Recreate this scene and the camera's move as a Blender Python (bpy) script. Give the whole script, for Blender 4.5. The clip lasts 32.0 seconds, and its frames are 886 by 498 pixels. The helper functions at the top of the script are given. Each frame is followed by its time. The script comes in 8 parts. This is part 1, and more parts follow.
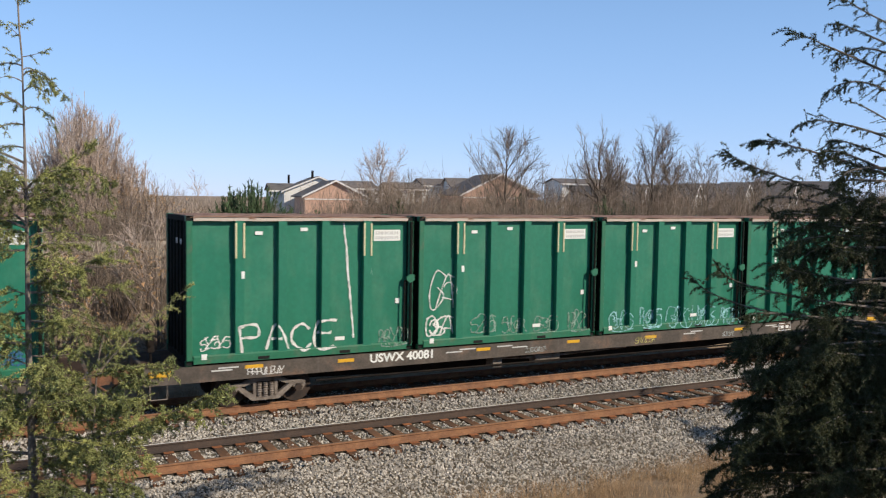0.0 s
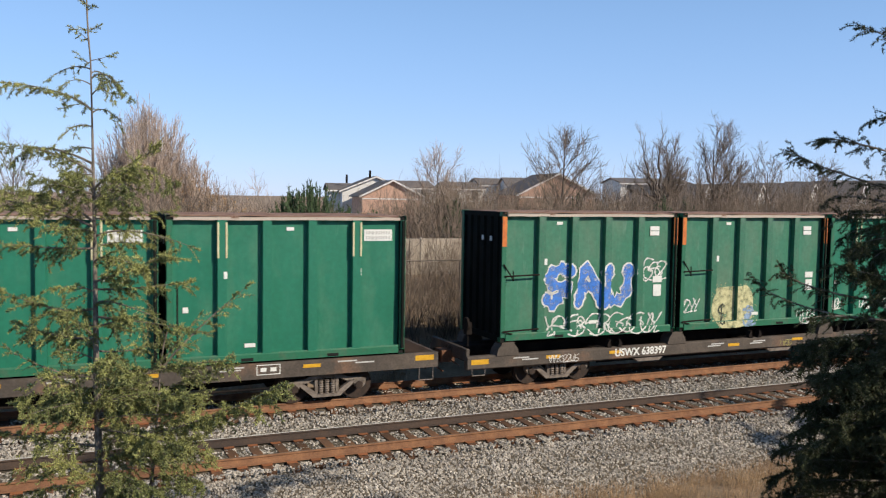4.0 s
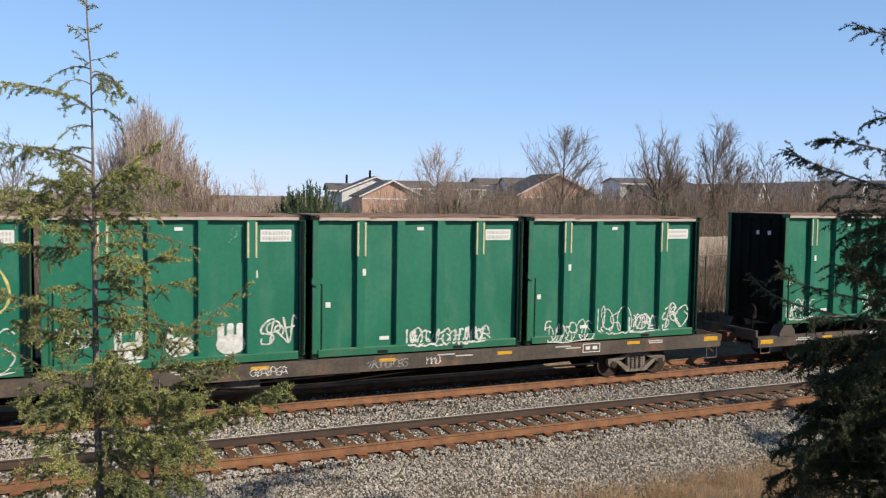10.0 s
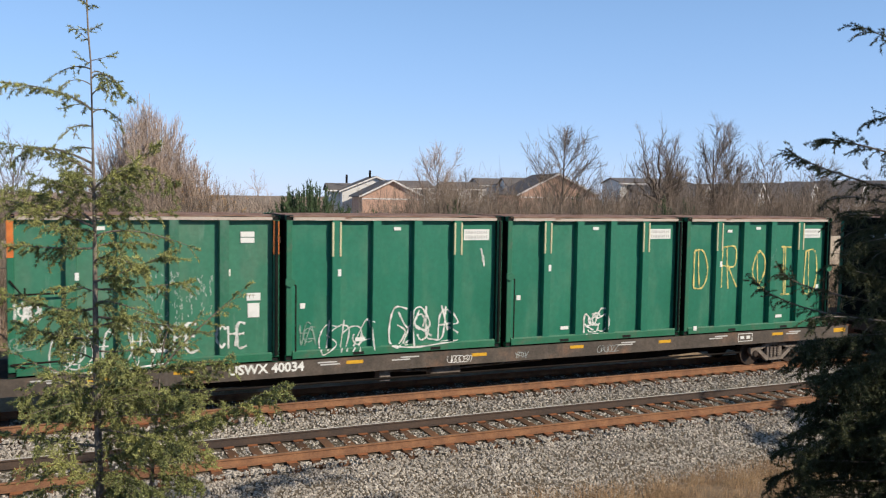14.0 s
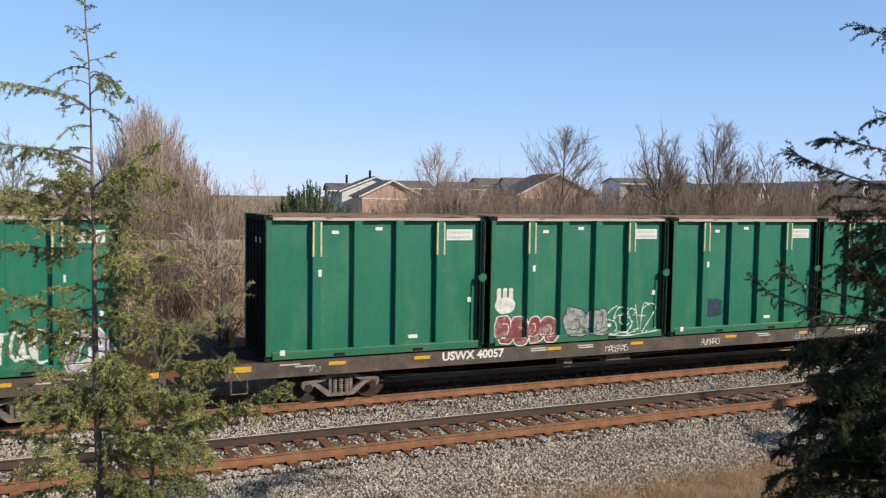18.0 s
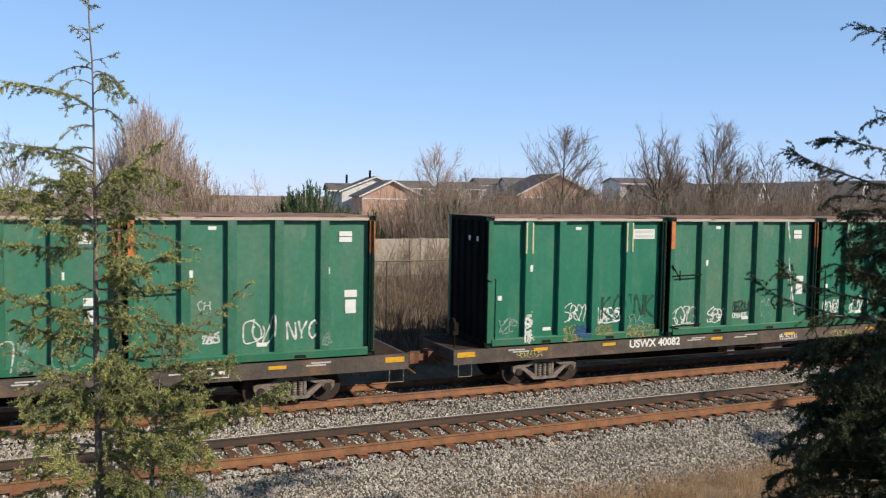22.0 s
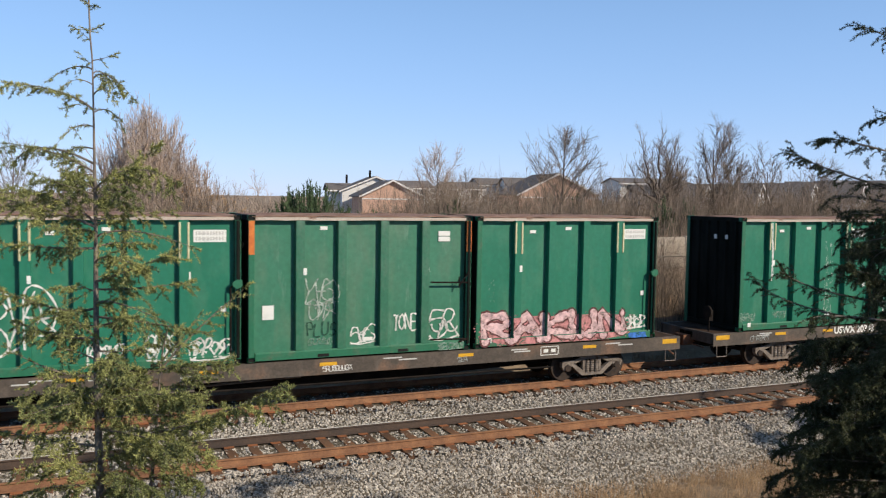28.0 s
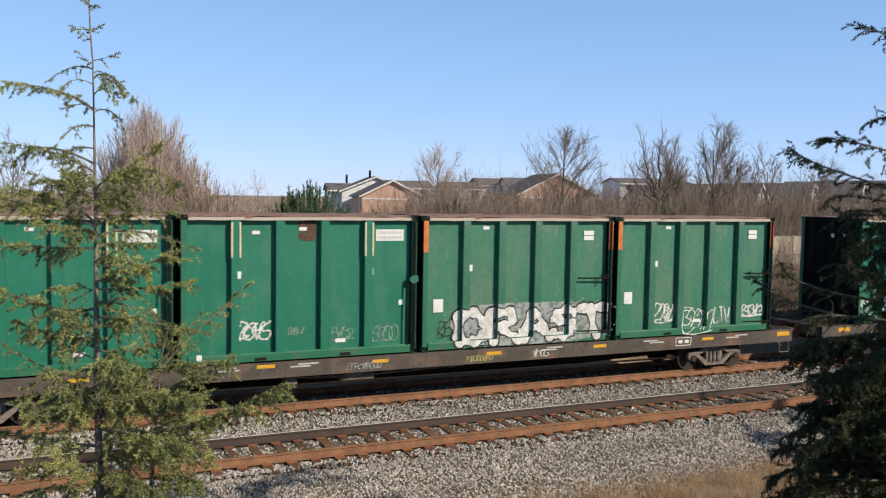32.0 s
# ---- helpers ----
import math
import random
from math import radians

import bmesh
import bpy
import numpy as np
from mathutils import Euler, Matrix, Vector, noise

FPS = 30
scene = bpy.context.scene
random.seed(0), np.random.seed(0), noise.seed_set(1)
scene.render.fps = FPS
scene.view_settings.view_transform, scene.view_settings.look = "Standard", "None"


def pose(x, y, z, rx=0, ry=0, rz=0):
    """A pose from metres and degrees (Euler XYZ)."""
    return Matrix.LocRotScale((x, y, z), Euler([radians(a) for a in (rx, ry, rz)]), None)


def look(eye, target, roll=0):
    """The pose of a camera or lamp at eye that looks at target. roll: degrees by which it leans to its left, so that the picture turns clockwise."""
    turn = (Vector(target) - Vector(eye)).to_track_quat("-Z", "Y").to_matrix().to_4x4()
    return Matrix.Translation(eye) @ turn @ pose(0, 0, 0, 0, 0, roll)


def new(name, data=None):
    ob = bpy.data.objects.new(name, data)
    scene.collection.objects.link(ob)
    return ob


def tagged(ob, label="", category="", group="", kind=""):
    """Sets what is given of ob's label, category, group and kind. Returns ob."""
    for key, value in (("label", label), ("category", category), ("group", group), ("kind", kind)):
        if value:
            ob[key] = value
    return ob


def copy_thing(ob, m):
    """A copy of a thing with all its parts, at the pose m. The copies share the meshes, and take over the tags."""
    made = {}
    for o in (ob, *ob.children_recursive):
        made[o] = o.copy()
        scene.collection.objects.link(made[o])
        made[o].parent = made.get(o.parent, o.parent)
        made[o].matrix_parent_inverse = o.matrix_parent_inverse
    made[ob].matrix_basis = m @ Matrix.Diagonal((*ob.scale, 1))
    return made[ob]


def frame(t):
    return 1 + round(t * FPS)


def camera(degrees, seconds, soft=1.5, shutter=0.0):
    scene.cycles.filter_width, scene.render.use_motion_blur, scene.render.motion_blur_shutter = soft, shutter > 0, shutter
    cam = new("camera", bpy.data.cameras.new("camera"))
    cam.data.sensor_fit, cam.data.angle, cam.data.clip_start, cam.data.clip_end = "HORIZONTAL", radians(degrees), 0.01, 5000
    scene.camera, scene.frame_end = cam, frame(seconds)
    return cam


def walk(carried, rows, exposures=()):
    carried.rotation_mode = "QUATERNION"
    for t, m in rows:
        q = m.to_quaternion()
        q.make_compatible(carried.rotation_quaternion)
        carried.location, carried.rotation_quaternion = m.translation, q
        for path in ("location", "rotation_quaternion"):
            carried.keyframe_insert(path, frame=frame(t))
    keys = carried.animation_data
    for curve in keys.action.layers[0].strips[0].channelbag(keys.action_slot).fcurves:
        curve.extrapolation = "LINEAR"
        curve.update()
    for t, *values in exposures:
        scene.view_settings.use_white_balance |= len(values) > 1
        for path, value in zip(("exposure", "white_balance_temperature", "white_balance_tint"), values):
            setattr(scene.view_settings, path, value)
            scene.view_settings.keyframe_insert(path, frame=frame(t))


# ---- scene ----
# z = 0 is the top of the rails, x runs along the line, y away from the camera.
cam = camera(54.40, 32.0, soft=1.15, shutter=0.06)


def aim(yaw, pitch, roll):
    """The camera's pose, from its turn to the right of +y, its tilt and its roll in degrees."""
    a, b = radians(yaw), radians(pitch)
    eye = Vector((0.0, 0.0, 5.481))
    way = Vector((math.sin(a) * math.cos(b), math.cos(a) * math.cos(b), math.sin(b)))
    return look(eye, eye + way, roll)


walk(cam, [
    (0.0, aim(27.73, -3.52, 0.931)),
    (0.2, aim(26.35, -3.60, 0.931)),
    (0.5, aim(25.02, -3.66, 0.931)),
    (0.8, aim(24.25, -3.71, 0.931)),
    (1.0, aim(24.03, -3.72, 0.931)),
    (2.0, aim(23.98, -3.74, 0.931)),
    (2.5, aim(23.97, -3.60, 0.931)),
    (3.0, aim(23.96, -3.58, 0.931)),
    (4.0, aim(23.97, -3.602, 0.931)),
    (10.0, aim(23.975, -3.602, 0.931)),
    (22.0, aim(23.975, -3.602, 0.931)),
    (32.0, aim(23.975, -3.602, 0.931)),
], exposures=[(0.0, 0.0, 5950, 14), (32.0, 0.0, 5950, 14)])

# ---- light ----
SUN_TURN, SUN_HEIGHT = 146.0, 31.0
world = bpy.data.worlds.new("sky")
scene.world = world
world.use_nodes = True
wn = world.node_tree
sky = wn.nodes.new("ShaderNodeTexSky")
sky.sky_type, sky.sun_disc = "NISHITA", False
sky.sun_elevation, sky.sun_rotation = radians(SUN_HEIGHT), radians(SUN_TURN)
sky.air_density, sky.dust_density, sky.ozone_density, sky.altitude = 1.0, 0.0, 2.5, 2500
soften = wn.nodes.new("ShaderNodeGamma")
soften.inputs[1].default_value = 0.56
deepen = wn.nodes.new("ShaderNodeHueSaturation")
deepen.inputs["Saturation"].default_value, deepen.inputs["Hue"].default_value = 1.35, 0.495
wn.links.new(sky.outputs[0], soften.inputs[0])
wn.links.new(soften.outputs[0], deepen.inputs["Color"])
haze = wn.nodes.new("ShaderNodeMix")
haze.data_type = "RGBA"
way = wn.nodes.new("ShaderNodeTexCoord")
split = wn.nodes.new("ShaderNodeSeparateXYZ")
thin = wn.nodes.new("ShaderNodeMapRange")
thin.inputs["From Min"].default_value, thin.inputs["From Max"].default_value = 0.0, 0.36
thin.inputs["To Min"].default_value, thin.inputs["To Max"].default_value = 0.50, 0.0
wn.links.new(way.outputs["Generated"], split.inputs[0])
wn.links.new(split.outputs["Z"], thin.inputs["Value"])
wn.links.new(thin.outputs[0], haze.inputs["Factor"])
haze.inputs["B"].default_value = (1.22, 1.84, 3.22, 1)
wn.links.new(deepen.outputs[0], haze.inputs["A"])
# the clear sky deepens from above the hazy band to the zenith
high = wn.nodes.new("ShaderNodeMapRange")
high.interpolation_type = "SMOOTHSTEP"
high.inputs["From Min"].default_value, high.inputs["From Max"].default_value = 0.15, 1.0
high.inputs["To Min"].default_value, high.inputs["To Max"].default_value = 1.0, 0.22
dim = wn.nodes.new("ShaderNodeVectorMath")
dim.operation = "SCALE"
wn.links.new(split.outputs["Z"], high.inputs["Value"])
wn.links.new(haze.outputs["Result"], dim.inputs[0])
wn.links.new(high.outputs[0], dim.inputs["Scale"])
wn.links.new(dim.outputs[0], wn.nodes["Background"].inputs[0])
wn.nodes["Background"].inputs[1].default_value = 0.297
sun_way = Vector((math.sin(radians(SUN_TURN)) * math.cos(radians(SUN_HEIGHT)),
                  math.cos(radians(SUN_TURN)) * math.cos(radians(SUN_HEIGHT)), math.sin(radians(SUN_HEIGHT))))
sun = new("sun", bpy.data.lights.new("sun", "SUN"))
sun.data.energy, sun.data.angle, sun.data.color = 5.0, radians(0.53), (1.0, 0.84, 0.60)
sun.matrix_world = look(sun_way * 120, (0, 0, 0))
scene.view_settings.exposure = 0.0


# ---- materials ----
def surface(name, base, other=None, scale=3.0, stretch=(1, 1, 1), share=0.5, hard=0.25, rough=0.7, metal=0.0,
            fine=0.15, fine_scale=40.0, bump=0.0, bump_scale=60.0, random_value=0.0, island=0.0, dirt=None, dirt_scale=1.2, dirt_share=0.35,
            spec=0.4, streak=None, streak_share=0.3):
    """A principled surface with a second colour in large patches, a fine grain, optional dirt and relief."""
    m = bpy.data.materials.new(name)
    m.use_nodes = True
    t = m.node_tree
    n, l = t.nodes, t.links
    p = n["Principled BSDF"]
    p.inputs["Roughness"].default_value, p.inputs["Metallic"].default_value = rough, metal
    p.inputs["Specular IOR Level"].default_value = spec
    tc = n.new("ShaderNodeTexCoord")
    mp = n.new("ShaderNodeMapping")
    mp.inputs["Scale"].default_value = stretch
    l.new(tc.outputs["Object"], mp.inputs["Vector"])

    def patches(sc, sh, hd, detail=6):
        z = n.new("ShaderNodeTexNoise")
        z.inputs["Scale"].default_value, z.inputs["Detail"].default_value = sc, detail
        z.inputs["Roughness"].default_value = 0.6
        l.new(mp.outputs[0], z.inputs["Vector"])
        r = n.new("ShaderNodeMapRange")
        r.inputs["From Min"].default_value, r.inputs["From Max"].default_value = 1 - sh - hd / 2, 1 - sh + hd / 2
        l.new(z.outputs["Fac"], r.inputs["Value"])
        return r.outputs[0]

    def mixed(f, a, b):
        x = n.new("ShaderNodeMix")
        x.data_type = "RGBA"
        if f is not None:
            l.new(f, x.inputs["Factor"])
        for s, v in ((x.inputs["A"], a), (x.inputs["B"], b)):
            if hasattr(v, "links"):
                l.new(v, s)
            else:
                s.default_value = (*v, 1)
        return x.outputs["Result"]

    col = mixed(patches(scale, share, hard), base, other or tuple(c * 0.8 for c in base))
    if dirt:
        col = mixed(patches(dirt_scale, dirt_share, 0.3, 9), col, dirt)
    if streak:
        z = n.new("ShaderNodeTexNoise")
        z.inputs["Scale"].default_value, z.inputs["Detail"].default_value, z.inputs["Roughness"].default_value = 1.0, 8, 0.65
        q = n.new("ShaderNodeMapping")
        q.inputs["Scale"].default_value = (5.5, 5.5, 0.8)
        l.new(tc.outputs["Object"], q.inputs["Vector"])
        l.new(q.outputs[0], z.inputs["Vector"])
        r = n.new("ShaderNodeMapRange")
        r.inputs["From Min"].default_value, r.inputs["From Max"].default_value = 1 - streak_share - 0.06, 1 - streak_share + 0.16
        r.inputs["To Max"].default_value = 0.5
        l.new(z.outputs["Fac"], r.inputs["Value"])
        col = mixed(r.outputs[0], col, streak)
    if fine:
        z = n.new("ShaderNodeTexNoise")
        z.inputs["Scale"].default_value, z.inputs["Detail"].default_value = fine_scale, 3
        l.new(tc.outputs["Object"], z.inputs["Vector"])
        h = n.new("ShaderNodeHueSaturation")
        r = n.new("ShaderNodeMapRange")
        r.inputs["From Min"].default_value, r.inputs["From Max"].default_value = 0.25, 0.75
        r.inputs["To Min"].default_value, r.inputs["To Max"].default_value = 1 - fine, 1 + fine
        l.new(z.outputs["Fac"], r.inputs["Value"])
        l.new(r.outputs[0], h.inputs["Value"])
        l.new(col, h.inputs["Color"])
        col = h.outputs[0]
    if random_value or island:
        h = n.new("ShaderNodeHueSaturation")
        r = n.new("ShaderNodeMapRange")
        amount = random_value or island
        r.inputs["To Min"].default_value, r.inputs["To Max"].default_value = 1 - amount, 1 + amount
        if random_value:
            o = n.new("ShaderNodeObjectInfo")
            l.new(o.outputs["Random"], r.inputs["Value"])
        else:
            o = n.new("ShaderNodeNewGeometry")
            l.new(o.outputs["Random Per Island"], r.inputs["Value"])
        l.new(r.outputs[0], h.inputs["Value"])
        l.new(col, h.inputs["Color"])
        col = h.outputs[0]
    l.new(col, p.inputs["Base Color"])
    if bump:
        z = n.new("ShaderNodeTexNoise")
        z.inputs["Scale"].default_value, z.inputs["Detail"].default_value = bump_scale, 5
        l.new(tc.outputs["Object"], z.inputs["Vector"])
        b = n.new("ShaderNodeBump")
        b.inputs["Strength"].default_value, b.inputs["Distance"].default_value = bump, 0.02
        l.new(z.outputs["Fac"], b.inputs["Height"])
        l.new(b.outputs[0], p.inputs["Normal"])
    return m


GREEN = surface("green_paint", (0.014, 0.150, 0.090), (0.022, 0.185, 0.115), 1.1, (1, 1, 0.35), 0.45, 0.4, 0.47, spec=0.42, fine=0.10,
                fine_scale=9, dirt=(0.055, 0.19, 0.12), dirt_scale=2.2, dirt_share=0.36, bump=0.16, bump_scale=1.6, streak=(0.15, 0.29, 0.21), streak_share=0.30)
GREEN_DULL = surface("green_paint_dull", (0.036, 0.170, 0.104), (0.050, 0.190, 0.120), 1.3, (1, 1, 0.35), 0.5, 0.35, 0.5, spec=0.42, fine=0.12,
                     fine_scale=9, dirt=(0.105, 0.185, 0.125), dirt_scale=1.2, dirt_share=0.38, bump=0.16, bump_scale=1.6, streak=(0.22, 0.31, 0.25), streak_share=0.36)
GREEN_WORN = surface("worn_green_paint", (0.020, 0.140, 0.078), (0.10, 0.175, 0.13), 2.2, (1, 1, 0.45), 0.42, 0.25, 0.5, spec=0.6, fine=0.15, fine_scale=12,
                     dirt=(0.012, 0.12, 0.065), dirt_scale=1.2, dirt_share=0.4)
GREEN_FRAME = surface("green_frame_paint", (0.018, 0.140, 0.075), (0.034, 0.155, 0.092), 2.0, (1, 1, 1), 0.4, 0.4, 0.5, fine=0.12,
                      fine_scale=14, dirt=(0.09, 0.13, 0.085), dirt_scale=3.0, dirt_share=0.33)
# dark end paint, with the shade on the end faces put into it
END_SHADED = surface("end_paint_shaded", (0.005, 0.007, 0.006), (0.012, 0.014, 0.012), 1.5, (1, 1, 0.4), rough=0.85, fine=0.15, spec=0.12)
RIM = surface("bare_rim", (0.47, 0.42, 0.36), (0.20, 0.115, 0.08), 2.8, (1, 1, 2.5), 0.36, 0.12, 0.75, fine=0.2, fine_scale=25,
              dirt=(0.45, 0.38, 0.33), dirt_scale=4, dirt_share=0.4)
TARP = surface("roof_load", (0.17, 0.090, 0.062), (0.33, 0.22, 0.165), 3.0, (1, 1, 1), 0.5, 0.3, 0.9, fine=0.25, bump=0.5, bump_scale=6)
ORANGE = surface("orange_paint", (0.62, 0.20, 0.04), (0.50, 0.13, 0.03), 4, fine=0.1, rough=0.5)
CREAM = surface("cream_stripe", (0.66, 0.62, 0.40), (0.55, 0.50, 0.30), 5, fine=0.1, rough=0.5)
WHITE = surface("white_paint", (0.72, 0.74, 0.72), (0.55, 0.60, 0.58), 3, share=0.35, fine=0.1, rough=0.55)
GREY_INK = surface("grey_print", (0.55, 0.56, 0.55), fine=0.2, rough=0.6)
BLACK = surface("hole_shade", (0.008, 0.009, 0.009), rough=0.9)
STEEL = surface("car_steel", (0.070, 0.059, 0.050), (0.130, 0.106, 0.086), 1.6, (1, 1, 1), 0.42, 0.35, 0.75, fine=0.25, fine_scale=20,
                dirt=(0.24, 0.115, 0.058), dirt_scale=0.8, dirt_share=0.31, streak=(0.17, 0.155, 0.14), streak_share=0.36)
DECK = surface("rusty_deck", (0.042, 0.031, 0.025), (0.085, 0.055, 0.04), 1.2, fine=0.25, rough=0.9, spec=0.1)
# dark steel, taken near black to put underframe shade into the colour
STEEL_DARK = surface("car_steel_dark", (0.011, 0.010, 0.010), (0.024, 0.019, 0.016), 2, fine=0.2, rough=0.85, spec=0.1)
BOGIE = surface("bogie_iron", (0.21, 0.18, 0.155), (0.075, 0.06, 0.05), 3.5, share=0.45, fine=0.25, rough=0.8)
# wheel iron darkened to carry the shade under the wagon
WHEEL = surface("wheel_iron", (0.022, 0.016, 0.013), (0.045, 0.028, 0.02), 5, fine=0.2, rough=0.7)
YELLOW = surface("yellow_reflector", (0.72, 0.42, 0.03), (0.55, 0.30, 0.02), 6, fine=0.08, rough=0.4)
RUST = surface("rail_rust", (0.29, 0.152, 0.078), (0.19, 0.098, 0.056), 3, fine=0.25, rough=0.85, bump=0.2)
RAIL_DARK = surface("rail_dark", (0.055, 0.042, 0.036), (0.08, 0.055, 0.042), 3, fine=0.25, rough=0.8)
RAIL_TOP = surface("rail_polished", (0.80, 0.77, 0.73), (0.68, 0.64, 0.60), 4, fine=0.06, rough=0.5, metal=0.15)
RAIL_TOP_DULL = surface("rail_dull_top", (0.16, 0.10, 0.07), (0.22, 0.13, 0.08), 4, fine=0.2, rough=0.6)
TIE = surface("tie_wood", (0.11, 0.060, 0.036), (0.23, 0.105, 0.046), 4, (1, 0.2, 1), 0.45, 0.3, 0.9, fine=0.3, random_value=0.25)
PLATE = surface("tie_plate", (0.22, 0.085, 0.035), (0.30, 0.12, 0.05), 8, fine=0.25, rough=0.9, random_value=0.2)
STONE = surface("ballast_stone", (0.445, 0.415, 0.37), (0.345, 0.318, 0.28), 1.4, fine=0.25, rough=0.9, island=0.45)
# dark bed colour that carries the shade under the train and between stones
BED = surface("ballast_bed", (0.075, 0.062, 0.046), (0.15, 0.126, 0.095), 14, share=0.5, hard=0.15, fine=0.4, fine_scale=30, rough=0.95,
              bump=1.0, bump_scale=18)
SOIL = surface("dry_ground", (0.27, 0.20, 0.135), (0.35, 0.27, 0.18), 0.35, share=0.5, hard=0.4, fine=0.3, fine_scale=6, rough=1.0,
               dirt=(0.18, 0.13, 0.085), dirt_scale=1.5, dirt_share=0.4, bump=0.6, bump_scale=5)


# ---- building helpers ----
def box_into(bm, x0, y0, z0, x1, y1, z1):
    vs = [bm.verts.new((x, y, z)) for x in (x0, x1) for y in (y0, y1) for z in (z0, z1)]
    for f in ((0, 1, 3, 2), (4, 6, 7, 5), (0, 4, 5, 1), (2, 3, 7, 6), (0, 2, 6, 4), (1, 5, 7, 3)):
        bm.faces.new([vs[i] for i in f])
    return vs


def prism_into(bm, outline, axis, a, b):
    """Extrudes a closed outline of (u, v) along axis 'x' or 'y' from a to b."""
    def at(u, v, w):
        return (w, u, v) if axis == "x" else (u, w, v) if axis == "y" else (u, v, w)
    lo = [bm.verts.new(at(u, v, a)) for u, v in outline]
    hi = [bm.verts.new(at(u, v, b)) for u, v in outline]
    k = len(outline)
    for i in range(k):
        bm.faces.new((lo[i], lo[(i + 1) % k], hi[(i + 1) % k], hi[i]))
    bm.faces.new(lo[::-1])
    bm.faces.new(hi)


def tube_into(bm, a, b, ra, rb=None, sides=8):
    a, b = Vector(a), Vector(b)
    rb = ra if rb is None else rb
    q = (b - a).to_track_quat("Z", "Y").to_matrix()
    rings = []
    for c, r in ((a, ra), (b, rb)):
        rings.append([bm.verts.new(c + q @ Vector((r * math.cos(i * math.tau / sides), r * math.sin(i * math.tau / sides), 0)))
                      for i in range(sides)])
    for i in range(sides):
        j = (i + 1) % sides
        bm.faces.new((rings[0][i], rings[0][j], rings[1][j], rings[1][i]))
    bm.faces.new(rings[0][::-1])
    bm.faces.new(rings[1])


def mesh_of(name, bm, material, smooth=False):
    bmesh.ops.recalc_face_normals(bm, faces=bm.faces)
    me = bpy.data.meshes.new(name)
    bm.to_mesh(me)
    bm.free()
    if material:
        me.materials.append(material)
    if smooth:
        for p in me.polygons:
            p.use_smooth = True
    return me


def part(name, bm, material, parent, label="", smooth=False):
    """One mesh object under a thing or a part; bm may be a bmesh or a finished mesh."""
    me = bm if isinstance(bm, bpy.types.Mesh) else mesh_of(name, bm, material, smooth)
    ob = new(name, me)
    ob.parent = parent
    return tagged(ob, label)


def box_mesh(name, material, *dims, bevel=0.0):
    bm = bmesh.new()
    box_into(bm, *dims)
    if bevel:
        bmesh.ops.bevel(bm, geom=bm.edges[:], offset=bevel, segments=1, affect="EDGES")
    return mesh_of(name, bm, material)


def thing(name, label, category, group="", kind="", m=None):
    ob = new(name)
    tagged(ob, label, category, group, kind)
    if m is not None:
        ob.matrix_basis = m
    return ob


def from_arrays(name, verts, faces, material):
    me = bpy.data.meshes.new(name)
    me.from_pydata(verts, [], faces)
    me.materials.append(material)
    me.update()
    return me


# ---- ground, from the camera's bank across the line to the far suburb ----
PROFILE = [(-900, 30), (-60, 6), (-8, 4.4), (1.5, 3.9), (5, 2.0), (9, 0.4), (13, -0.80), (15.1, -0.93), (16.0, -0.98), (25.9, -0.98), (27, -0.75), (28, -0.55),
           (30, 0.3), (32, 0.9), (35, 1.75), (37.5, 2.0), (60, 0.5), (110, -3.0), (400, -4), (2500, -6)]


def ground_z(y):
    for (a, za), (b, zb) in zip(PROFILE, PROFILE[1:]):
        if a <= y <= b:
            return za + (zb - za) * (y - a) / (b - a)
    return PROFILE[-1][1]


def build_ground():
    ys = sorted({*[a for a, _ in PROFILE], *[y * 0.5 for y in range(0, 90)], *range(45, 130, 4)})
    xs = [-2500, -600, -200, -80, -40] + [x * 0.75 for x in range(-40, 70)] + [60, 75, 95, 120, 200, 600, 2500]
    verts = []
    for y in ys:
        for x in xs:
            near = -45 < x < 60 and -5 < y < 60
            n = noise.noise((x * 0.35, y * 0.35, 0)) * 0.14 + noise.noise((x * 1.4, y * 1.4, 3)) * 0.05 if near else 0
            if 15.9 < y < 26.5:
                n = -0.05
            verts.append((x, y, ground_z(y) + n))
    k = len(xs)
    faces = [(j * k + i, j * k + i + 1, (j + 1) * k + i + 1, (j + 1) * k + i) for j in range(len(ys) - 1) for i in range(k - 1)]
    g = new("ground", from_arrays("ground", verts, faces, SOIL))
    tagged(g, "dry brown earth banks with leaf litter beside the railway", "ground", kind="structure")
    # ballast bed under both tracks
    bm = bmesh.new()
    prism_into(bm, [(15.0, -0.97), (16.85, -0.34), (17.2, -0.27), (17.62, -0.225), (19.75, -0.225), (20.1, -0.28), (21.2, -0.29), (21.8, -0.225), (24.0, -0.215),
                    (24.5, -0.30), (26.2, -0.97)], "x", -120, 160)
    b = new("ballast_bed", mesh_of("ballast_bed", bm, BED))
    tagged(b, "grey crushed stone bed raised under two railway tracks", "ballast", kind="structure")


build_ground()

# ---- the two tracks ----
NEAR_RAIL, RAIL_STEP, FAR_RAIL = 17.666, 1.505, 21.876
RAIL_OUTLINE = [(-0.075, -0.185), (0.075, -0.185), (0.075, -0.172), (0.012, -0.155), (0.010, -0.05), (0.036, -0.035), (0.037, -0.008),
                (0.028, 0.0), (-0.028, 0.0), (-0.037, -0.008), (-0.036, -0.035), (-0.010, -0.05), (-0.012, -0.155), (-0.075, -0.172)]


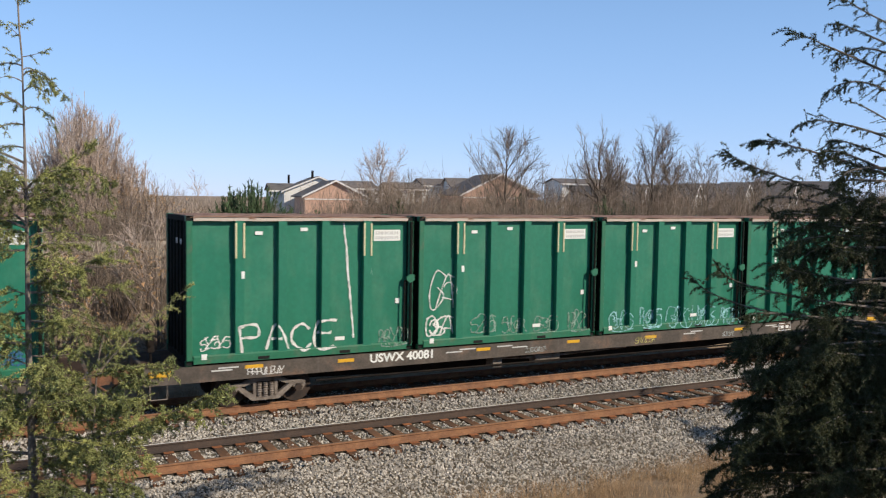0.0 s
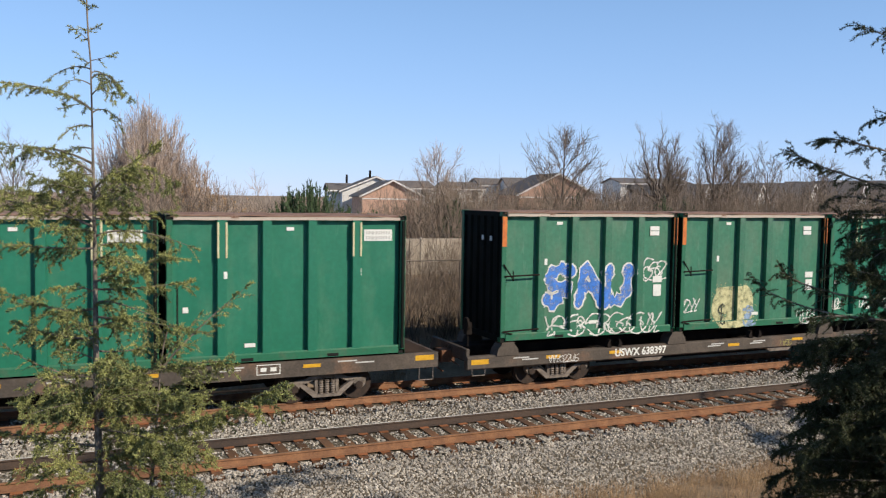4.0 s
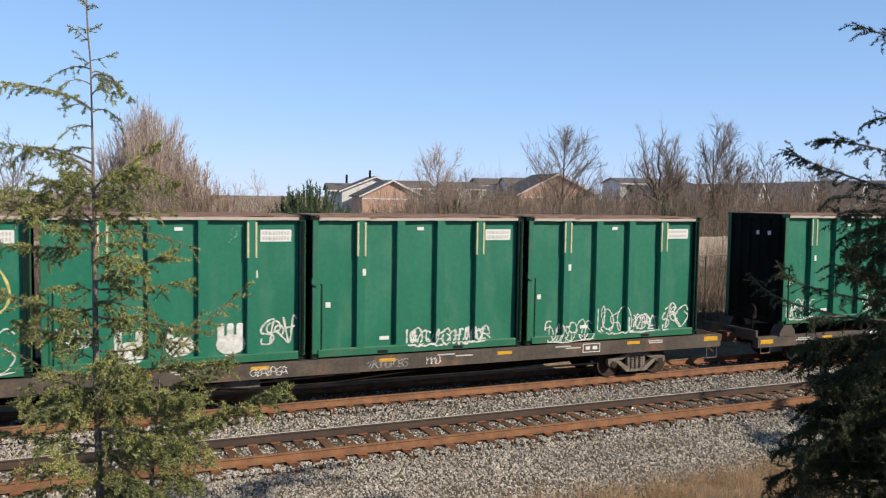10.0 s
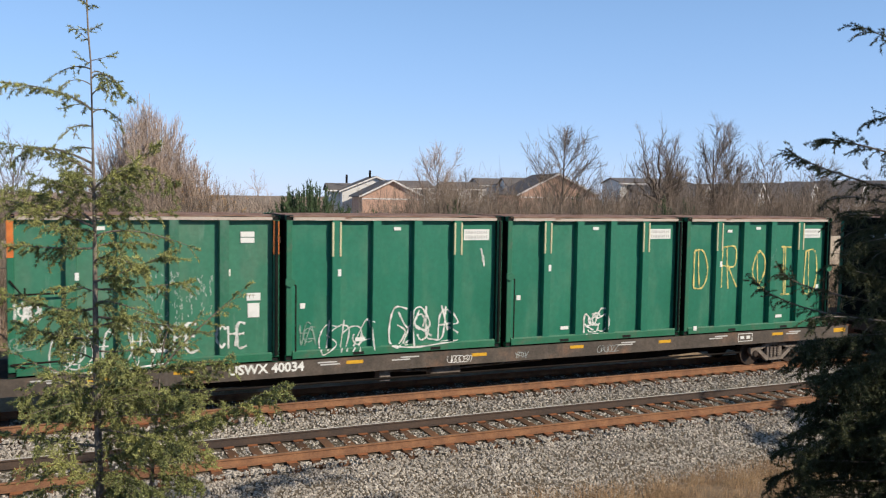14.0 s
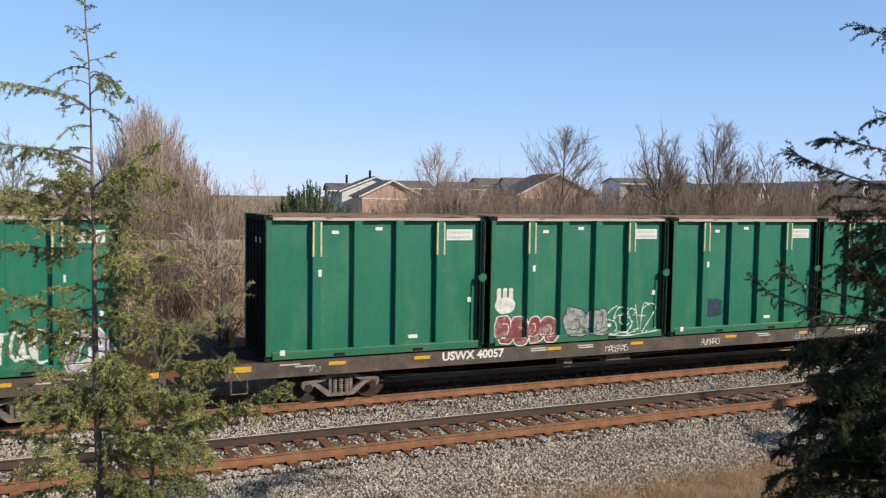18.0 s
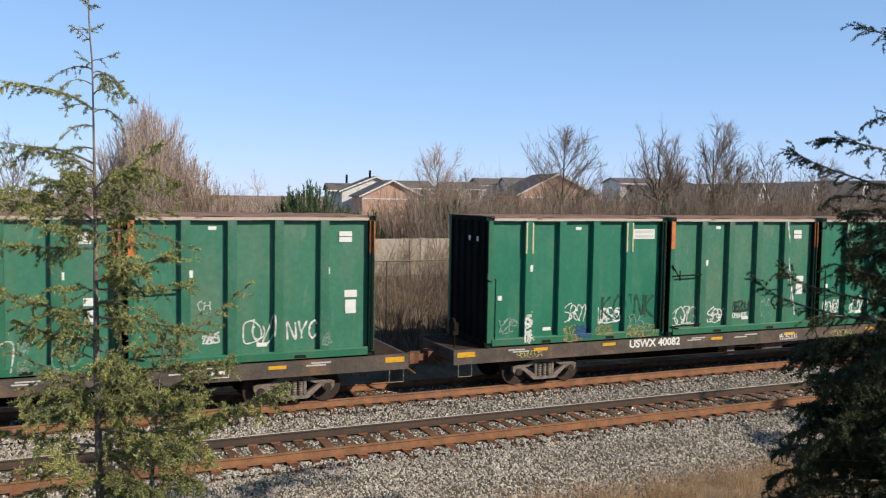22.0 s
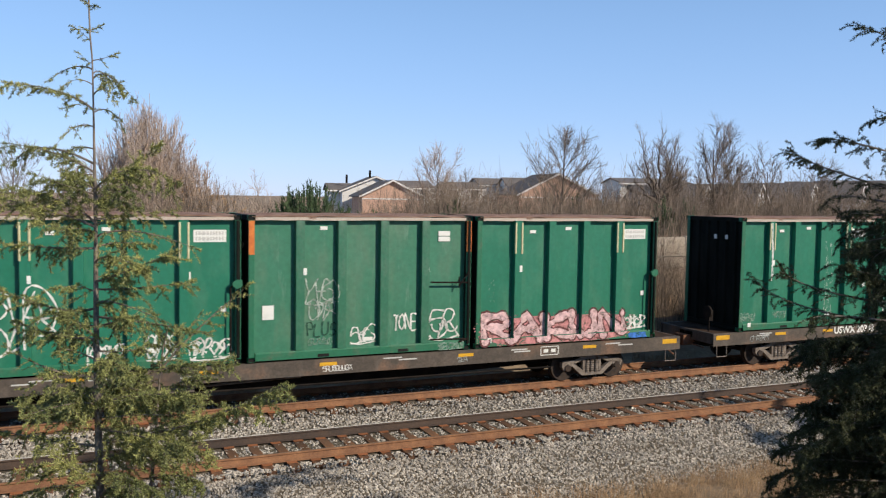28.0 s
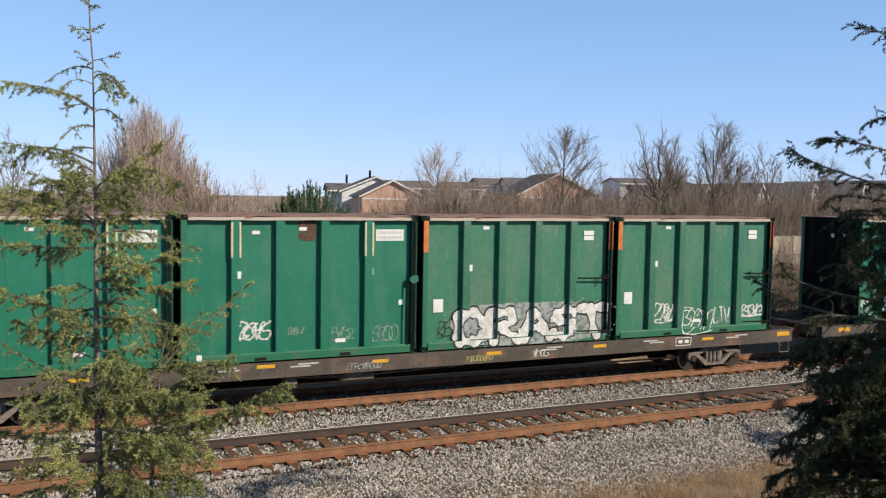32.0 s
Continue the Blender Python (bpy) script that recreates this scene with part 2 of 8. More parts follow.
def build_track(y_near, label, materials, tops, x0, x1, step):
    tr = thing("railway_track", label, "railway track", kind="structure")
    for i in range(2):
        bm = bmesh.new()
        prism_into(bm, [(u + y_near + i * RAIL_STEP, v) for u, v in RAIL_OUTLINE], "x", -120, 160)
        bm.faces.ensure_lookup_table()
        me = mesh_of("rail", bm, materials[i])
        me.materials.append(tops[i])
        for p in me.polygons:
            if (p.normal.z > 0.9 and p.center.z > -0.01):
                p.material_index = 1
        part("rail", me, None, tr, ("rusty brown steel rail", "dark steel rail with a polished top")[i if tops[i] is RAIL_TOP else 0])
    tie = box_mesh("tie", TIE, -0.115, -0.51, -0.36, 0.115, 2.02, -0.192, bevel=0.012)
    plate = box_mesh("tie_plate", PLATE, -0.11, -0.19, -0.192, 0.11, 0.19, -0.180)
    rnd = random.Random(int(y_near * 10))
    x = x0
    while x < x1:
        ob = part("tie", tie, None, tr)
        ob.matrix_basis = pose(x + rnd.uniform(-0.02, 0.02), y_near + rnd.uniform(-0.06, 0.06), rnd.uniform(-0.012, 0.004), 0, 0, rnd.uniform(-1.2, 1.2))
        for i in range(2):
            pl = part("tie_plate", plate, None, tr)
            pl.matrix_basis = pose(x, y_near + i * RAIL_STEP, 0.006)
        x += step


build_track(NEAR_RAIL, "empty railway track with rusty rails on dark wooden ties", (RUST, RAIL_DARK), (RAIL_TOP_DULL, RAIL_TOP), -6, 36, 0.52)
build_track(FAR_RAIL, "rusty railway track under the passing train", (RUST, RUST), (RAIL_TOP_DULL, RAIL_TOP_DULL), -6, 40, 0.52)

# ---- the train ----
LC, GAP, WC, HC = 6.096, 0.182, 2.676, 3.675
FACE_Y, BOX_Z, BOX_Z_HIGH = 21.291, 1.229, 1.359
DEEP = 0.165
RIBS = [0.215, 0.396, 0.586, 0.779]
RIB_W = 0.25
CAR_START = [285.3, 256.18, 228.10, 200.27, 172.45, 144.11, 116.17, 87.69, 58.73, 30.33, 1.40, -26.73, -55.04, -83.20, -111.46, -139.67, -167.92,
             -196.18, -225.12, -254.06, -282.5]


def train_x(t):
    """How far the train has come at t seconds."""
    u = (t - 16) / 16
    return 16 * (15.705 * u - 0.081 * u * u - 0.005 * u ** 3 + 0.031 * u ** 4)


movers = []     # (thing, x at the middle of the clip, y, z)
wheelsets = []  # (wheelset, its place in its bogie, x of its axle at the middle of the clip)


def build_container_meshes():
    k = {}
    # side sheet with slight dents between the ribs
    for name, g in (("", GREEN), ("_dull", GREEN_DULL)):
        bm = bmesh.new()
        nx, nz = 40, 10
        grid = []
        for j in range(nz + 1):
            for i in range(nx + 1):
                x, z = 0.10 + (LC - 0.2) * i / nx, 0.16 + (HC - 0.28) * j / nz
                d = noise.noise((x * 0.9, z * 0.7, 5 if name else 0)) * 0.014
                grid.append(bm.verts.new((x, DEEP + (d if 0 < i < nx and 0 < j < nz else 0), z)))
        for j in range(nz):
            for i in range(nx):
                a = j * (nx + 1) + i
                bm.faces.new((grid[a], grid[a + 1], grid[a + nx + 2], grid[a + nx + 1]))
        r = bmesh.ops.extrude_face_region(bm, geom=bm.faces[:])
        bmesh.ops.translate(bm, verts=[v for v in r["geom"] if isinstance(v, bmesh.types.BMVert)], vec=(0, 0.012, 0))
        k["side" + name] = mesh_of("side_panel", bm, g, smooth=False)
        # corrugated end
        bm = bmesh.new()
        pts, y = [], 0.12
        while y < WC - 0.2:
            pts += [(y, 0.09), (y + 0.16, 0.09), (y + 0.20, 0.02), (y + 0.36, 0.02), (y + 0.40, 0.09)]
            y += 0.44
        outline = [(v, u) for u, v in pts] + [(0.11, pts[-1][0]), (0.11, 0.12)]
        prism_into(bm, outline, "z", 0.15, HC - 0.13)
        k["end" + name] = mesh_of("end_panel", bm, END_SHADED)
        bm = bmesh.new()
        prism_into(bm, [(-RIB_W / 2, DEEP), (-RIB_W / 2 + 0.015, 0.012), (RIB_W / 2 - 0.015, 0.012), (RIB_W / 2, DEEP)], "z", 0.20, HC - 0.125)
        k["rib" + name] = mesh_of("rib", bm, GREEN_WORN if name else g)
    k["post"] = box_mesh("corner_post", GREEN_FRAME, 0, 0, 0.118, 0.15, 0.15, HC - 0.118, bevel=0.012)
    k["post"].materials.append(END_SHADED)
    # the end-facing side is coloured near black, in place of its shade
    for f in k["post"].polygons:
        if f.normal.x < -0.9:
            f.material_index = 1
    bm = bmesh.new()
    box_into(bm, -0.006, -0.006, 0, 0.172, 0.162, 0.118)
    front = [f for f in bm.faces if f.calc_center_median().y < -0.005]
    bmesh.ops.inset_region(bm, faces=front, thickness=0.036)
    bmesh.ops.translate(bm, verts=front[0].verts[:], vec=(0, 0.05, 0))
    k["casting"] = mesh_of("corner_casting", bm, GREEN_FRAME)
    # the hole's floor is coloured black for its shade
    k["casting"].materials.append(BLACK)
    for f in k["casting"].polygons:
        if 0.03 < f.center.y < 0.06 and abs(f.normal.y) > 0.9:
            f.material_index = 1
    bm = bmesh.new()
    prism_into(bm, [(0.0, 0.03), (0.16, 0.03), (0.17, 0.19), (0.14, 0.22), (0.03, 0.24), (0.0, 0.20)], "x", 0.172, LC - 0.172)
    k["sill"] = mesh_of("bottom_rail", bm, GREEN_FRAME)
    bm = bmesh.new()
    prism_into(bm, [(0.0, HC - 0.125), (0.17, HC - 0.125), (0.17, HC - 0.048), (0.0, HC - 0.048)], "x", 0.172, LC - 0.172)
    bmesh.ops.subdivide_edges(bm, edges=[e for e in bm.edges if abs(e.verts[0].co.x - e.verts[1].co.x) > 1], cuts=14)
    for v in bm.verts:
        v.co.z += noise.noise((v.co.x * 2.1, v.co.z * 3, 1)) * 0.012
    k["rim"] = mesh_of("top_rail", bm, RIM)
    k["end_rail"] = box_mesh("end_rail", END_SHADED, 0, 0.162, HC - 0.14, 0.11, WC - 0.162, HC - 0.01)
    k["end_sill"] = box_mesh("end_sill", END_SHADED, 0, 0.162, 0.0, 0.11, WC - 0.162, 0.16)
    k["floor"] = box_mesh("floor_plate", STEEL_DARK, 0.11, 0.1, 0.06, LC - 0.11, WC - 0.1, 0.14)
    # roof sheet, uneven
    bm = bmesh.new()
    bmesh.ops.create_grid(bm, x_segments=34, y_segments=8, size=0.5)
    for v in bm.verts:
        x, y = (v.co.x + 0.5) * (LC - 0.20) + 0.10, (v.co.y + 0.5) * (WC - 0.06) + 0.03
        edge = min(x, LC - x, y, WC - y)
        rough = noise.noise((x * 1.7, y * 1.7, 2)) + 0.7 * noise.noise((x * 5.1, y * 5.1, 8))
        v.co = (x, y, HC - 0.022 + min(edge * 0.25, 0.03) + rough * 0.024)
    r = bmesh.ops.extrude_face_region(bm, geom=bm.faces[:])
    bmesh.ops.translate(bm, verts=[v for v in r["geom"] if isinstance(v, bmesh.types.BMVert)], vec=(0, 0, -0.02))
    k["roof"] = mesh_of("roof_cover", bm, TARP)
    # solid black box in place of the pocket's shaded inside
    k["pocket"] = box_mesh("fork_pocket", BLACK, -0.15, -0.004, 0.045, 0.15, 0.08, 0.125)
    k["stripe"] = box_mesh("guide_bar", CREAM, -0.024, -0.02, 2.62, 0.024, 0.03, 3.50, bevel=0.006)
    k["orange"] = box_mesh("corner_mark", ORANGE, 0.006, -0.008, 2.70, 0.146, 0.02, 3.54)
    for name, w, h, g in (("label", 0.78, 0.30, WHITE), ("square", 0.13, 0.14, WHITE), ("tall", 0.085, 0.18, WHITE), ("wide", 0.19, 0.09, WHITE),
                          ("plate", 0.27, 0.10, WHITE), ("card", 0.29, 0.36, WHITE), ("card_wide", 0.34, 0.19, WHITE), ("code", 0.34, 0.13, WHITE)):
        k[name] = box_mesh("decal", g, -w / 2, -0.004, -h / 2, w / 2, 0.0, h / 2)
    bm = bmesh.new()
    rnd, x = random.Random(8), -0.34
    while x < 0.31:
        w = rnd.uniform(0.03, 0.075)
        box_into(bm, x, -0.007, -0.045, min(x + w, 0.34), 0.0, 0.045)
        if rnd.random() < 0.5:
            box_into(bm, x, -0.008, -0.012, min(x + w + 0.02, 0.34), 0.0, 0.012)
        x += w + rnd.uniform(0.02, 0.045)
    k["print"] = mesh_of("print_line", bm, GREY_INK)
    # the locking bar with its hook plate, at the container's first corner
    bm = bmesh.new()
    prism_into(bm, [(-0.03, 1.93), (0.10, 1.86), (0.20, 1.93), (0.22, 2.02), (0.10, 2.10), (-0.02, 2.08)], "y", -0.05, 0.02)
    k["hook"] = mesh_of("lock_hook", bm, GREEN_FRAME)
    bm = bmesh.new()
    tube_into(bm, (0.25, 0.02, 0.22), (0.25, 0.02, 1.90), 0.022, sides=6)
    tube_into(bm, (0.25, 0.02, 1.90), (0.12, 0.0, 1.98), 0.022, sides=6)
    k["bar"] = mesh_of("lock_bar", bm, STEEL_DARK)
    bm = bmesh.new()
    for z, name in ((1.86, "cross"), (0.30, "cross_low")):
        bm = bmesh.new()
        tube_into(bm, (0.10, -0.02, z), (RIBS[0] * LC - 0.1, -0.02, z + 0.03), 0.024, sides=6)
        tube_into(bm, (0.05, -0.03, z + 0.34 * (z > 1)), (0.36, -0.02, z - 0.08), 0.02, sides=6)
        if z > 1:
            tube_into(bm, (0.36, -0.02, 1.72), (0.36, -0.02, 2.02), 0.02, sides=6)
        k[name] = mesh_of("lock_lever", bm, STEEL_DARK)
    return k


KIT = build_container_meshes()


def build_container(style, lock, dull, label):
    """style 'A': cream guide bars and a white label; 'O': orange corner marks. lock: the end at which the lock is, 'L' or 'R'."""
    c = thing("waste_container", label, "container", "containers on the train")
    g = "_dull" if dull else ""
    turn = pose(LC, WC, 0, 0, 0, 180)

    def put(mesh, name, m=None, parent=c, label=""):
        ob = part(name, KIT[mesh], None, parent, label)
        if m is not None:
            ob.matrix_basis = m
        return ob
    for m in (None, turn):
        put("side" + g, "side_panel", m)
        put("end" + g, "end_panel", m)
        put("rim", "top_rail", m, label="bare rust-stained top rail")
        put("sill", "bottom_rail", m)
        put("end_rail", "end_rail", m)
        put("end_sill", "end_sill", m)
        for r in RIBS:
            put("rib" + g, "rib", (m or Matrix()) @ pose(r * LC, 0, 0))
        for x in (0, LC - 0.166):
            for z in (0, HC - 0.118):
                put("casting", "corner_casting", (m or Matrix()) @ pose(x, 0, z))
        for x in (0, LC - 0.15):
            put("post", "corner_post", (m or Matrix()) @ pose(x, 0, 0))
    for y in (0.72, 1.24):
        put("square", "decal", pose(0.012, y, 3.02 if style == "A" else 2.9, 0, 0, -90))
    put("roof", "roof_cover", label="uneven rust-brown top cover")
    put("floor", "floor_plate")
    for x in (0.315, 0.675):
        put("pocket", "fork_pocket", pose(x * LC, 0, 0))
    flip = lock == "R"
    if style == "A":
        for r in (RIBS[0], RIBS[3]):
            put("stripe", "guide_bar", pose(r * LC - 0.10, 0.012, 0))
            put("stripe", "guide_bar", pose(r * LC + 0.10, 0.012, 0))
        lab = put("label", "label_plate", pose(0.885 * LC - 0.02, DEEP, 3.16), label="white printed label plate")
        for z in (0.065, -0.065):
            put("print", "print_line", pose(0, 0, z), lab)
        spots = [("square", 0.935 if flip else 0.075, 1.36), ("tall", 0.228, 2.20), ("tall", 0.800, 2.20), ("wide", 0.495, 3.33),
                 ("plate", 0.33 if not flip else 0.66, 0.42), ("wide", 0.30 if flip else 0.47, 3.24)][:5 + flip]
        if flip:
            spots.append(("square", 0.07, 0.20))
    else:
        put("orange", "corner_mark", None, label="orange corner mark")
        put("orange", "corner_mark", pose(LC - 0.152, 0, 0), label="orange corner mark")
        cx = 0.90 if not flip else 0.085
        spots = [("code", 0.875, 3.20), ("code", 0.875, 3.05), ("card", cx, 1.22 if flip else 1.30), ("tall", 0.235, 2.25), ("tall", 0.80, 2.25),
                 ("wide", 0.32, 3.35), ("plate", 0.52, 0.42)]
        if not flip:
            spots.append(("card_wide", cx, 1.64))
    for mesh, x, z in spots:
        rib = any(abs(x * LC - r * LC) < RIB_W / 2 for r in RIBS)
        edge = z < 0.24
        put(mesh, "decal", pose(x * LC, -0.001 if edge else (0.012 if rib else DEEP - 0.016), z))
    mirror = Matrix.Translation((LC, 0, 0)) @ Matrix.Diagonal((-1, 1, 1, 1)) if flip else None
    if style == "A":
        put("hook", "lock_hook", mirror)
        put("bar", "lock_bar", mirror, label="dark steel lock bar")
    else:
        put("cross", "lock_lever", mirror, label="dark steel lock lever")
        put("cross_low", "lock_lever", mirror, label="dark steel lock lever")
    return c


# cars from the first to the last: number, containers from the rear to the front as style and lock
TRAIN = [("", "AR AR AR AR"), ("40081", "AR AR AR AR"), ("20350", "OL AL AL AL"), ("638397", "OL OL AL AL"), ("40107", "AL AL AL AL"),
         ("20281", "AL AL OL AL"), ("639574", "AL AL AL AL"), ("20226", "AL AL AL AL"), ("40200", "AL AL AL AL"), ("40034", "OL AL AL AR"),
         ("40108", "AR OR AR AR"), ("40057", "AR AR AR AR"), ("40243", "AR AR OR AR"), ("40082", "AL OL AL AL"), ("40111", "OL AL OL OL"),
         ("20315", "AR AR OR AR"), ("20343", "AR AR AR OR"), ("40142", "OR AR OR AR"), ("20221", "AR AR AR AR"), ("", "AR AR OR OR"),
         ("", "AR AR AR AR")]
LOW_CARS = (3, 6)
LONG_CARS = (7, 18)


def flat_text(name, body, height, material, bold=0.0, width=None):
    """Lettering as a flat mesh in the xz plane, its left foot at the origin, facing -y."""
    cu = bpy.data.curves.new(name, "FONT")
    cu.body, cu.size, cu.offset, cu.resolution_u = body, 1.0, bold, 3
    ob = bpy.data.objects.new(name, cu)
    me = bpy.data.meshes.new_from_object(ob)
    bpy.data.objects.remove(ob)
    bpy.data.curves.remove(cu)
    co = np.empty(len(me.vertices) * 3)
    me.vertices.foreach_get("co", co)
    co = co.reshape(-1, 3)
    lo, hi = co.min(0), co.max(0)
    sz = height / (hi[1] - lo[1])
    sx = sz if width is None else width / (hi[0] - lo[0])
    out = np.stack([(co[:, 0] - lo[0]) * sx, np.zeros(len(co)), (co[:, 1] - lo[1]) * sz], 1)
    me.vertices.foreach_set("co", out.ravel())
    me.materials.clear()
    me.materials.append(material)
    me.update()
    return me


COUPLER = surface("coupler_rust", (0.10, 0.055, 0.035), (0.19, 0.09, 0.05), 5, fine=0.25, rough=0.9)


def build_car_meshes():
    k = {}
    end0, end1 = -1.0, 4 * LC + 3 * GAP + 1.0
    mid = WC / 2
    for name, a in (("", end0), ("_long", end0 - 0.65)):
        bm = bmesh.new()
        prism_into(bm, [(0.02, 0.80), (0.12, 0.80), (0.12, 0.835), (0.05, 0.85), (0.05, 1.16), (0.12, 1.175), (0.12, 1.205), (0.02, 1.205)], "x", a, end1)
        k["sill" + name] = mesh_of("side_sill", bm, STEEL)
        k["deck" + name] = box_mesh("deck", DECK, a + 0.02, 0.12, 1.13, end1 - 0.02, WC - 0.12, 1.195)
        bm = bmesh.new()
        prism_into(bm, [(a, 0.95), (a + 0.5, 0.62), (2.6, 0.50), (7, 0.36), (18, 0.36), (22.4, 0.50), (end1 - 0.5, 0.62), (end1, 0.95), (end1, 1.13), (a, 1.13)],
                   "y", mid - 0.32, mid + 0.32)
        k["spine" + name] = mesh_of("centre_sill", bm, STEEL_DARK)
    # low car: round-shouldered side beams
    bm = bmesh.new()
    prism_into(bm, [(0.0, 0.66), (0.05, 0.62), (0.20, 0.62), (0.24, 0.66), (0.24, 0.96), (0.20, 1.0), (0.05, 1.0), (0.0, 0.96)], "x", end0, end1)
    k["sill_low"] = mesh_of("side_beam", bm, STEEL)
    bm = bmesh.new()
    prism_into(bm, [(-0.36, 0.98), (-0.30, 1.18), (-0.20, 1.30), (-0.20, 1.352), (0.20, 1.352), (0.20, 1.30), (0.30, 1.18), (0.36, 0.98)], "y", -0.02, 0.40)
    k["pedestal"] = mesh_of("pedestal", bm, STEEL)
    bm = bmesh.new()
    for s in (-1, 1):
        prism_into(bm, [(s * 0.10, 1.0), (s * 0.26, 1.0), (s * 0.26, 1.12), (s * 0.20, 1.22), (s * 0.14, 1.24), (s * 0.16, 1.12)][::s], "y", 0.02, 0.16)
    k["hooks"] = mesh_of("tie_hook", bm, STEEL_DARK)
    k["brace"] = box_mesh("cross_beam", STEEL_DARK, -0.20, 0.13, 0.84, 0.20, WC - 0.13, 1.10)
    bm = bmesh.new()
    prism_into(bm, [(-0.55, 0.62), (0.55, 0.62), (0.40, 0.50), (-0.40, 0.50)], "y", 0.08, WC - 0.08)
    k["belly"] = mesh_of("belly_plate", bm, BOGIE)
    k["end_beam"] = box_mesh("end_beam", STEEL, 0, 0.12, 0.86, 0.12, WC - 0.12, 1.20, bevel=0.02)
    # coupler
    bm = bmesh.new()
    box_into(bm, -0.62, mid - 0.09, 0.74, 0.30, mid + 0.09, 0.93)
    prism_into(bm, [(-0.62, mid - 0.12), (-0.86, mid - 0.20), (-0.88, mid - 0.02), (-0.74, mid + 0.02), (-0.76, mid + 0.18), (-0.62, mid + 0.14)], "z", 0.68, 0.99)
    box_into(bm, -0.30, mid - 0.24, 0.68, 0.10, mid + 0.24, 1.02)
    tube_into(bm, (-0.1, mid + 0.3, 0.80), (-0.62, mid + 0.26, 0.42), 0.025)
    tube_into(bm, (-0.1, 0.35, 0.72), (-0.1, mid, 0.78), 0.02)
    k["coupler"] = mesh_of("coupler", bm, COUPLER)
    # corner step and hand rails
    bm = bmesh.new()
    for a, b in (((0, 0.03, 0.82), (0, 0.03, 0.46)), ((0.40, 0.03, 0.82), (0.40, 0.03, 0.46)), ((0, 0.03, 0.46), (0.40, 0.03, 0.46))):
        tube_into(bm, a, b, 0.014, sides=6)
    k["step"] = mesh_of("step_iron", bm, BOGIE)
    bm = bmesh.new()
    tube_into(bm, (0, 0.55, 1.2), (0, 0.55, 2.0), 0.03, sides=6)
    tube_into(bm, (-0.03, 0.55, 1.84), (-0.09, 0.55, 1.84), 0.2, sides=14)
    box_into(bm, -0.08, 0.45, 1.55, 0.08, 0.65, 1.9)
    k["brake"] = mesh_of("hand_brake", bm, STEEL_DARK)
    # bogie: bolster, cast side frames, wheelsets on the axle line z = 0.42
    bm = bmesh.new()
    box_into(bm, -0.20, mid - 1.0, 0.42, 0.20, mid + 1.0, 0.66)
    tube_into(bm, (0, mid, 0.60), (0, mid, 0.78), 0.2, sides=12)
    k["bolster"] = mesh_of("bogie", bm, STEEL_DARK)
    bm = bmesh.new()
    prism_into(bm, [(-1.0, 0.60), (-0.60, 0.64), (-0.34, 0.75), (0.34, 0.75), (0.60, 0.64), (1.0, 0.60), (1.0, 0.54), (0.55, 0.54), (0.30, 0.64), (-0.30, 0.64),
                    (-0.55, 0.54), (-1.0, 0.54)], "y", 0, 0.12)
    for f in (-1, 1):
        prism_into(bm, [(f * 0.82, 0.55), (f * 0.66, 0.55), (f * 0.26, 0.27), (f * 0.26, 0.16), (f * 0.36, 0.16)][::f], "y", -0.02, 0.12)
        prism_into(bm, [(f * 0.32, 0.66), (f * 0.24, 0.66), (f * 0.24, 0.25), (f * 0.32, 0.25)][::f], "y", 0, 0.12)
        prism_into(bm, [(f * 1.06, 0.58), (f * 0.72, 0.58), (f * 0.74, 0.44), (f * 0.80, 0.34), (f * 0.98, 0.34), (f * 1.05, 0.44)][::f], "y", -0.03, 0.12)
    box_into(bm, -0.26, -0.03, 0.16, 0.26, 0.12, 0.245)
    k["frame"] = mesh_of("side_frame", bm, BOGIE)
    bm = bmesh.new()
    rings = []
    for j in range(13):
        r, z = (0.068, 0.050)[j % 2], 0.25 + j * 0.030
        rings.append([bm.verts.new((r * math.cos(a * math.tau / 8), 0.04 + r * math.sin(a * math.tau / 8), z)) for a in range(8)])
    for lo, hi in zip(rings, rings[1:]):
        for a in range(8):
            bm.faces.new((lo[a], lo[(a + 1) % 8], hi[(a + 1) % 8], hi[a]))
    bm.faces.new(rings[0][::-1])
    bm.faces.new(rings[-1])
    k["spring"] = mesh_of("spring", bm, BOGIE)
    bm = bmesh.new()
    for s in (-1, 1):
        y = s * 0.70
        tube_into(bm, (0, y, 0), (0, y + s * 0.13, 0), 0.42, sides=22)
        tube_into(bm, (0, y - s * 0.03, 0), (0, y, 0), 0.45, sides=22)
        tube_into(bm, (0, y + s * 0.13, 0), (0, y + s * 0.36, 0), 0.085, sides=10)
        tube_into(bm, (0, y + s * 0.36, 0), (0, y + s * 0.42, 0), 0.11, sides=6)
    tube_into(bm, (0, -0.7, 0), (0, 0.7, 0), 0.08, sides=10)
    k["wheels"] = mesh_of("wheelset", bm, WHEEL)
    # underfloor gear
    bm = bmesh.new()
    tube_into(bm, (10.4, 0.5, 0.62), (11.3, 0.5, 0.62), 0.19, sides=12)
    tube_into(bm, (10.4, 0.5, 0.62), (9.2, 0.5, 0.68), 0.04)
    tube_into(bm, (11.3, 0.5, 0.62), (14.0, 0.45, 0.70), 0.03)
    box_into(bm, 8.9, 0.3, 0.45, 9.2, 0.7, 0.8)
    k["tank"] = mesh_of("air_reservoir", bm, BOGIE)
    bm = bmesh.new()
    tube_into(bm, (3.4, 0.25, 0.55), (21.4, 0.25, 0.50), 0.03, sides=6)
    k["pipe"] = mesh_of("brake_pipe", bm, STEEL_DARK)
    bm = bmesh.new()
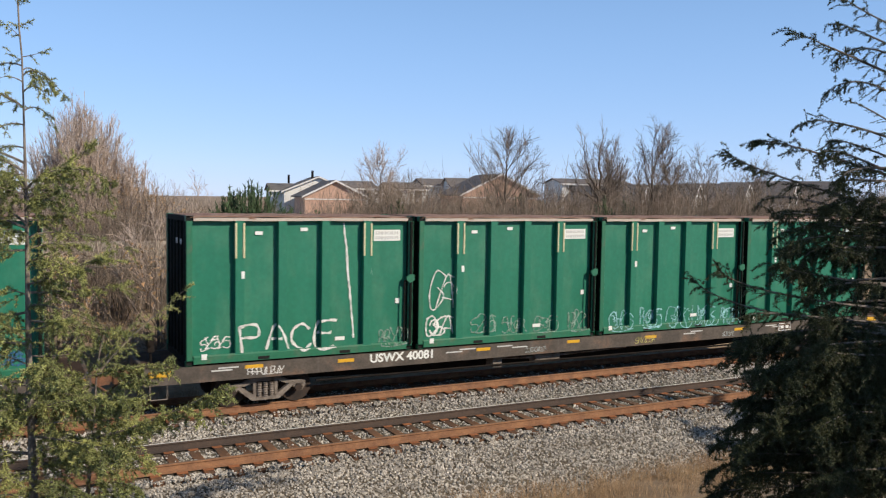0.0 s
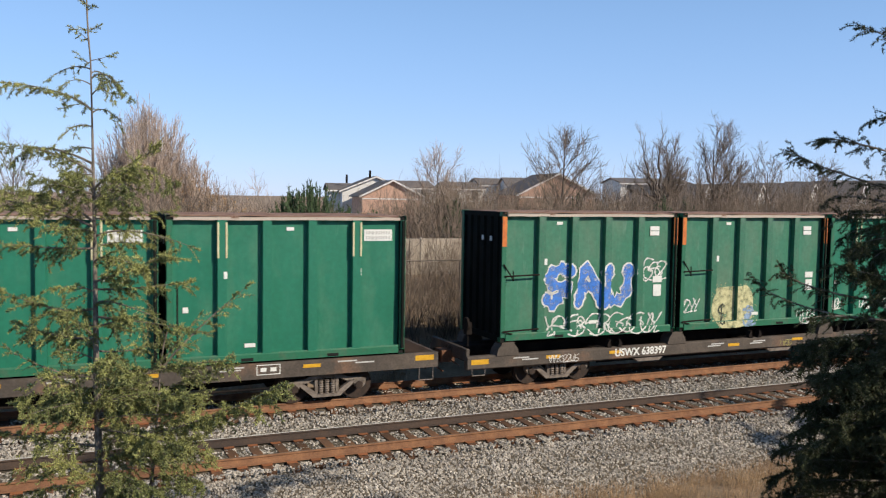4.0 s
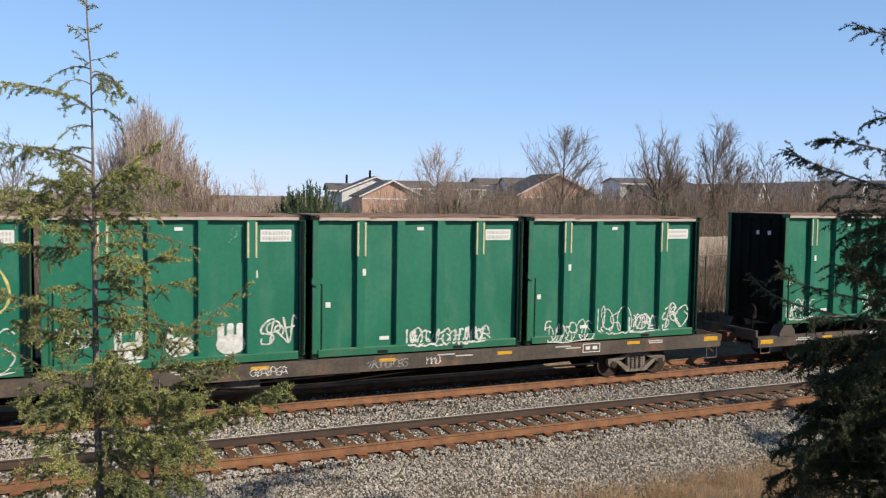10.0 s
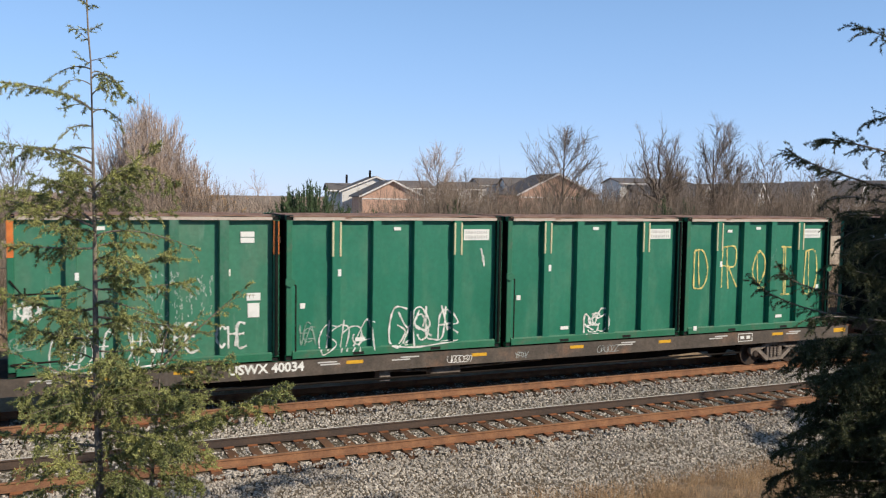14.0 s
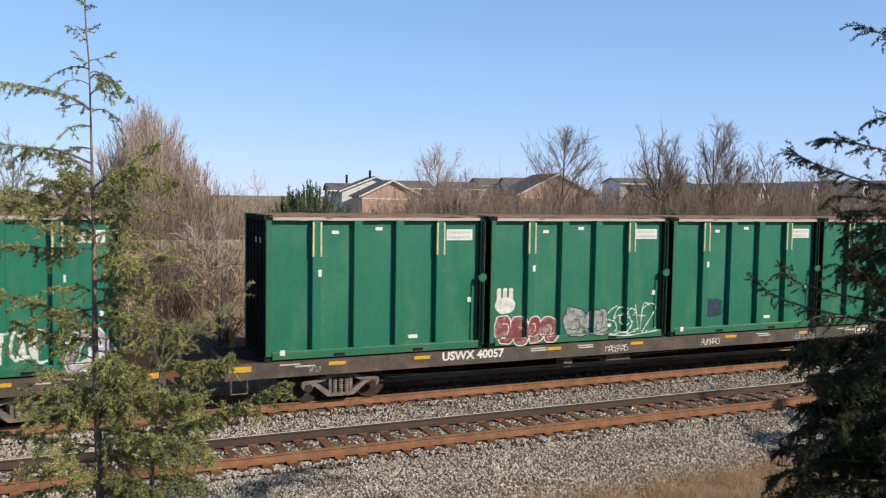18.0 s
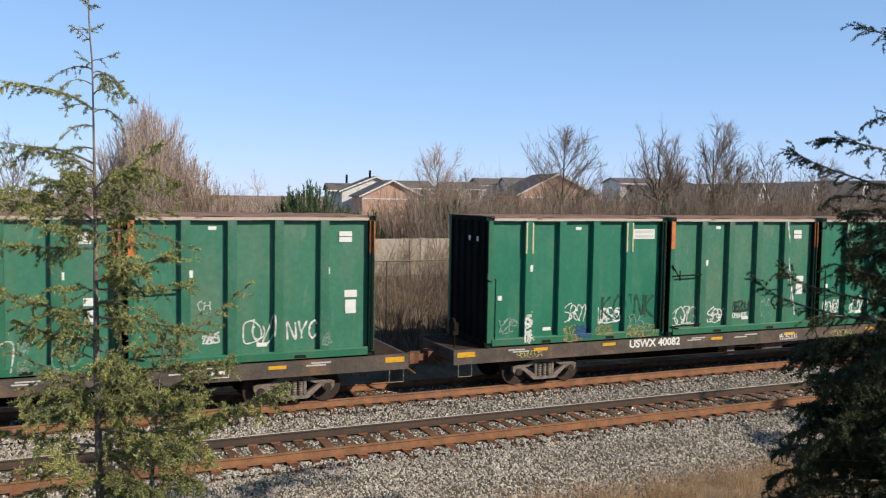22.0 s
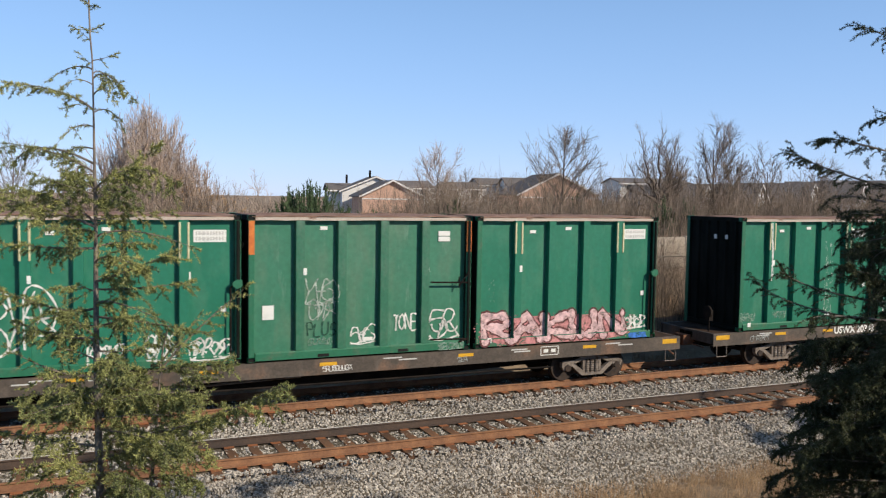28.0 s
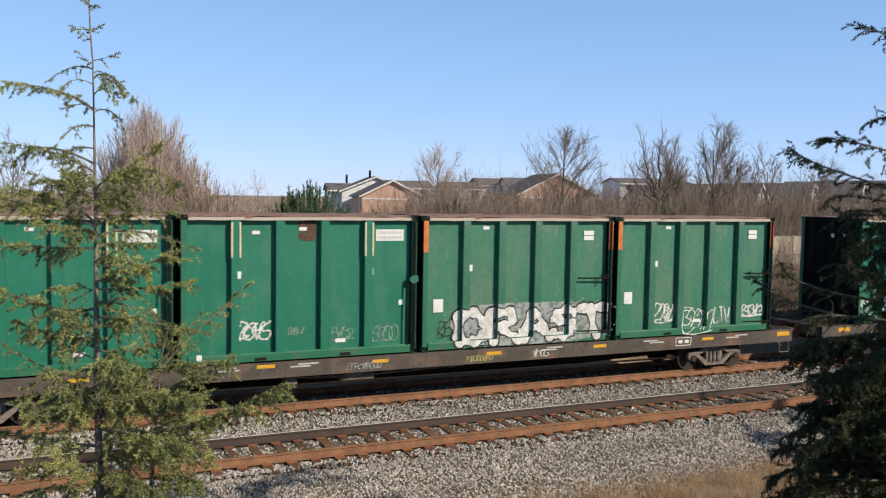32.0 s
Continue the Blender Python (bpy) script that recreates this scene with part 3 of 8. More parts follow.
    tube_into(bm, (12.0, 0.2, 0.45), (17.2, 0.2, 0.82), 0.022, sides=6)
    tube_into(bm, (8.0, 0.2, 0.82), (12.0, 0.2, 0.45), 0.022, sides=6)
    k["truss"] = mesh_of("truss_rod", bm, STEEL_DARK)
    k["reflector"] = box_mesh("reflector", YELLOW, -0.23, -0.004, -0.045, 0.23, 0.003, 0.045)
    k["end_reflector"] = box_mesh("reflector", YELLOW, -0.27, -0.004, -0.07, 0.27, 0.003, 0.07)
    k["small_print"] = box_mesh("small_print", GREY_INK, -0.26, -0.003, -0.018, 0.26, 0.002, 0.018)
    bm = bmesh.new()
    for a in ((-0.30, -0.13, 0.30, -0.11), (-0.30, 0.11, 0.30, 0.13), (-0.30, -0.11, -0.28, 0.11), (0.28, -0.11, 0.30, 0.11), (-0.2, -0.05, -0.05, 0.05),
              (0.05, -0.05, 0.2, 0.05)):
        box_into(bm, a[0], -0.003, a[1], a[2], 0.002, a[3])
    k["frame_print"] = mesh_of("framed_print", bm, WHITE)
    return k


CARKIT = build_car_meshes()


def build_car(number, low, longer, seed):
    rnd = random.Random(seed)
    label = ("low skeleton container wagon with dark brown side beams" if low else "long dark brown container flat wagon with grimy side sills")
    c = thing("container_wagon", label, "railway wagon", "wagons of the train")
    turn = pose(4 * LC + 3 * GAP, WC, 0, 0, 0, 180)
    g = "_long" if longer else ""
    mid = WC / 2

    def put(mesh, name, m=None, parent=c, label=""):
        ob = part(name, CARKIT[mesh], None, parent, label)
        if m is not None:
            ob.matrix_basis = m
        return ob
    far_side = pose(0, WC, 0) @ Matrix.Diagonal((1, -1, 1, 1))
    if low:
        for m in (None, far_side):
            put("sill_low", "side_beam", m)
            for i in range(5):
                x = (i * (LC + GAP) - GAP / 2) if 0 < i < 4 else (0.25 if i == 0 else 4 * LC + 3 * GAP - 0.25)
                put("pedestal", "pedestal", (m or Matrix()) @ pose(x, 0, 0))
            for x in (3.9, 9.4, 12.9, 15.9, 21.0):
                put("hooks", "tie_hook", (m or Matrix()) @ pose(x, 0, 0))
        for x in (0.1, 3.5, 6.2, 9.3, 12.4, 15.5, 18.7, 21.5, 24.8):
            put("brace", "cross_beam", pose(x, 0, -0.12))
        for x in (5.2, 10.5, 12.6, 14.7, 19.6):
            put("belly", "belly_plate", pose(x, 0, 0))
    else:
        for m in (None, far_side):
            put("sill" + g, "side_sill", m)
        put("deck" + g, "deck")
    put("spine" + g, "centre_sill")
    for m, off in ((Matrix.Translation((-1.0 - (0.65 if longer else 0), 0, 0)), 0), (turn @ Matrix.Translation((-1.0, 0, 0)), 1)):
        put("end_beam", "end_beam", m)
        put("coupler", "coupler", m, label="rusty knuckle coupler")
        put("step", "step_iron", m @ pose(0.15, 0 if not off else 0, 0))
    put("step", "step_iron", pose(4 * LC + 3 * GAP + 0.45, 0, 0))
    put("brake", "hand_brake", pose(-0.75, 0, 0))
    for i, x in enumerate((2.05, 4 * LC + 3 * GAP - 2.05)):
        b = put("bolster", "bogie", pose(x, 0, 0))
        for m in (pose(0, mid - 1.05, 0), pose(0, mid + 1.05, 0, 0, 0, 180)):
            f = put("frame", "side_frame", m, b)
        for m in (pose(0, mid - 1.05, 0), pose(0, mid + 1.05, 0, 0, 0, 180)):
            for dx in (-0.16, 0.0, 0.16):
                put("spring", "spring", m @ pose(dx, -0.03, 0), b)
        for dx in (-0.87, 0.87):
            w = put("wheels", "wheelset", pose(dx, mid, 0.42), b)
            wheelsets.append((w, dx, mid, x + dx + CAR_START[seed]))
    put("tank", "air_reservoir")
    put("pipe", "brake_pipe")
    if longer:
        put("truss", "truss_rod", pose(0, 0, 0))
    front = 0.0 if low else 0.018
    zr = 0.86 if low else 1.09
    put("end_reflector", "reflector", pose(-0.62, front, zr - 0.02))
    put("end_reflector", "reflector", pose(4 * LC + 3 * GAP + 0.6, front, zr - 0.02))
    for x in (1.9, 4.0, 8.4, 11.5, 14.9, 18.4, 22.6):
        put("reflector", "reflector", pose(x + rnd.uniform(-0.3, 0.3), front, zr + rnd.uniform(-0.04, 0.02)))
    for x in (0.9, 7.6, 9.4, 16.6, 20.2, 23.6):
        for z in (0, 0.06):
            put("small_print", "small_print", pose(x + rnd.uniform(-0.3, 0.3), front, zr - 0.03 + z))
    put("frame_print", "framed_print", pose(21.2 + rnd.uniform(-0.4, 0.4), front, zr - 0.06))
    if number:
        start = {"2": 4.25, "6": 3.9}.get(number[0], 4.85)
        if number in ("20226", "20221"):
            start = 3.35
        me = flat_text("wagon_number", "USWX " + number, 0.25 if start > 3.5 else 0.17, WHITE, 0.03, 1.9 if start > 3.5 else 1.6)
        ob = part("wagon_number", me, None, c, "white lettering")
        ob.matrix_basis = pose(start, front - 0.005, zr - 0.15)
    return c


containers = {}
wagons = {}


def build_train():
    for k, (number, kinds) in enumerate(TRAIN):
        low = k in LOW_CARS
        car = build_car(number, low, k in LONG_CARS, k)
        wagons[k - 1] = car
        movers.append((car, CAR_START[k], FACE_Y, 0.0))
        for i, kind in enumerate(kinds.split()):
            dull = kind[0] == "O"
            if kind[0] == "A":
                label = "green steel waste container with cream bars, white label and graffiti"
            else:
                label = "faded green waste container with orange corner marks and graffiti"
            box = build_container(kind[0], kind[1], dull, label)
            containers[(k - 1, i)] = box
            movers.append((box, CAR_START[k] + i * (LC + GAP), FACE_Y, BOX_Z_HIGH if low else BOX_Z))


build_train()

# ---- stones, grass, wood and masonry round the line ----
BARK = surface("bark", (0.13, 0.10, 0.08), (0.20, 0.16, 0.13), 6, (1, 1, 0.3), fine=0.3, rough=0.95, bump=0.5, bump_scale=30)
TWIG = surface("bare_twigs", (0.160, 0.128, 0.102), (0.24, 0.19, 0.15), 0.6, fine=0.1, rough=0.95, island=0.62)
TWIG_PALE = surface("pale_twigs", (0.50, 0.415, 0.36), (0.42, 0.33, 0.27), 0.6, fine=0.1, rough=0.95, island=0.3)
LEAF_BROWN = surface("withered_leaves", (0.40, 0.24, 0.12), (0.46, 0.31, 0.15), 1.0, fine=0.1, rough=0.9, island=0.4)
STRAW = surface("dry_grass", (0.40, 0.29, 0.18), (0.31, 0.21, 0.13), 1.2, fine=0.1, rough=0.95, island=0.35)
NEEDLE_FAR = surface("evergreen_far", (0.030, 0.062, 0.026), (0.055, 0.085, 0.034), 1.0, fine=0.1, rough=0.8, island=0.4)
CONCRETE = surface("pale_concrete", (0.46, 0.41, 0.34), (0.36, 0.31, 0.25), 0.5, (1, 1, 0.4), 0.5, 0.4, 0.9, fine=0.12, fine_scale=8, bump=0.15,
                   dirt=(0.25, 0.21, 0.16), dirt_scale=1.3, dirt_share=0.3, random_value=0.06)
GALV = surface("galvanised_steel", (0.17, 0.15, 0.13), (0.11, 0.09, 0.075), 5, fine=0.15, rough=0.6, metal=0.3)
BRICK = surface("house_brick", (0.54, 0.36, 0.275), (0.46, 0.295, 0.22), 2.5, fine=0.2, fine_scale=5, rough=0.9)
SIDING = surface("white_siding", (0.74, 0.74, 0.72), (0.64, 0.64, 0.63), 0.4, (0.2, 0.2, 8), fine=0.04, rough=0.7)
SHINGLE = surface("grey_shingles", (0.13, 0.12, 0.12), (0.18, 0.165, 0.16), 1.2, (1, 1, 4), fine=0.25, fine_scale=8, rough=0.95)
TRIM = surface("white_trim", (0.76, 0.75, 0.73), fine=0.05, rough=0.6)
GLASS = surface("window_glass", (0.05, 0.06, 0.07), rough=0.08, fine=0, spec=0.8)
CABINET = surface("cabinet_grey", (0.50, 0.48, 0.43), (0.40, 0.36, 0.31), 3, fine=0.1, rough=0.6)


def stick_arrays(sticks, sides=3):
    """Tapered sticks (base, tip, radius at base, radius at tip) as vertex and face lists."""
    s = np.array([(*a, *b, ra, rb) for a, b, ra, rb in sticks], float)
    a, b, ra, rb = s[:, :3], s[:, 3:6], s[:, 6:7], s[:, 7:8]
    d = b - a
    d /= np.maximum(np.linalg.norm(d, axis=1, keepdims=True), 1e-9)
    ref = np.where(np.abs(d[:, 2:3]) > 0.9, np.array([[1.0, 0, 0]]), np.array([[0, 0, 1.0]]))
    u = np.cross(d, ref)
    u /= np.linalg.norm(u, axis=1, keepdims=True)
    v = np.cross(d, u)
    rings = []
    for c, r in ((a, ra), (b, rb)):
        for i in range(sides):
            t = math.tau * i / sides
            rings.append(c + r * (u * math.cos(t) + v * math.sin(t)))
    verts = np.stack(rings, 1).reshape(-1, 3)
    n = len(s)
    base = (np.arange(n) * 2 * sides)[:, None]
    faces = np.concatenate([base + np.array([[i, (i + 1) % sides, sides + (i + 1) % sides, sides + i]]) for i in range(sides)])
    return verts, faces


def sticks_mesh(name, sticks, material, sides=3):
    verts, faces = stick_arrays(sticks, sides)
    n = len(faces)
    me = bpy.data.meshes.new(name)
    me.vertices.add(len(verts))
    me.vertices.foreach_set("co", verts.ravel())
    me.loops.add(4 * n)
    me.loops.foreach_set("vertex_index", faces.ravel())
    me.polygons.add(n)
    me.polygons.foreach_set("loop_start", np.arange(0, 4 * n, 4))
    me.polygons.foreach_set("loop_total", np.full(n, 4))
    me.materials.append(material)
    me.update(calc_edges=True)
    return me


def stones():
    """Loose stones over the ballast where the camera looks at it."""
    rnd = np.random.RandomState(4)
    places = []

    def strip(n, y0, y1, z0, z1, x0=-4.0, x1=34.0, big=0.030):
        x = x0 + (x1 - x0) * rnd.rand(n) ** 1.25
        y = y0 + (y1 - y0) * rnd.rand(n)
        z = z0 + (z1 - z0) * (y - y0) / (y1 - y0)
        places.append(np.stack([x, y, z, big * (0.6 + 0.8 * rnd.rand(n))], 1))
    strip(36000, 15.05, 16.85, -0.96, -0.34, big=0.026)
    strip(7400, 16.85, 17.2, -0.34, -0.27, big=0.026)
    strip(6200, 17.2, 17.55, -0.28, -0.24, big=0.027)
    strip(7000, 17.80, 19.05, -0.235, -0.235, big=0.028)
    strip(3200, 19.35, 20.1, -0.235, -0.30, big=0.032)
    strip(12500, 20.1, 21.72, -0.285, -0.28, big=0.027)
    strip(1900, 17.04, 17.27, -0.205, -0.19, big=0.027)
    strip(2100, 21.20, 21.46, -0.215, -0.19, big=0.027)
    strip(3500, 22.0, 23.3, -0.23, -0.23)
    strip(4000, 23.5, 26.0, -0.25, -0.85)
    strip(2600, 14.4, 15.4, -0.93, -0.93, big=0.03)
    p = np.concatenate(places)
    n = len(p)
    cube = np.array([(x, y, z) for x in (-1, 1) for y in (-1, 1) for z in (-1, 1)], float)
    shape = cube[None] * (0.55 + 0.6 * rnd.rand(n, 8, 1)) * (0.7 + 0.6 * rnd.rand(n, 1, 3))
    ang = rnd.rand(n, 3) * 6.28
    c, s = np.cos(ang), np.sin(ang)
    rz = np.zeros((n, 3, 3)); rz[:, 0, 0] = c[:, 0]; rz[:, 0, 1] = -s[:, 0]; rz[:, 1, 0] = s[:, 0]; rz[:, 1, 1] = c[:, 0]; rz[:, 2, 2] = 1
    rx = np.zeros((n, 3, 3)); rx[:, 1, 1] = c[:, 1]; rx[:, 1, 2] = -s[:, 1]; rx[:, 2, 1] = s[:, 1]; rx[:, 2, 2] = c[:, 1]; rx[:, 0, 0] = 1
    shape = np.einsum("nij,njk,nvk->nvi", rz, rx, shape) * p[:, None, 3:4] * 0.75 + p[:, None, :3] + np.array([0, 0, 0.008])
    f = np.array([(0, 1, 3, 2), (4, 6, 7, 5), (0, 4, 5, 1), (2, 3, 7, 6), (0, 2, 6, 4), (1, 5, 7, 3)])
    faces = (np.arange(n)[:, None, None] * 8 + f[None]).reshape(-1, 4)
    ob = new("ballast_stones", from_arrays("ballast_stones", shape.reshape(-1, 3).tolist(), faces.tolist(), STONE))
    tagged(ob, "loose grey crushed stones lying over the track bed", "gravel", kind="stuff")


stones()


def grass_tufts(name, label, n, x0, x1, y0, y1, tall, material, seed, clumps=60, thick=0.004):
    rnd = random.Random(seed)
    heads = [(rnd.uniform(x0, x1), y0 + (y1 - y0) * rnd.random(), rnd.uniform(0.5, 1.1)) for _ in range(clumps)]
    sticks = []
    for _ in range(n):
        hx, hy, hs = rnd.choice(heads)
        x, y = hx + rnd.gauss(0, 0.22), hy + rnd.gauss(0, 0.16)
        h = tall * hs * rnd.uniform(0.45, 1.1)
        lean = (rnd.gauss(0, 0.28) * h, rnd.gauss(0, 0.28) * h)
        z = ground_z(y) - 0.02
        mid = (x + lean[0] * 0.4, y + lean[1] * 0.4, z + h * 0.6)
        sticks.append(((x, y, z), mid, thick, thick * 0.7))
        sticks.append((mid, (x + lean[0], y + lean[1], z + h), thick * 0.7, thick * 0.2))
    tagged(new(name, sticks_mesh(name, sticks, material)), label, "grass", kind="stuff")


grass_tufts("dry_grass", "tall dry straw-coloured grass at the foot of the ballast", 11000, 5.6, 21.0, 13.2, 15.6, 0.46, STRAW, 3, 260)
grass_tufts("bank_grass", "thin dry grass and weeds on the bank behind the tracks", 8500, 0, 26, 26.2, 34, 0.45, STRAW, 5, 160, 0.006)
grass_tufts("near_grass", "dry grass on the slope below the camera", 3000, -3, 14, 8, 14, 0.35, STRAW, 6, 120)


def crown_tree(label, x, y, height, radius, half, low, limbs, subs, seed, twig=TWIG, leaves=0, slim=0.007, steep=1.6, name="bare_tree", trunk_top=0.8):
    """A bare tree whose crown fills an egg of half-width half between the shares low and 1 of its height."""
    rnd = random.Random(seed)
    t = thing(name, label, "tree", "bare trees behind the line", m=pose(x, y, ground_z(y)))
    wood, fine = [], []
    lean = (rnd.gauss(0, 0.02), rnd.gauss(0, 0.02))
    axis = lambda z: Vector((lean[0] * z + 0.05 * math.sin(z * 0.9 + seed), lean[1] * z, z))
    k = 7
    for i in range(k):
        z0, z1 = -0.15 + height * trunk_top * i / k, -0.15 + height * trunk_top * (i + 1) / k
        wood.append((axis(z0)[:], axis(z1)[:], radius * (1 - 0.85 * i / k), radius * (1 - 0.85 * (i + 1) / k)))
    zc, rz = height * (1 + low) / 2, height * (1 - low) / 2

    def bough(a, b, r, rise, n, to):
        c = (a + b) / 2 + Vector((rnd.gauss(0, 0.06), rnd.gauss(0, 0.06), rise)) * (b - a).length
        pts = [a.lerp(c, i / n).lerp(c.lerp(b, i / n), i / n) + Vector((rnd.gauss(0, 0.02), rnd.gauss(0, 0.02), 0)) * (b - a).length * (0 < i < n)
               for i in range(n + 1)]
        for i in range(n):
            to.append((pts[i][:], pts[i + 1][:], max(slim, r * (1 - 0.8 * i / n)), max(slim * 0.6, r * (1 - 0.8 * (i + 1) / n))))
        return pts
    for _ in range(limbs):
        v = Vector((rnd.gauss(0, 1), rnd.gauss(0, 1), rnd.gauss(0.15, 1))).normalized() * rnd.uniform(0.72, 1.0)
        wob = 1 + 0.16 * noise.noise((v.x * 2 + seed, v.y * 2, v.z * 2))
        b = Vector((v.x * half * wob, v.y * half * wob, zc + v.z * rz * wob))
        out = math.hypot(b.x, b.y)
        z0 = min(max(height * 0.12, b.z - out * steep - 0.06 * height), height * trunk_top * 0.95)
        pts = bough(axis(z0), b, radius * 0.30 * (1.1 - z0 / height), rnd.uniform(-0.16, 0.02), 6, wood)
        for _ in range(subs):
            u = rnd.uniform(0.3, 1.0)
            j = min(5, int(u * 6))
            p = pts[j].lerp(pts[j + 1], u * 6 - j)
            d = (pts[j + 1] - pts[j]).normalized()
            e = (d + Vector((rnd.gauss(0, 0.55), rnd.gauss(0, 0.55), rnd.gauss(0.2, 0.4)))).normalized()
            q = bough(p, p + e * height * rnd.uniform(0.05, 0.13), slim * 1.5, 0.02, 3, fine)
            for _ in range(4):
                s = q[rnd.randint(0, 2)].lerp(q[3], rnd.random())
                w = (e + Vector((rnd.gauss(0, 0.6), rnd.gauss(0, 0.6), rnd.gauss(0.25, 0.45)))).normalized()
                fine.append((s[:], (s + w * height * rnd.uniform(0.025, 0.075))[:], slim * 0.8, slim * 0.4))
    part("trunk", sticks_mesh("trunk", wood, BARK, 5), None, t)
    part("crown", sticks_mesh("crown", fine, twig), None, t, "fine bare twigs")
    if leaves:
        vs, fs = [], []
        low_ones = [s for s in fine if s[1][2] < height * 0.8]
        for _ in range(leaves):
            s = rnd.choice(low_ones)
            c = Vector(s[0]).lerp(Vector(s[1]), rnd.random())
            i = len(vs)
            vs += [(c + Vector((rnd.gauss(0, 1), rnd.gauss(0, 1), rnd.gauss(0, 1))) * 0.04)[:] for _ in range(3)]
            fs.append((i, i + 1, i + 2))
        part("leaves", from_arrays("leaves", vs, fs, LEAF_BROWN), None, t, "withered brown leaves")
    return t


def fan_tree(label, x, y, height, half, seed, stems, subs, bole=0.06, radius=0.05, twig=TWIG, slim=0.008, leaves=0, full=0.35, twigs=4):
    """A bare tree of upright stems that fan out from a bole to a rounded outline, widest at the share full of its height."""
    rnd = random.Random(seed)
    t = thing("bare_tree", label, "tree", "bare trees behind the line", m=pose(x, y, ground_z(y)))
    wood, fine = [], []

    def width(u):
        k = (u - full) / (1 - full) if u > full else (full - u) / (full + 0.35)
        return half * max(0.0, 1 - k * k) ** 0.55

    def run(a, b, c, r0, r1, n, to, shake):
        pts = [a.lerp(b, i / n).lerp(b.lerp(c, i / n), i / n) for i in range(n + 1)]
        for i in range(1, n):
            pts[i] += Vector((rnd.gauss(0, shake), rnd.gauss(0, shake), 0))
        for i in range(n):
            to.append((pts[i][:], pts[i + 1][:], r0 + (r1 - r0) * i / n, r0 + (r1 - r0) * (i + 1) / n))
        return pts
    top = Vector((rnd.gauss(0, 0.1), rnd.gauss(0, 0.1), bole * height))
    run(Vector((0, 0, -0.15)), Vector((rnd.gauss(0, 0.12), 0, bole * height * 0.5)), top, radius * 1.5, radius, 6, wood, radius * 0.3)
    for i in range(stems):
        u = 0.5 + 0.5 * rnd.random() ** 0.75 if i % 3 else rnd.uniform(max(bole, 0.25), 0.7)
        a = rnd.uniform(0, math.tau)
        w = width(u) * (rnd.uniform(0.2, 1.0) if u > 0.85 else rnd.uniform(0.5, 1.0)) * (1 + 0.14 * noise.noise((math.cos(a) * 2, math.sin(a) * 2, seed)))
        tip = Vector((w * math.cos(a), w * math.sin(a), u * height * rnd.uniform(0.94, 1.03)))
        start = top * rnd.uniform(0.75, 1.0)
        bend = Vector((tip.x * 0.72, tip.y * 0.72, start.z + (tip.z - start.z) * rnd.uniform(0.30, 0.45)))
        r = max(slim * 1.6, radius * rnd.uniform(0.3, 0.6))
        pts = run(start, bend, tip, r, slim * 0.7, 8, wood, 0.03 + 0.008 * height * (bole > 0.2))
        for _ in range(subs):
            v = rnd.uniform(0.25, 1.0) * 7.99
            j = int(v)
            p = pts[j].lerp(pts[j + 1], v - j)
            d = (pts[j + 1] - pts[j]).normalized()
            e = (d + Vector((rnd.gauss(0, 0.42), rnd.gauss(0, 0.42), rnd.gauss(0.15, 0.2)))).normalized()
            q = run(p, p + e * height * 0.05, p + (e * 0.9 + Vector((0, 0, 0.25))).normalized() * height * rnd.uniform(0.07, 0.15) * (1.1 - 0.06 * v), slim, slim * 0.5, 3, fine, 0.02)
            for _ in range(twigs):
                b = q[rnd.randint(0, 2)].lerp(q[3], rnd.random())
                f = (e + Vector((rnd.gauss(0, 0.5), rnd.gauss(0, 0.5), rnd.gauss(0.35, 0.3)))).normalized()
                fine.append((b[:], (b + f * height * rnd.uniform(0.02, 0.06))[:], slim * 0.7, slim * 0.35))
    part("trunk", sticks_mesh("trunk", wood, BARK if bole > 0.2 else twig, 5), None, t)
    part("crown", sticks_mesh("crown", fine, twig), None, t, "fine bare twigs")
    if leaves:
        vs, fs = [], []
        low_ones = [q for q in fine if q[1][2] < height * 0.85]
        for _ in range(leaves):
            q = rnd.choice(low_ones)
            c = Vector(q[0]).lerp(Vector(q[1]), rnd.random())
            i = len(vs)
            vs += [(c + Vector((rnd.gauss(0, 1), rnd.gauss(0, 1), rnd.gauss(0, 1))) * 0.04)[:] for _ in range(3)]
            fs.append((i, i + 1, i + 2))
        part("leaves", from_arrays("leaves", vs, fs, LEAF_BROWN), None, t, "withered brown leaves")
    return t


# the dense rounded tree and its neighbours behind the wall
fan_tree("tall rounded bare tree with dense pale upright twigs", 4.15, 48, 8.35, 3.6, 11, 300, 22, 0.05, 0.07, TWIG_PALE, 0.013, 2200, 0.2)
fan_tree("broad bare tree with pale twigs and withered leaves", 6.4, 47, 5.9, 1.9, 15, 90, 18, 0.05, 0.06, TWIG_PALE, 0.012, 6500, 0.25)
fan_tree("bare tree with dense pale twigs", 0.6, 49.5, 5.6, 2.2, 12, 70, 16, 0.06, 0.06, TWIG_PALE, 0.012, 900)
fan_tree("low bare tree with many withered leaves", 7.3, 46, 4.6, 1.5, 13, 60, 14, 0.05, 0.05, TWIG_PALE, 0.011, 5000)
crown_tree("slender bare tree behind the fence", -2.3, 50, 7.4, 0.12, 1.6, 0.2, 26, 8, 14, TWIG, 0, 0.008, 1.4)
crown_tree("wide bare tree with a spreading crown", 31.0, 50, 8.9, 0.20, 2.9, 0.30, 48, 15, 21, TWIG, 0, 0.010, 1.1)
crown_tree("thin bare tree with a rounded crown", 23.4, 54, 7.8, 0.12, 2.2, 0.35, 34, 13, 22, TWIG_PALE, 0, 0.010, 1.2)
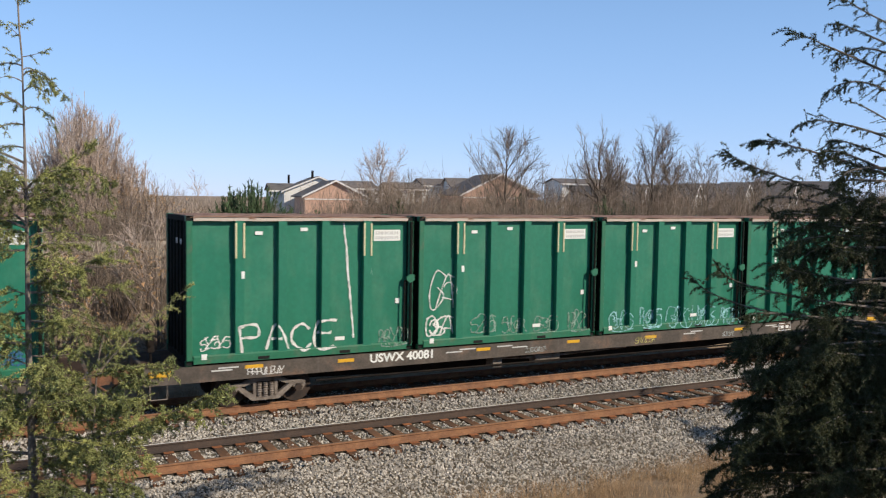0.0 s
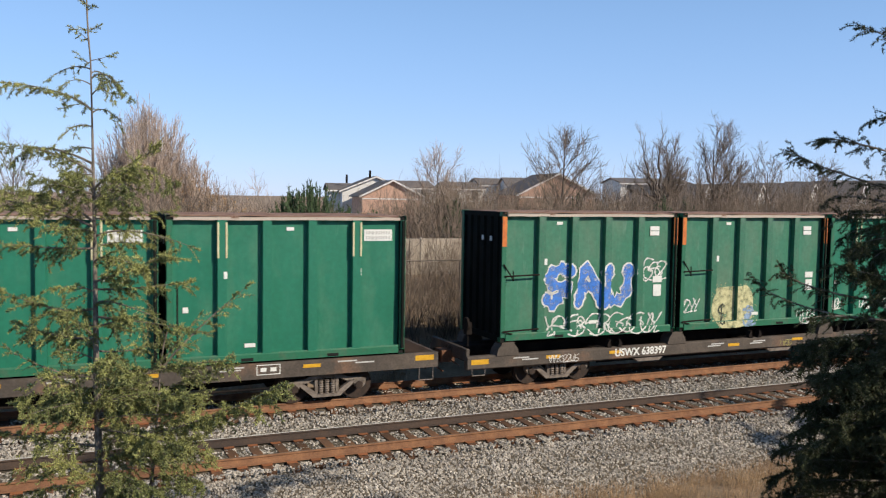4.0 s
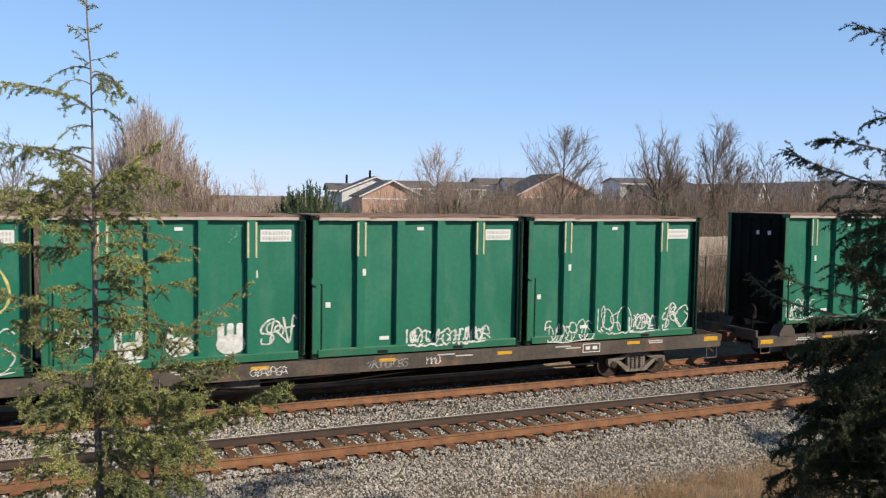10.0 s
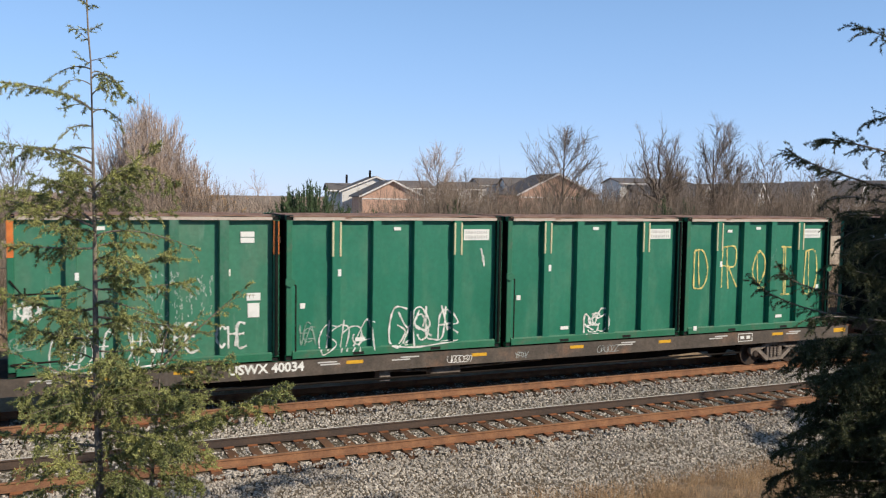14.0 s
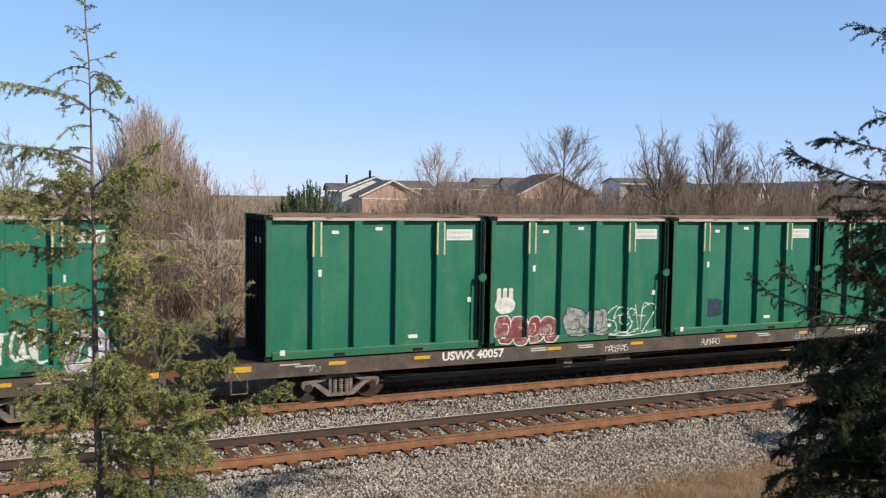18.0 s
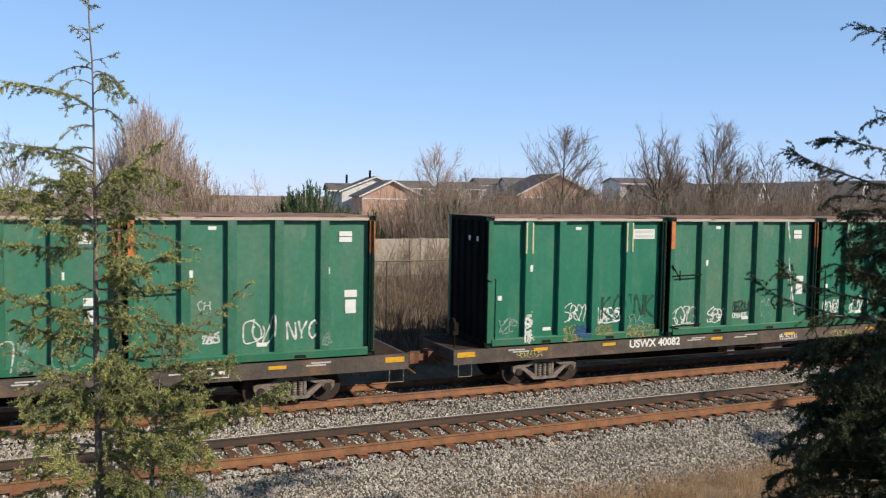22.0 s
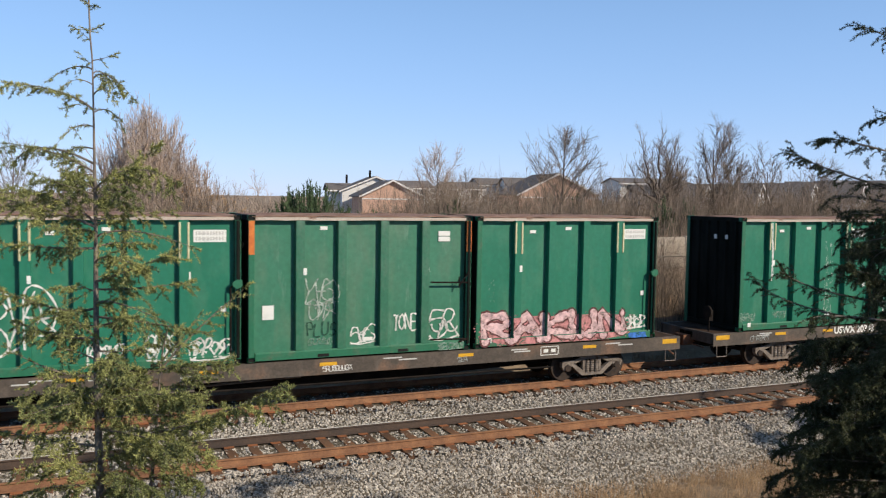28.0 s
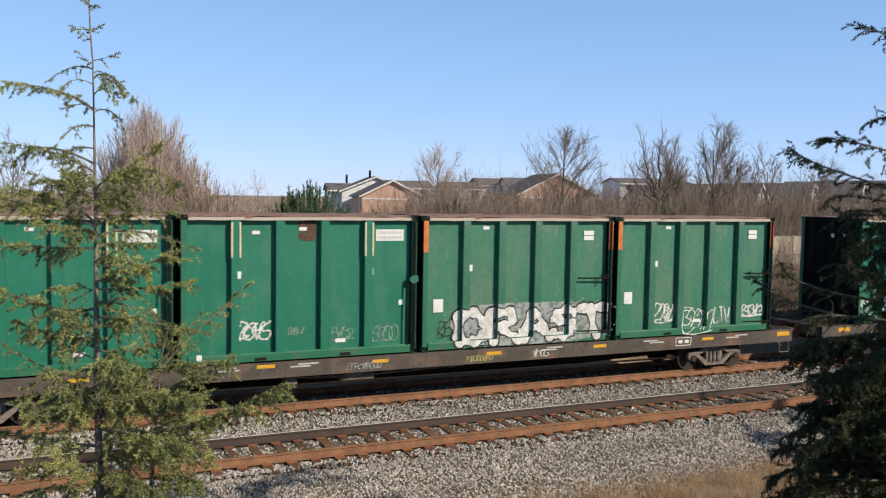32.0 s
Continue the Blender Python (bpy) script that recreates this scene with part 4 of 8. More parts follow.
fan_tree("dark-trunked old bare tree with crooked limbs", 36.4, 47, 9.0, 2.1, 23, 20, 22, 0.50, 0.20, TWIG, 0.010, 0, 0.74, 5)
crown_tree("slender bare tree with upright limbs", 38.3, 48, 9.0, 0.09, 0.8, 0.30, 20, 13, 24, TWIG, 0, 0.010, 2.4)
crown_tree("tall bare tree with fine upright twigs", 41.6, 47, 9.6, 0.16, 1.9, 0.20, 44, 15, 25, TWIG, 0, 0.010, 2.2)
crown_tree("bare tree with fine twigs", 44.6, 49, 7.6, 0.13, 1.8, 0.25, 36, 13, 26, TWIG, 0, 0.010, 1.5)
crown_tree("bare tree with fine upright twigs", 49.0, 50, 8.2, 0.14, 2.2, 0.25, 36, 13, 27, TWIG, 0, 0.010, 1.8)
crown_tree("bare tree with a leaning trunk", 54.5, 50, 7.8, 0.14, 2.0, 0.25, 36, 13, 28, TWIG, 0, 0.010, 1.5)
crown_tree("wide bare shrub with pale tangled branches on the bank", 4.7, 28.6, 5.4, 0.07, 1.9, 0.03, 46, 10, 51, TWIG_PALE, 900, 0.006, 1.3)
crown_tree("bare shrub with withered leaves on the bank", 1.6, 28.4, 5.0, 0.06, 1.7, 0.03, 40, 10, 52, TWIG_PALE, 1500, 0.006, 1.3)
crown_tree("bare shrub with pale branches on the bank", 7.2, 33.0, 5.2, 0.06, 1.5, 0.05, 30, 9, 53, TWIG_PALE, 200, 0.006, 1.5)
# saplings on the bank, seen between the wagons
for i, (x, y, h) in enumerate([(5.0, 30.5, 5.2), (6.6, 29.0, 4.2), (9.9, 32, 4.4), (12.4, 31, 5.0), (14.2, 29.6, 4.6), (15.6, 32.5, 5.4), (17.3, 30.2, 4.4),
                               (19.4, 31.5, 5.2), (21.6, 30, 4.5), (24.5, 31, 5.0), (3.2, 32, 5.0), (1.4, 31, 4.4)]):
    crown_tree("thin bare sapling on the dry bank", x, y, h, 0.04, h * 0.24, 0.22, 13, 6, 60 + i, TWIG, 0, 0.005, 1.8, "sapling")


def brush(name, label, n, x0, x1, y0, y1, h0, h1, material, seed, thick, side=0.2):
    """Bare shrubs: clumps of stems that lean out from one root, with side twigs."""
    rnd = random.Random(seed)
    sticks = []
    while n > 0:
        cx, cy = rnd.uniform(x0, x1), rnd.uniform(y0, y1)
        wave = 0.75 + 0.35 * noise.noise((cx * 0.35, seed, 0)) + 0.25 * noise.noise((cx * 1.3, seed, 5))
        tall = rnd.uniform(h0, h1) * wave
        for _ in range(rnd.randint(5, 16)):
            n -= 1
            x, y = cx + rnd.gauss(0, 0.16), cy + rnd.gauss(0, 0.16)
            h = tall * rnd.uniform(0.55, 1.05)
            a = Vector((x, y, ground_z(y) - 0.05))
            out = Vector((rnd.gauss(0, side * 1.3), rnd.gauss(0, side * 1.3), 0)) * h
            m = a + out * 0.45 + Vector((rnd.gauss(0, 0.04) * h, 0, h * 0.5))
            b = a + out + Vector((rnd.gauss(0, 0.07) * h, rnd.gauss(0, 0.07) * h, h))
            stout = thick * rnd.choice((0.5, 0.8, 1.0, 1.2, 1.9))
            sticks += [(a[:], m[:], stout, stout * 0.75), (m[:], b[:], stout * 0.75, stout * 0.3)]
            for _ in range(3):
                s = a.lerp(m, rnd.uniform(0.5, 1)) if rnd.random() < 0.4 else m.lerp(b, rnd.random() * 0.8)
                e = s + Vector((rnd.gauss(0, 0.15) * h, rnd.gauss(0, 0.15) * h, rnd.uniform(0.04, 0.24) * h))
                sticks.append((s[:], e[:], thick * 0.5, thick * 0.22))
    tagged(new(name, sticks_mesh(name, sticks, material)), label, "brush", kind="stuff")


brush("bank_brush", "tangled bare brown brush on the bank behind the tracks", 4600, 10.2, 36, 28.2, 35, 2.0, 4.6, TWIG, 31, 0.008)
brush("bank_brush", "thin bare brush on the bank by the fence", 520, -6, 10.5, 28.2, 35, 0.6, 2.2, TWIG_PALE, 32, 0.007)
brush("bank_brush", "dense dark brown brush before the concrete wall", 3000, -9, 6.4, 31.5, 35.5, 2.4, 4.0, TWIG, 49, 0.009, 0.17)
brush("thicket", "dense bare brown thicket behind the concrete wall", 12500, 17.5, 80, 42, 56, 4.5, 6.9, TWIG, 33, 0.016, 0.12)
brush("thicket", "tall bare brown thicket before the houses", 1700, 20.5, 28.5, 46, 52, 5.2, 7.2, TWIG, 36, 0.015, 0.11)
brush("thicket", "dense bare thicket behind the concrete wall", 3600, -14, 8.2, 40, 50, 3.6, 6.0, TWIG, 34, 0.012, 0.16)
brush("thicket", "low bare thicket beside the evergreen", 1500, 7.8, 17.5, 47.5, 53, 2.8, 4.3, TWIG, 37, 0.012, 0.16)
brush("thicket", "tall bare brown thicket before the row of houses", 6500, 33, 80, 44, 57, 5.4, 7.4, TWIG, 39, 0.015, 0.12)
brush("distant_wood", "far bare grey-brown wood on the horizon", 5200, -60, 140, 165, 210, 7.0, 10.5, TWIG, 38, 0.06, 0.10)
brush("thicket", "bare brown thicket along the fence", 2300, 20, 60, 36.8, 41, 2.0, 4.4, TWIG, 35, 0.010, 0.15)


def evergreen(label, x, y, height, width, seed, leaders=70):
    """A many-stemmed evergreen: leaders fan out to an uneven dome, each set with upward sprigs."""
    rnd = random.Random(seed)
    t = thing("evergreen_shrub", label, "shrub", m=pose(x, y, ground_z(y)))
    wood, sprigs = [], []
    for i in range(leaders):
        a, q = rnd.uniform(0, math.tau), math.sqrt(rnd.random())
        z = height * (1 - 0.46 * q ** 1.6) * rnd.uniform(0.82, 1.03)
        if i % 4 == 0:
            z *= rnd.uniform(0.35, 0.75)
        tip = Vector((width / 2 * q * math.cos(a), width / 2 * q * math.sin(a), z))
        root = Vector((tip.x * 0.15, tip.y * 0.15, 0.05 * z))
        bend = Vector((tip.x * 0.75, tip.y * 0.75, z * 0.45))
        pts = [root.lerp(bend, j / 12).lerp(bend.lerp(tip, j / 12), j / 12) for j in range(13)]
        wood += [(p[:], r[:], 0.03 * (1 - j / 14), 0.03 * (1 - (j + 1) / 14)) for j, (p, r) in enumerate(zip(pts, pts[1:]))]
        for j in range(2, 13):
            d = (pts[j] - pts[j - 1]).normalized()
            for _ in range(9):
                e = (d + Vector((rnd.gauss(0, 0.55), rnd.gauss(0, 0.55), rnd.gauss(0.1, 0.35)))).normalized()
                p = pts[j - 1].lerp(pts[j], rnd.random())
                sprigs.append((p[:], (p + e * rnd.uniform(0.16, 0.42) * (1.25 - 0.05 * j))[:], 0.036, 0.005))
    part("trunk", sticks_mesh("trunk", wood, BARK, 5), None, t)
    part("foliage", sticks_mesh("foliage", sprigs, NEEDLE_FAR), None, t, "dark green needle foliage")


evergreen("dark green bushy evergreen among bare trees", 12.45, 46, 4.8, 5.3, 41, 210)
evergreen("dark green evergreen among bare trees", 15.1, 47, 3.3, 2.4, 42, 70)
evergreen("low dark evergreen beside the brick house", 16.6, 48, 3.5, 1.8, 47, 34)
evergreen("small dark evergreen by the houses", 33.4, 52, 5.0, 1.9, 43, 40)
evergreen("small dark evergreen in the thicket", 20.6, 45, 3.9, 1.6, 44, 30)
evergreen("small dark evergreen in the thicket", 34.6, 44, 4.0, 2.2, 45, 36)
evergreen("small dark evergreen in the thicket", 37.4, 45, 4.1, 1.9, 46, 34)


# ---- the concrete wall and the chain-link fence on the bank ----
def build_wall():
    w = thing("wall_north", "pale stained concrete panel wall on the bank", "wall", kind="structure")
    panel = box_mesh("panel", CONCRETE, 0.01, 0.02, -1.2, 2.42, 0.14, 1.70, bevel=0.015)
    post = box_mesh("wall_post", CONCRETE, -0.1, -0.02, -1.2, 0.1, 0.18, 1.74, bevel=0.02)
    for i in range(-8, 26):
        part("panel", panel, None, w).matrix_basis = pose(i * 2.5 + 0.03, 36, 1.78)
        part("wall_post", post, None, w).matrix_basis = pose(i * 2.5 - 0.02, 36, 1.78)


def build_fence():
    f = thing("chain_link_fence", "rusty chain-link fence with steel posts on the bank", "fence")
    post = mesh_of("post", tubes([((0, 0, -0.3), (0, 0, 2.7), 0.035)]), GALV)
    xs = [8.07 + 3.0 * i for i in range(-5, 12)]
    for x in xs:
        part("post", post, None, f).matrix_basis = pose(x, 30, 0.3)
    part("top_rail", tubes([((xs[0], 30, 2.98), (xs[-1], 30, 2.98), 0.024)]), GALV, f)
    wires, step = [], 0.11
    n = int((xs[-1] - xs[0]) / step)
    for i in range(n):
        x = xs[0] + i * step
        for s in (-1, 1):
            z0, z1 = (0.35, 2.95) if s > 0 else (2.95, 0.35)
            wires.append(((x, 30, z0), (x + 1.3, 30, z1), 0.0022, 0.0022))
    part("mesh", sticks_mesh("mesh", wires, GALV), None, f, "fine steel wire mesh")


def tubes(items, sides=8):
    bm = bmesh.new()
    for a, b, r in items:
        tube_into(bm, a, b, r, sides=sides)
    return bm


build_wall()
build_fence()


def build_cabinet():
    c = thing("utility_cabinet", "weathered grey utility boxes on steel posts by the fence", "utility box", m=pose(8.2, 29.75, ground_z(29.75)))
    for x in (0.06, 0.42):
        part("post", tubes([((x, 0, -0.2), (x, 0, 2.75), 0.03)]), BARK, c)
    part("box", box_mesh("box", CABINET, 0.04, -0.12, 1.95, 0.44, 0.12, 2.25, bevel=0.05), None, c)
    part("box", box_mesh("box", STEEL_DARK, -0.04, -0.09, 2.35, 0.14, 0.09, 2.78, bevel=0.02), None, c, "dark upper box")
    part("box", box_mesh("box", STEEL_DARK, 0.34, -0.09, 2.32, 0.50, 0.09, 2.68, bevel=0.02), None, c, "dark upper box")
    bm = bmesh.new()
    for i in range(10):
        a, b = i * math.pi / 10, (i + 1) * math.pi / 10
        tube_into(bm, (0.24 + 0.18 * math.cos(a), -0.02, 2.0 - 0.18 * math.sin(a)), (0.24 + 0.18 * math.cos(b), -0.02, 2.0 - 0.18 * math.sin(b)), 0.03)
    part("conduit", bm, CABINET, c)


build_cabinet()


# ---- the houses beyond ----
def gable_house(label, x, y, width, depth, eave, ridge, turn, wall_mat, windows, pipes=(), trim=True):
    """A house whose gable front is centred on x, y; eave and ridge are heights over the rails."""
    z0 = ground_z(y) - 0.2
    h = thing("house", label, "house", "houses beyond the line", m=pose(x, y, z0, 0, 0, turn))
    e, r, hw = eave - z0, ridge - z0, width / 2
    bm = bmesh.new()
    prism_into(bm, [(-hw, 0), (hw, 0), (hw, e), (0, r - 0.12), (-hw, e)], "y", 0, depth)
    part("wall", bm, wall_mat, h)
    for s in (-1, 1):
        bm = bmesh.new()
        up = [(0, r), (s * (hw + 0.45), e - 0.45 * (r - e) / hw), (s * (hw + 0.45), e - 0.45 * (r - e) / hw - 0.16), (0, r - 0.16)]
        prism_into(bm, up if s < 0 else up[::-1], "y", -0.4, depth + 0.4)
        part("roof", bm, SHINGLE, h, "dark grey shingle roof slope")
        if trim:
            bm = bmesh.new()
            up = [(0, r - 0.02), (s * (hw + 0.45), e - 0.45 * (r - e) / hw - 0.02), (s * (hw + 0.45), e - 0.45 * (r - e) / hw - 0.24), (0, r - 0.24)]
            prism_into(bm, up if s < 0 else up[::-1], "y", -0.46, -0.402)
            part("barge_board", bm, TRIM, h, "white barge board")
    if wall_mat is BRICK:
        part("cornice", box_mesh("cornice", TRIM, -hw - 0.02, -0.07, e - 0.62, hw + 0.02, 0.04, e - 0.48), None, h, "pale cornice band")
    for wx, wz, ww, wh in windows:
        w = part("window", box_mesh("window", TRIM, wx - ww / 2 - 0.1, -0.08, wz - z0 - 0.1, wx + ww / 2 + 0.1, 0.05, wz - z0 + wh + 0.1), None, h)
        part("pane", box_mesh("pane", GLASS, wx - ww / 2, -0.10, wz - z0, wx + ww / 2, -0.082, wz - z0 + wh), None, w)
    for px, py, tall in pipes:
        part("vent_pipe", tubes([((px, py, r - 1.0), (px, py, r + tall), 0.16)]), STEEL_DARK, h)
    return h


def row_house(label, x, y, width, depth, eave, ridge, turn, wall_mat, windows, dormers=()):
    """A house whose eave front is centred on x, y, with the ridge along its width."""
    z0 = ground_z(y) - 0.2
    h = thing("house", label, "house", "houses beyond the line", m=pose(x, y, z0, 0, 0, turn))
    e, r, hw = eave - z0, ridge - z0, width / 2
    bm = bmesh.new()
    prism_into(bm, [(0, 0), (depth, 0), (depth, e), (depth / 2, r - 0.12), (0, e)], "x", -hw, hw)
    part("wall", bm, wall_mat, h)
    for s in (0, 1):
        bm = bmesh.new()
        k = 0.4 * (r - e) / (depth / 2)
        up = [(-0.4, e - k), (depth / 2, r), (depth / 2, r - 0.15), (-0.4, e - k - 0.15)]
        if s:
            up = [(depth - u, v) for u, v in up][::-1]
        prism_into(bm, up, "x", -hw - 0.3, hw + 0.3)
        part("roof", bm, SHINGLE, h, "dark grey shingle roof slope")
    bm = bmesh.new()
    box_into(bm, -hw - 0.3, -0.52, e - 0.40, hw + 0.3, -0.41, e - 0.2)
    part("gutter", bm, TRIM, h, "white gutter")
    for wx, wz, ww, wh in windows:
        w = part("window", box_mesh("window", TRIM, wx - ww / 2 - 0.1, -0.08, wz - z0 - 0.1, wx + ww / 2 + 0.1, 0.05, wz - z0 + wh + 0.1), None, h)
        part("pane", box_mesh("pane", GLASS, wx - ww / 2, -0.10, wz - z0, wx + ww / 2, -0.082, wz - z0 + wh), None, w)
    for dx, dw in dormers:
        bm = bmesh.new()
        prism_into(bm, [(dx - dw / 2, e - 0.2), (dx + dw / 2, e - 0.2), (dx + dw / 2, e + 0.5), (dx, r - 0.3), (dx - dw / 2, e + 0.5)], "y", 0.2, depth / 2)
        part("dormer", bm, wall_mat, h)
    return h


gable_house("brick townhouse with a wide gable and white trim", 37.55, 100, 7.5, 12, 5.4, 7.25, -12, BRICK, [])
gable_house("white-sided house with a steep grey roof", 40.3, 114, 9.4, 10, 6.0, 7.95, -12, SIDING, [], [(-0.6, 2, 0.8), (-3.6, 5, 0.2)])
row_house("small white-sided house with a grey roof", 36.9, 118, 4.2, 8, 6.1, 6.95, -12, SIDING, [])
row_house("white-sided house with a grey roof", 45.0, 111, 4.6, 7, 6.55, 7.4, -12, SIDING, [(1.2, 5.0, 0.9, 1.2)])
row_house("small pale house with a grey roof", 48.9, 112, 3.3, 7, 6.0, 6.75, -12, SIDING, [(0.6, 4.2, 0.9, 1.2)])
row_house("row house with grey roof and pale siding", 53.5, 113, 5.6, 7, 6.6, 7.4, -12, SIDING, [(-1.6, 5.0, 0.9, 1.2), (1.6, 5.0, 0.9, 1.2)])
row_house("row house with a dark roof and pale siding", 58.8, 114, 4.2, 7, 7.2, 8.1, -12, SIDING, [])
row_house("white-sided house with a long dark grey roof", 62.4, 107, 8.6, 8, 6.7, 8.15, -14, SIDING, [(-3.0, 5.6, 0.9, 1.1), (-1.2, 5.6, 0.9, 1.1)])
gable_house("brick house with a broad low gable", 58.2, 95, 10.2, 12, 5.9, 8.5, -14, BRICK, [])
row_house("white low building with dark windows", 86.6, 112, 11.5, 9, 8.0, 8.7, -16, SIDING, [(-4.2, 6.7, 1.0, 0.8), (-1.4, 6.7, 1.0, 0.8), (1.4, 6.7, 1.0, 0.8), (4.2, 6.7, 1.0, 0.8)])
for i in range(5):
    gable_house("white-gabled row house with a dark grey roof", 76.0 + 8.2 * i, 88 - 1.0 * i, 6.4, 10, 4.9 + 0.25 * i, 7.2 + 0.33 * i, 28, SIDING,
                [(-1.2, 3.0, 0.9, 1.2), (1.2, 3.0, 0.9, 1.2)])
gable_house("brick house with a brown gable", 101.5, 90, 8.0, 10, 6.0, 8.5, -30, BRICK, [(-1.6, 4.0, 0.9, 1.2), (1.6, 4.0, 0.9, 1.2)])
gable_house("white-sided house by the line", 113, 90, 7.0, 10, 6.0, 8.4, -20, SIDING, [(-1.6, 4.0, 0.9, 1.2), (1.6, 4.0, 0.9, 1.2)])
row_house("far house with a long grey roof", 15, 150, 14, 10, 4.0, 6.0, 0, SIDING, [(-4, 2, 1.2, 1.4), (0, 2, 1.2, 1.4), (4, 2, 1.2, 1.4)])

# ---- the two conifers between the camera and the line ----
NEEDLE = surface("conifer_needles", (0.34, 0.35, 0.115), (0.145, 0.170, 0.060), 2.0, fine=0.1, rough=0.7, island=0.6)
# needles for the conifer in shade, with that shade put into a darker colour
NEEDLE_SHADED = surface("shaded_needles", (0.036, 0.050, 0.022), (0.072, 0.078, 0.030), 1.2, fine=0.1, rough=0.75, island=0.4)
BARK_PALE = surface("conifer_bark", (0.24, 0.205, 0.175), (0.13, 0.108, 0.09), 8, (1, 1, 0.4), fine=0.3, rough=0.95, bump=0.5, bump_scale=40)
CAM_TURN = -23.975


def conifer(base, trunk, radius, label, needles, seed):
    """base: a point of the trunk's foot in view; trunk: points up the trunk from the top down, in metres from the base."""
    t = thing("conifer", label, "tree", "conifers in the foreground", m=pose(*base, 0, 0, CAM_TURN))
    foot = ground_z(base[1]) - base[2] - 0.15
    pts = trunk + [(trunk[-1][0] + 0.01, trunk[-1][1], foot)]
    h = pts[0][2] - foot
    sticks = []
    for a, b in zip(pts, pts[1:]):
        ra, rb = (max(0.008, radius * (pts[0][2] - p[2]) / h) for p in (a, b))
        sticks.append((b, a, rb, ra))
    part("trunk", sticks_mesh("trunk", sticks, BARK_PALE, 9), None, t)
    return {"ob": t, "needles": needles, "rnd": random.Random(seed)}


def limb(tree, start, via, tip, bushy):
    """A limb on a bent line with hanging branchlets, set all along with tufts of needles."""
    rnd = tree["rnd"]
    a, m, b = Vector(start), Vector(via), Vector(tip)
    c = m * 2 - (a + b) / 2
    pts = [a.lerp(c, u).lerp(c.lerp(b, u), u) for u in (i / 10 for i in range(11))]
    length = sum((q - p).length for p, q in zip(pts, pts[1:]))
    r0 = 0.004 + 0.009 * min(length, 1.6)
    wood = []
    rings, sides = [], 5
    for i, p in enumerate(pts):
        d = (pts[min(i + 1, 10)] - pts[max(i - 1, 0)]).normalized()
        u = d.cross(Vector((0.3, 0.2, 0.93))).normalized()
        w = d.cross(u)
        r = r0 * (1 - 0.085 * i)
        rings += [(p + (u * math.cos(math.tau * j / sides) + w * math.sin(math.tau * j / sides)) * r)[:] for j in range(sides)]
    skin = [(i * sides + j, i * sides + (j + 1) % sides, (i + 1) * sides + (j + 1) % sides, (i + 1) * sides + j) for i in range(10) for j in range(sides)]

    tufts = []

    def tuft(p, d, size):
        tufts.append((p.x, p.y, p.z, d.x, d.y, d.z))
    size = 0.024 + 0.013 * min(bushy, 1.5)

    def branchlet(p, d, n_len, depth):
        droop = Vector((0, 0, -0.10))
        k = max(2, int(n_len / 0.06))
        for _ in range(k):
            d = (d + droop + Vector((rnd.gauss(0, 0.12), rnd.gauss(0, 0.12), rnd.gauss(0, 0.08)))).normalized()
            q = p + d * (n_len / k)
            wood.append((p[:], q[:], 0.0022, 0.0016))
            for j in range(3):
                tuft(p.lerp(q, (j + rnd.random()) / 3), d, size)
            if depth and rnd.random() < 0.42 * bushy:
                s = Vector((rnd.gauss(0, 1), rnd.gauss(0, 1), rnd.gauss(-0.3, 0.5))).normalized()
                branchlet(q, (d + s * 0.9).normalized(), n_len * 0.5, 0)
            p = q
    step = 0.055 / (0.42 + 0.88 * bushy)
    n = max(3, int(length / step))
    for i in range(n):
        u = (i + rnd.random()) / n
        if u < 0.10:
            continue
        j = min(9, int(u * 10))
        p = pts[j].lerp(pts[j + 1], u * 10 - j)
        d = (pts[j + 1] - pts[j]).normalized()
        tuft(p, d, size)
        side = Vector((rnd.gauss(0, 0.5), rnd.gauss(0, 1), rnd.gauss(-0.35, 0.4)))
        way = (d * 0.75 + side * 0.75).normalized()
        branchlet(p, way, rnd.uniform(0.06, 0.24) * (0.6 + 0.55 * bushy) * (1.15 - 0.5 * u) * min(1.0, 0.35 + length), bushy > 0.8)
    branchlet(pts[-1], (pts[-1] - pts[-2]).normalized(), 0.06, 0)
    ob = part("branch", from_arrays("branch", rings, skin, BARK_PALE), None, tree["ob"])
    # six or seven needles round every tuft
    k = 6 if bushy < 1 else 7
    gen = np.random.RandomState(rnd.randint(0, 99999))
    t = np.repeat(np.array(tufts), k, 0)
    n = len(t)
    v = t[:, 3:] * 0.55 + gen.normal(0, 0.6, (n, 3)) + np.array([0, 0, 0.1])
    v /= np.linalg.norm(v, axis=1, keepdims=True)
    w = np.cross(v, gen.normal(0, 1, (n, 3)))
    w *= (0.0021 + 0.0014 * bushy) / np.linalg.norm(w, axis=1, keepdims=True)
    v *= size * gen.uniform(0.7, 1.15, (n, 1))
    verts = np.stack([t[:, :3] - w, t[:, :3] + w, t[:, :3] + v], 1).reshape(-1, 3)
    # needles and the fine twigs that carry them
    tv, tf = stick_arrays(wood)
    q = len(tf)
    me = bpy.data.meshes.new("foliage")
    me.vertices.add(3 * n + len(tv))
    me.vertices.foreach_set("co", np.concatenate([verts, tv]).ravel())
    me.loops.add(3 * n + 4 * q)
    me.loops.foreach_set("vertex_index", np.concatenate([np.arange(3 * n), tf.ravel() + 3 * n]))
    me.polygons.add(n + q)
    me.polygons.foreach_set("loop_start", np.concatenate([np.arange(0, 3 * n, 3), 3 * n + np.arange(0, 4 * q, 4)]))
    me.polygons.foreach_set("loop_total", np.concatenate([np.full(n, 3), np.full(q, 4)]))
    me.materials.append(tree["needles"])
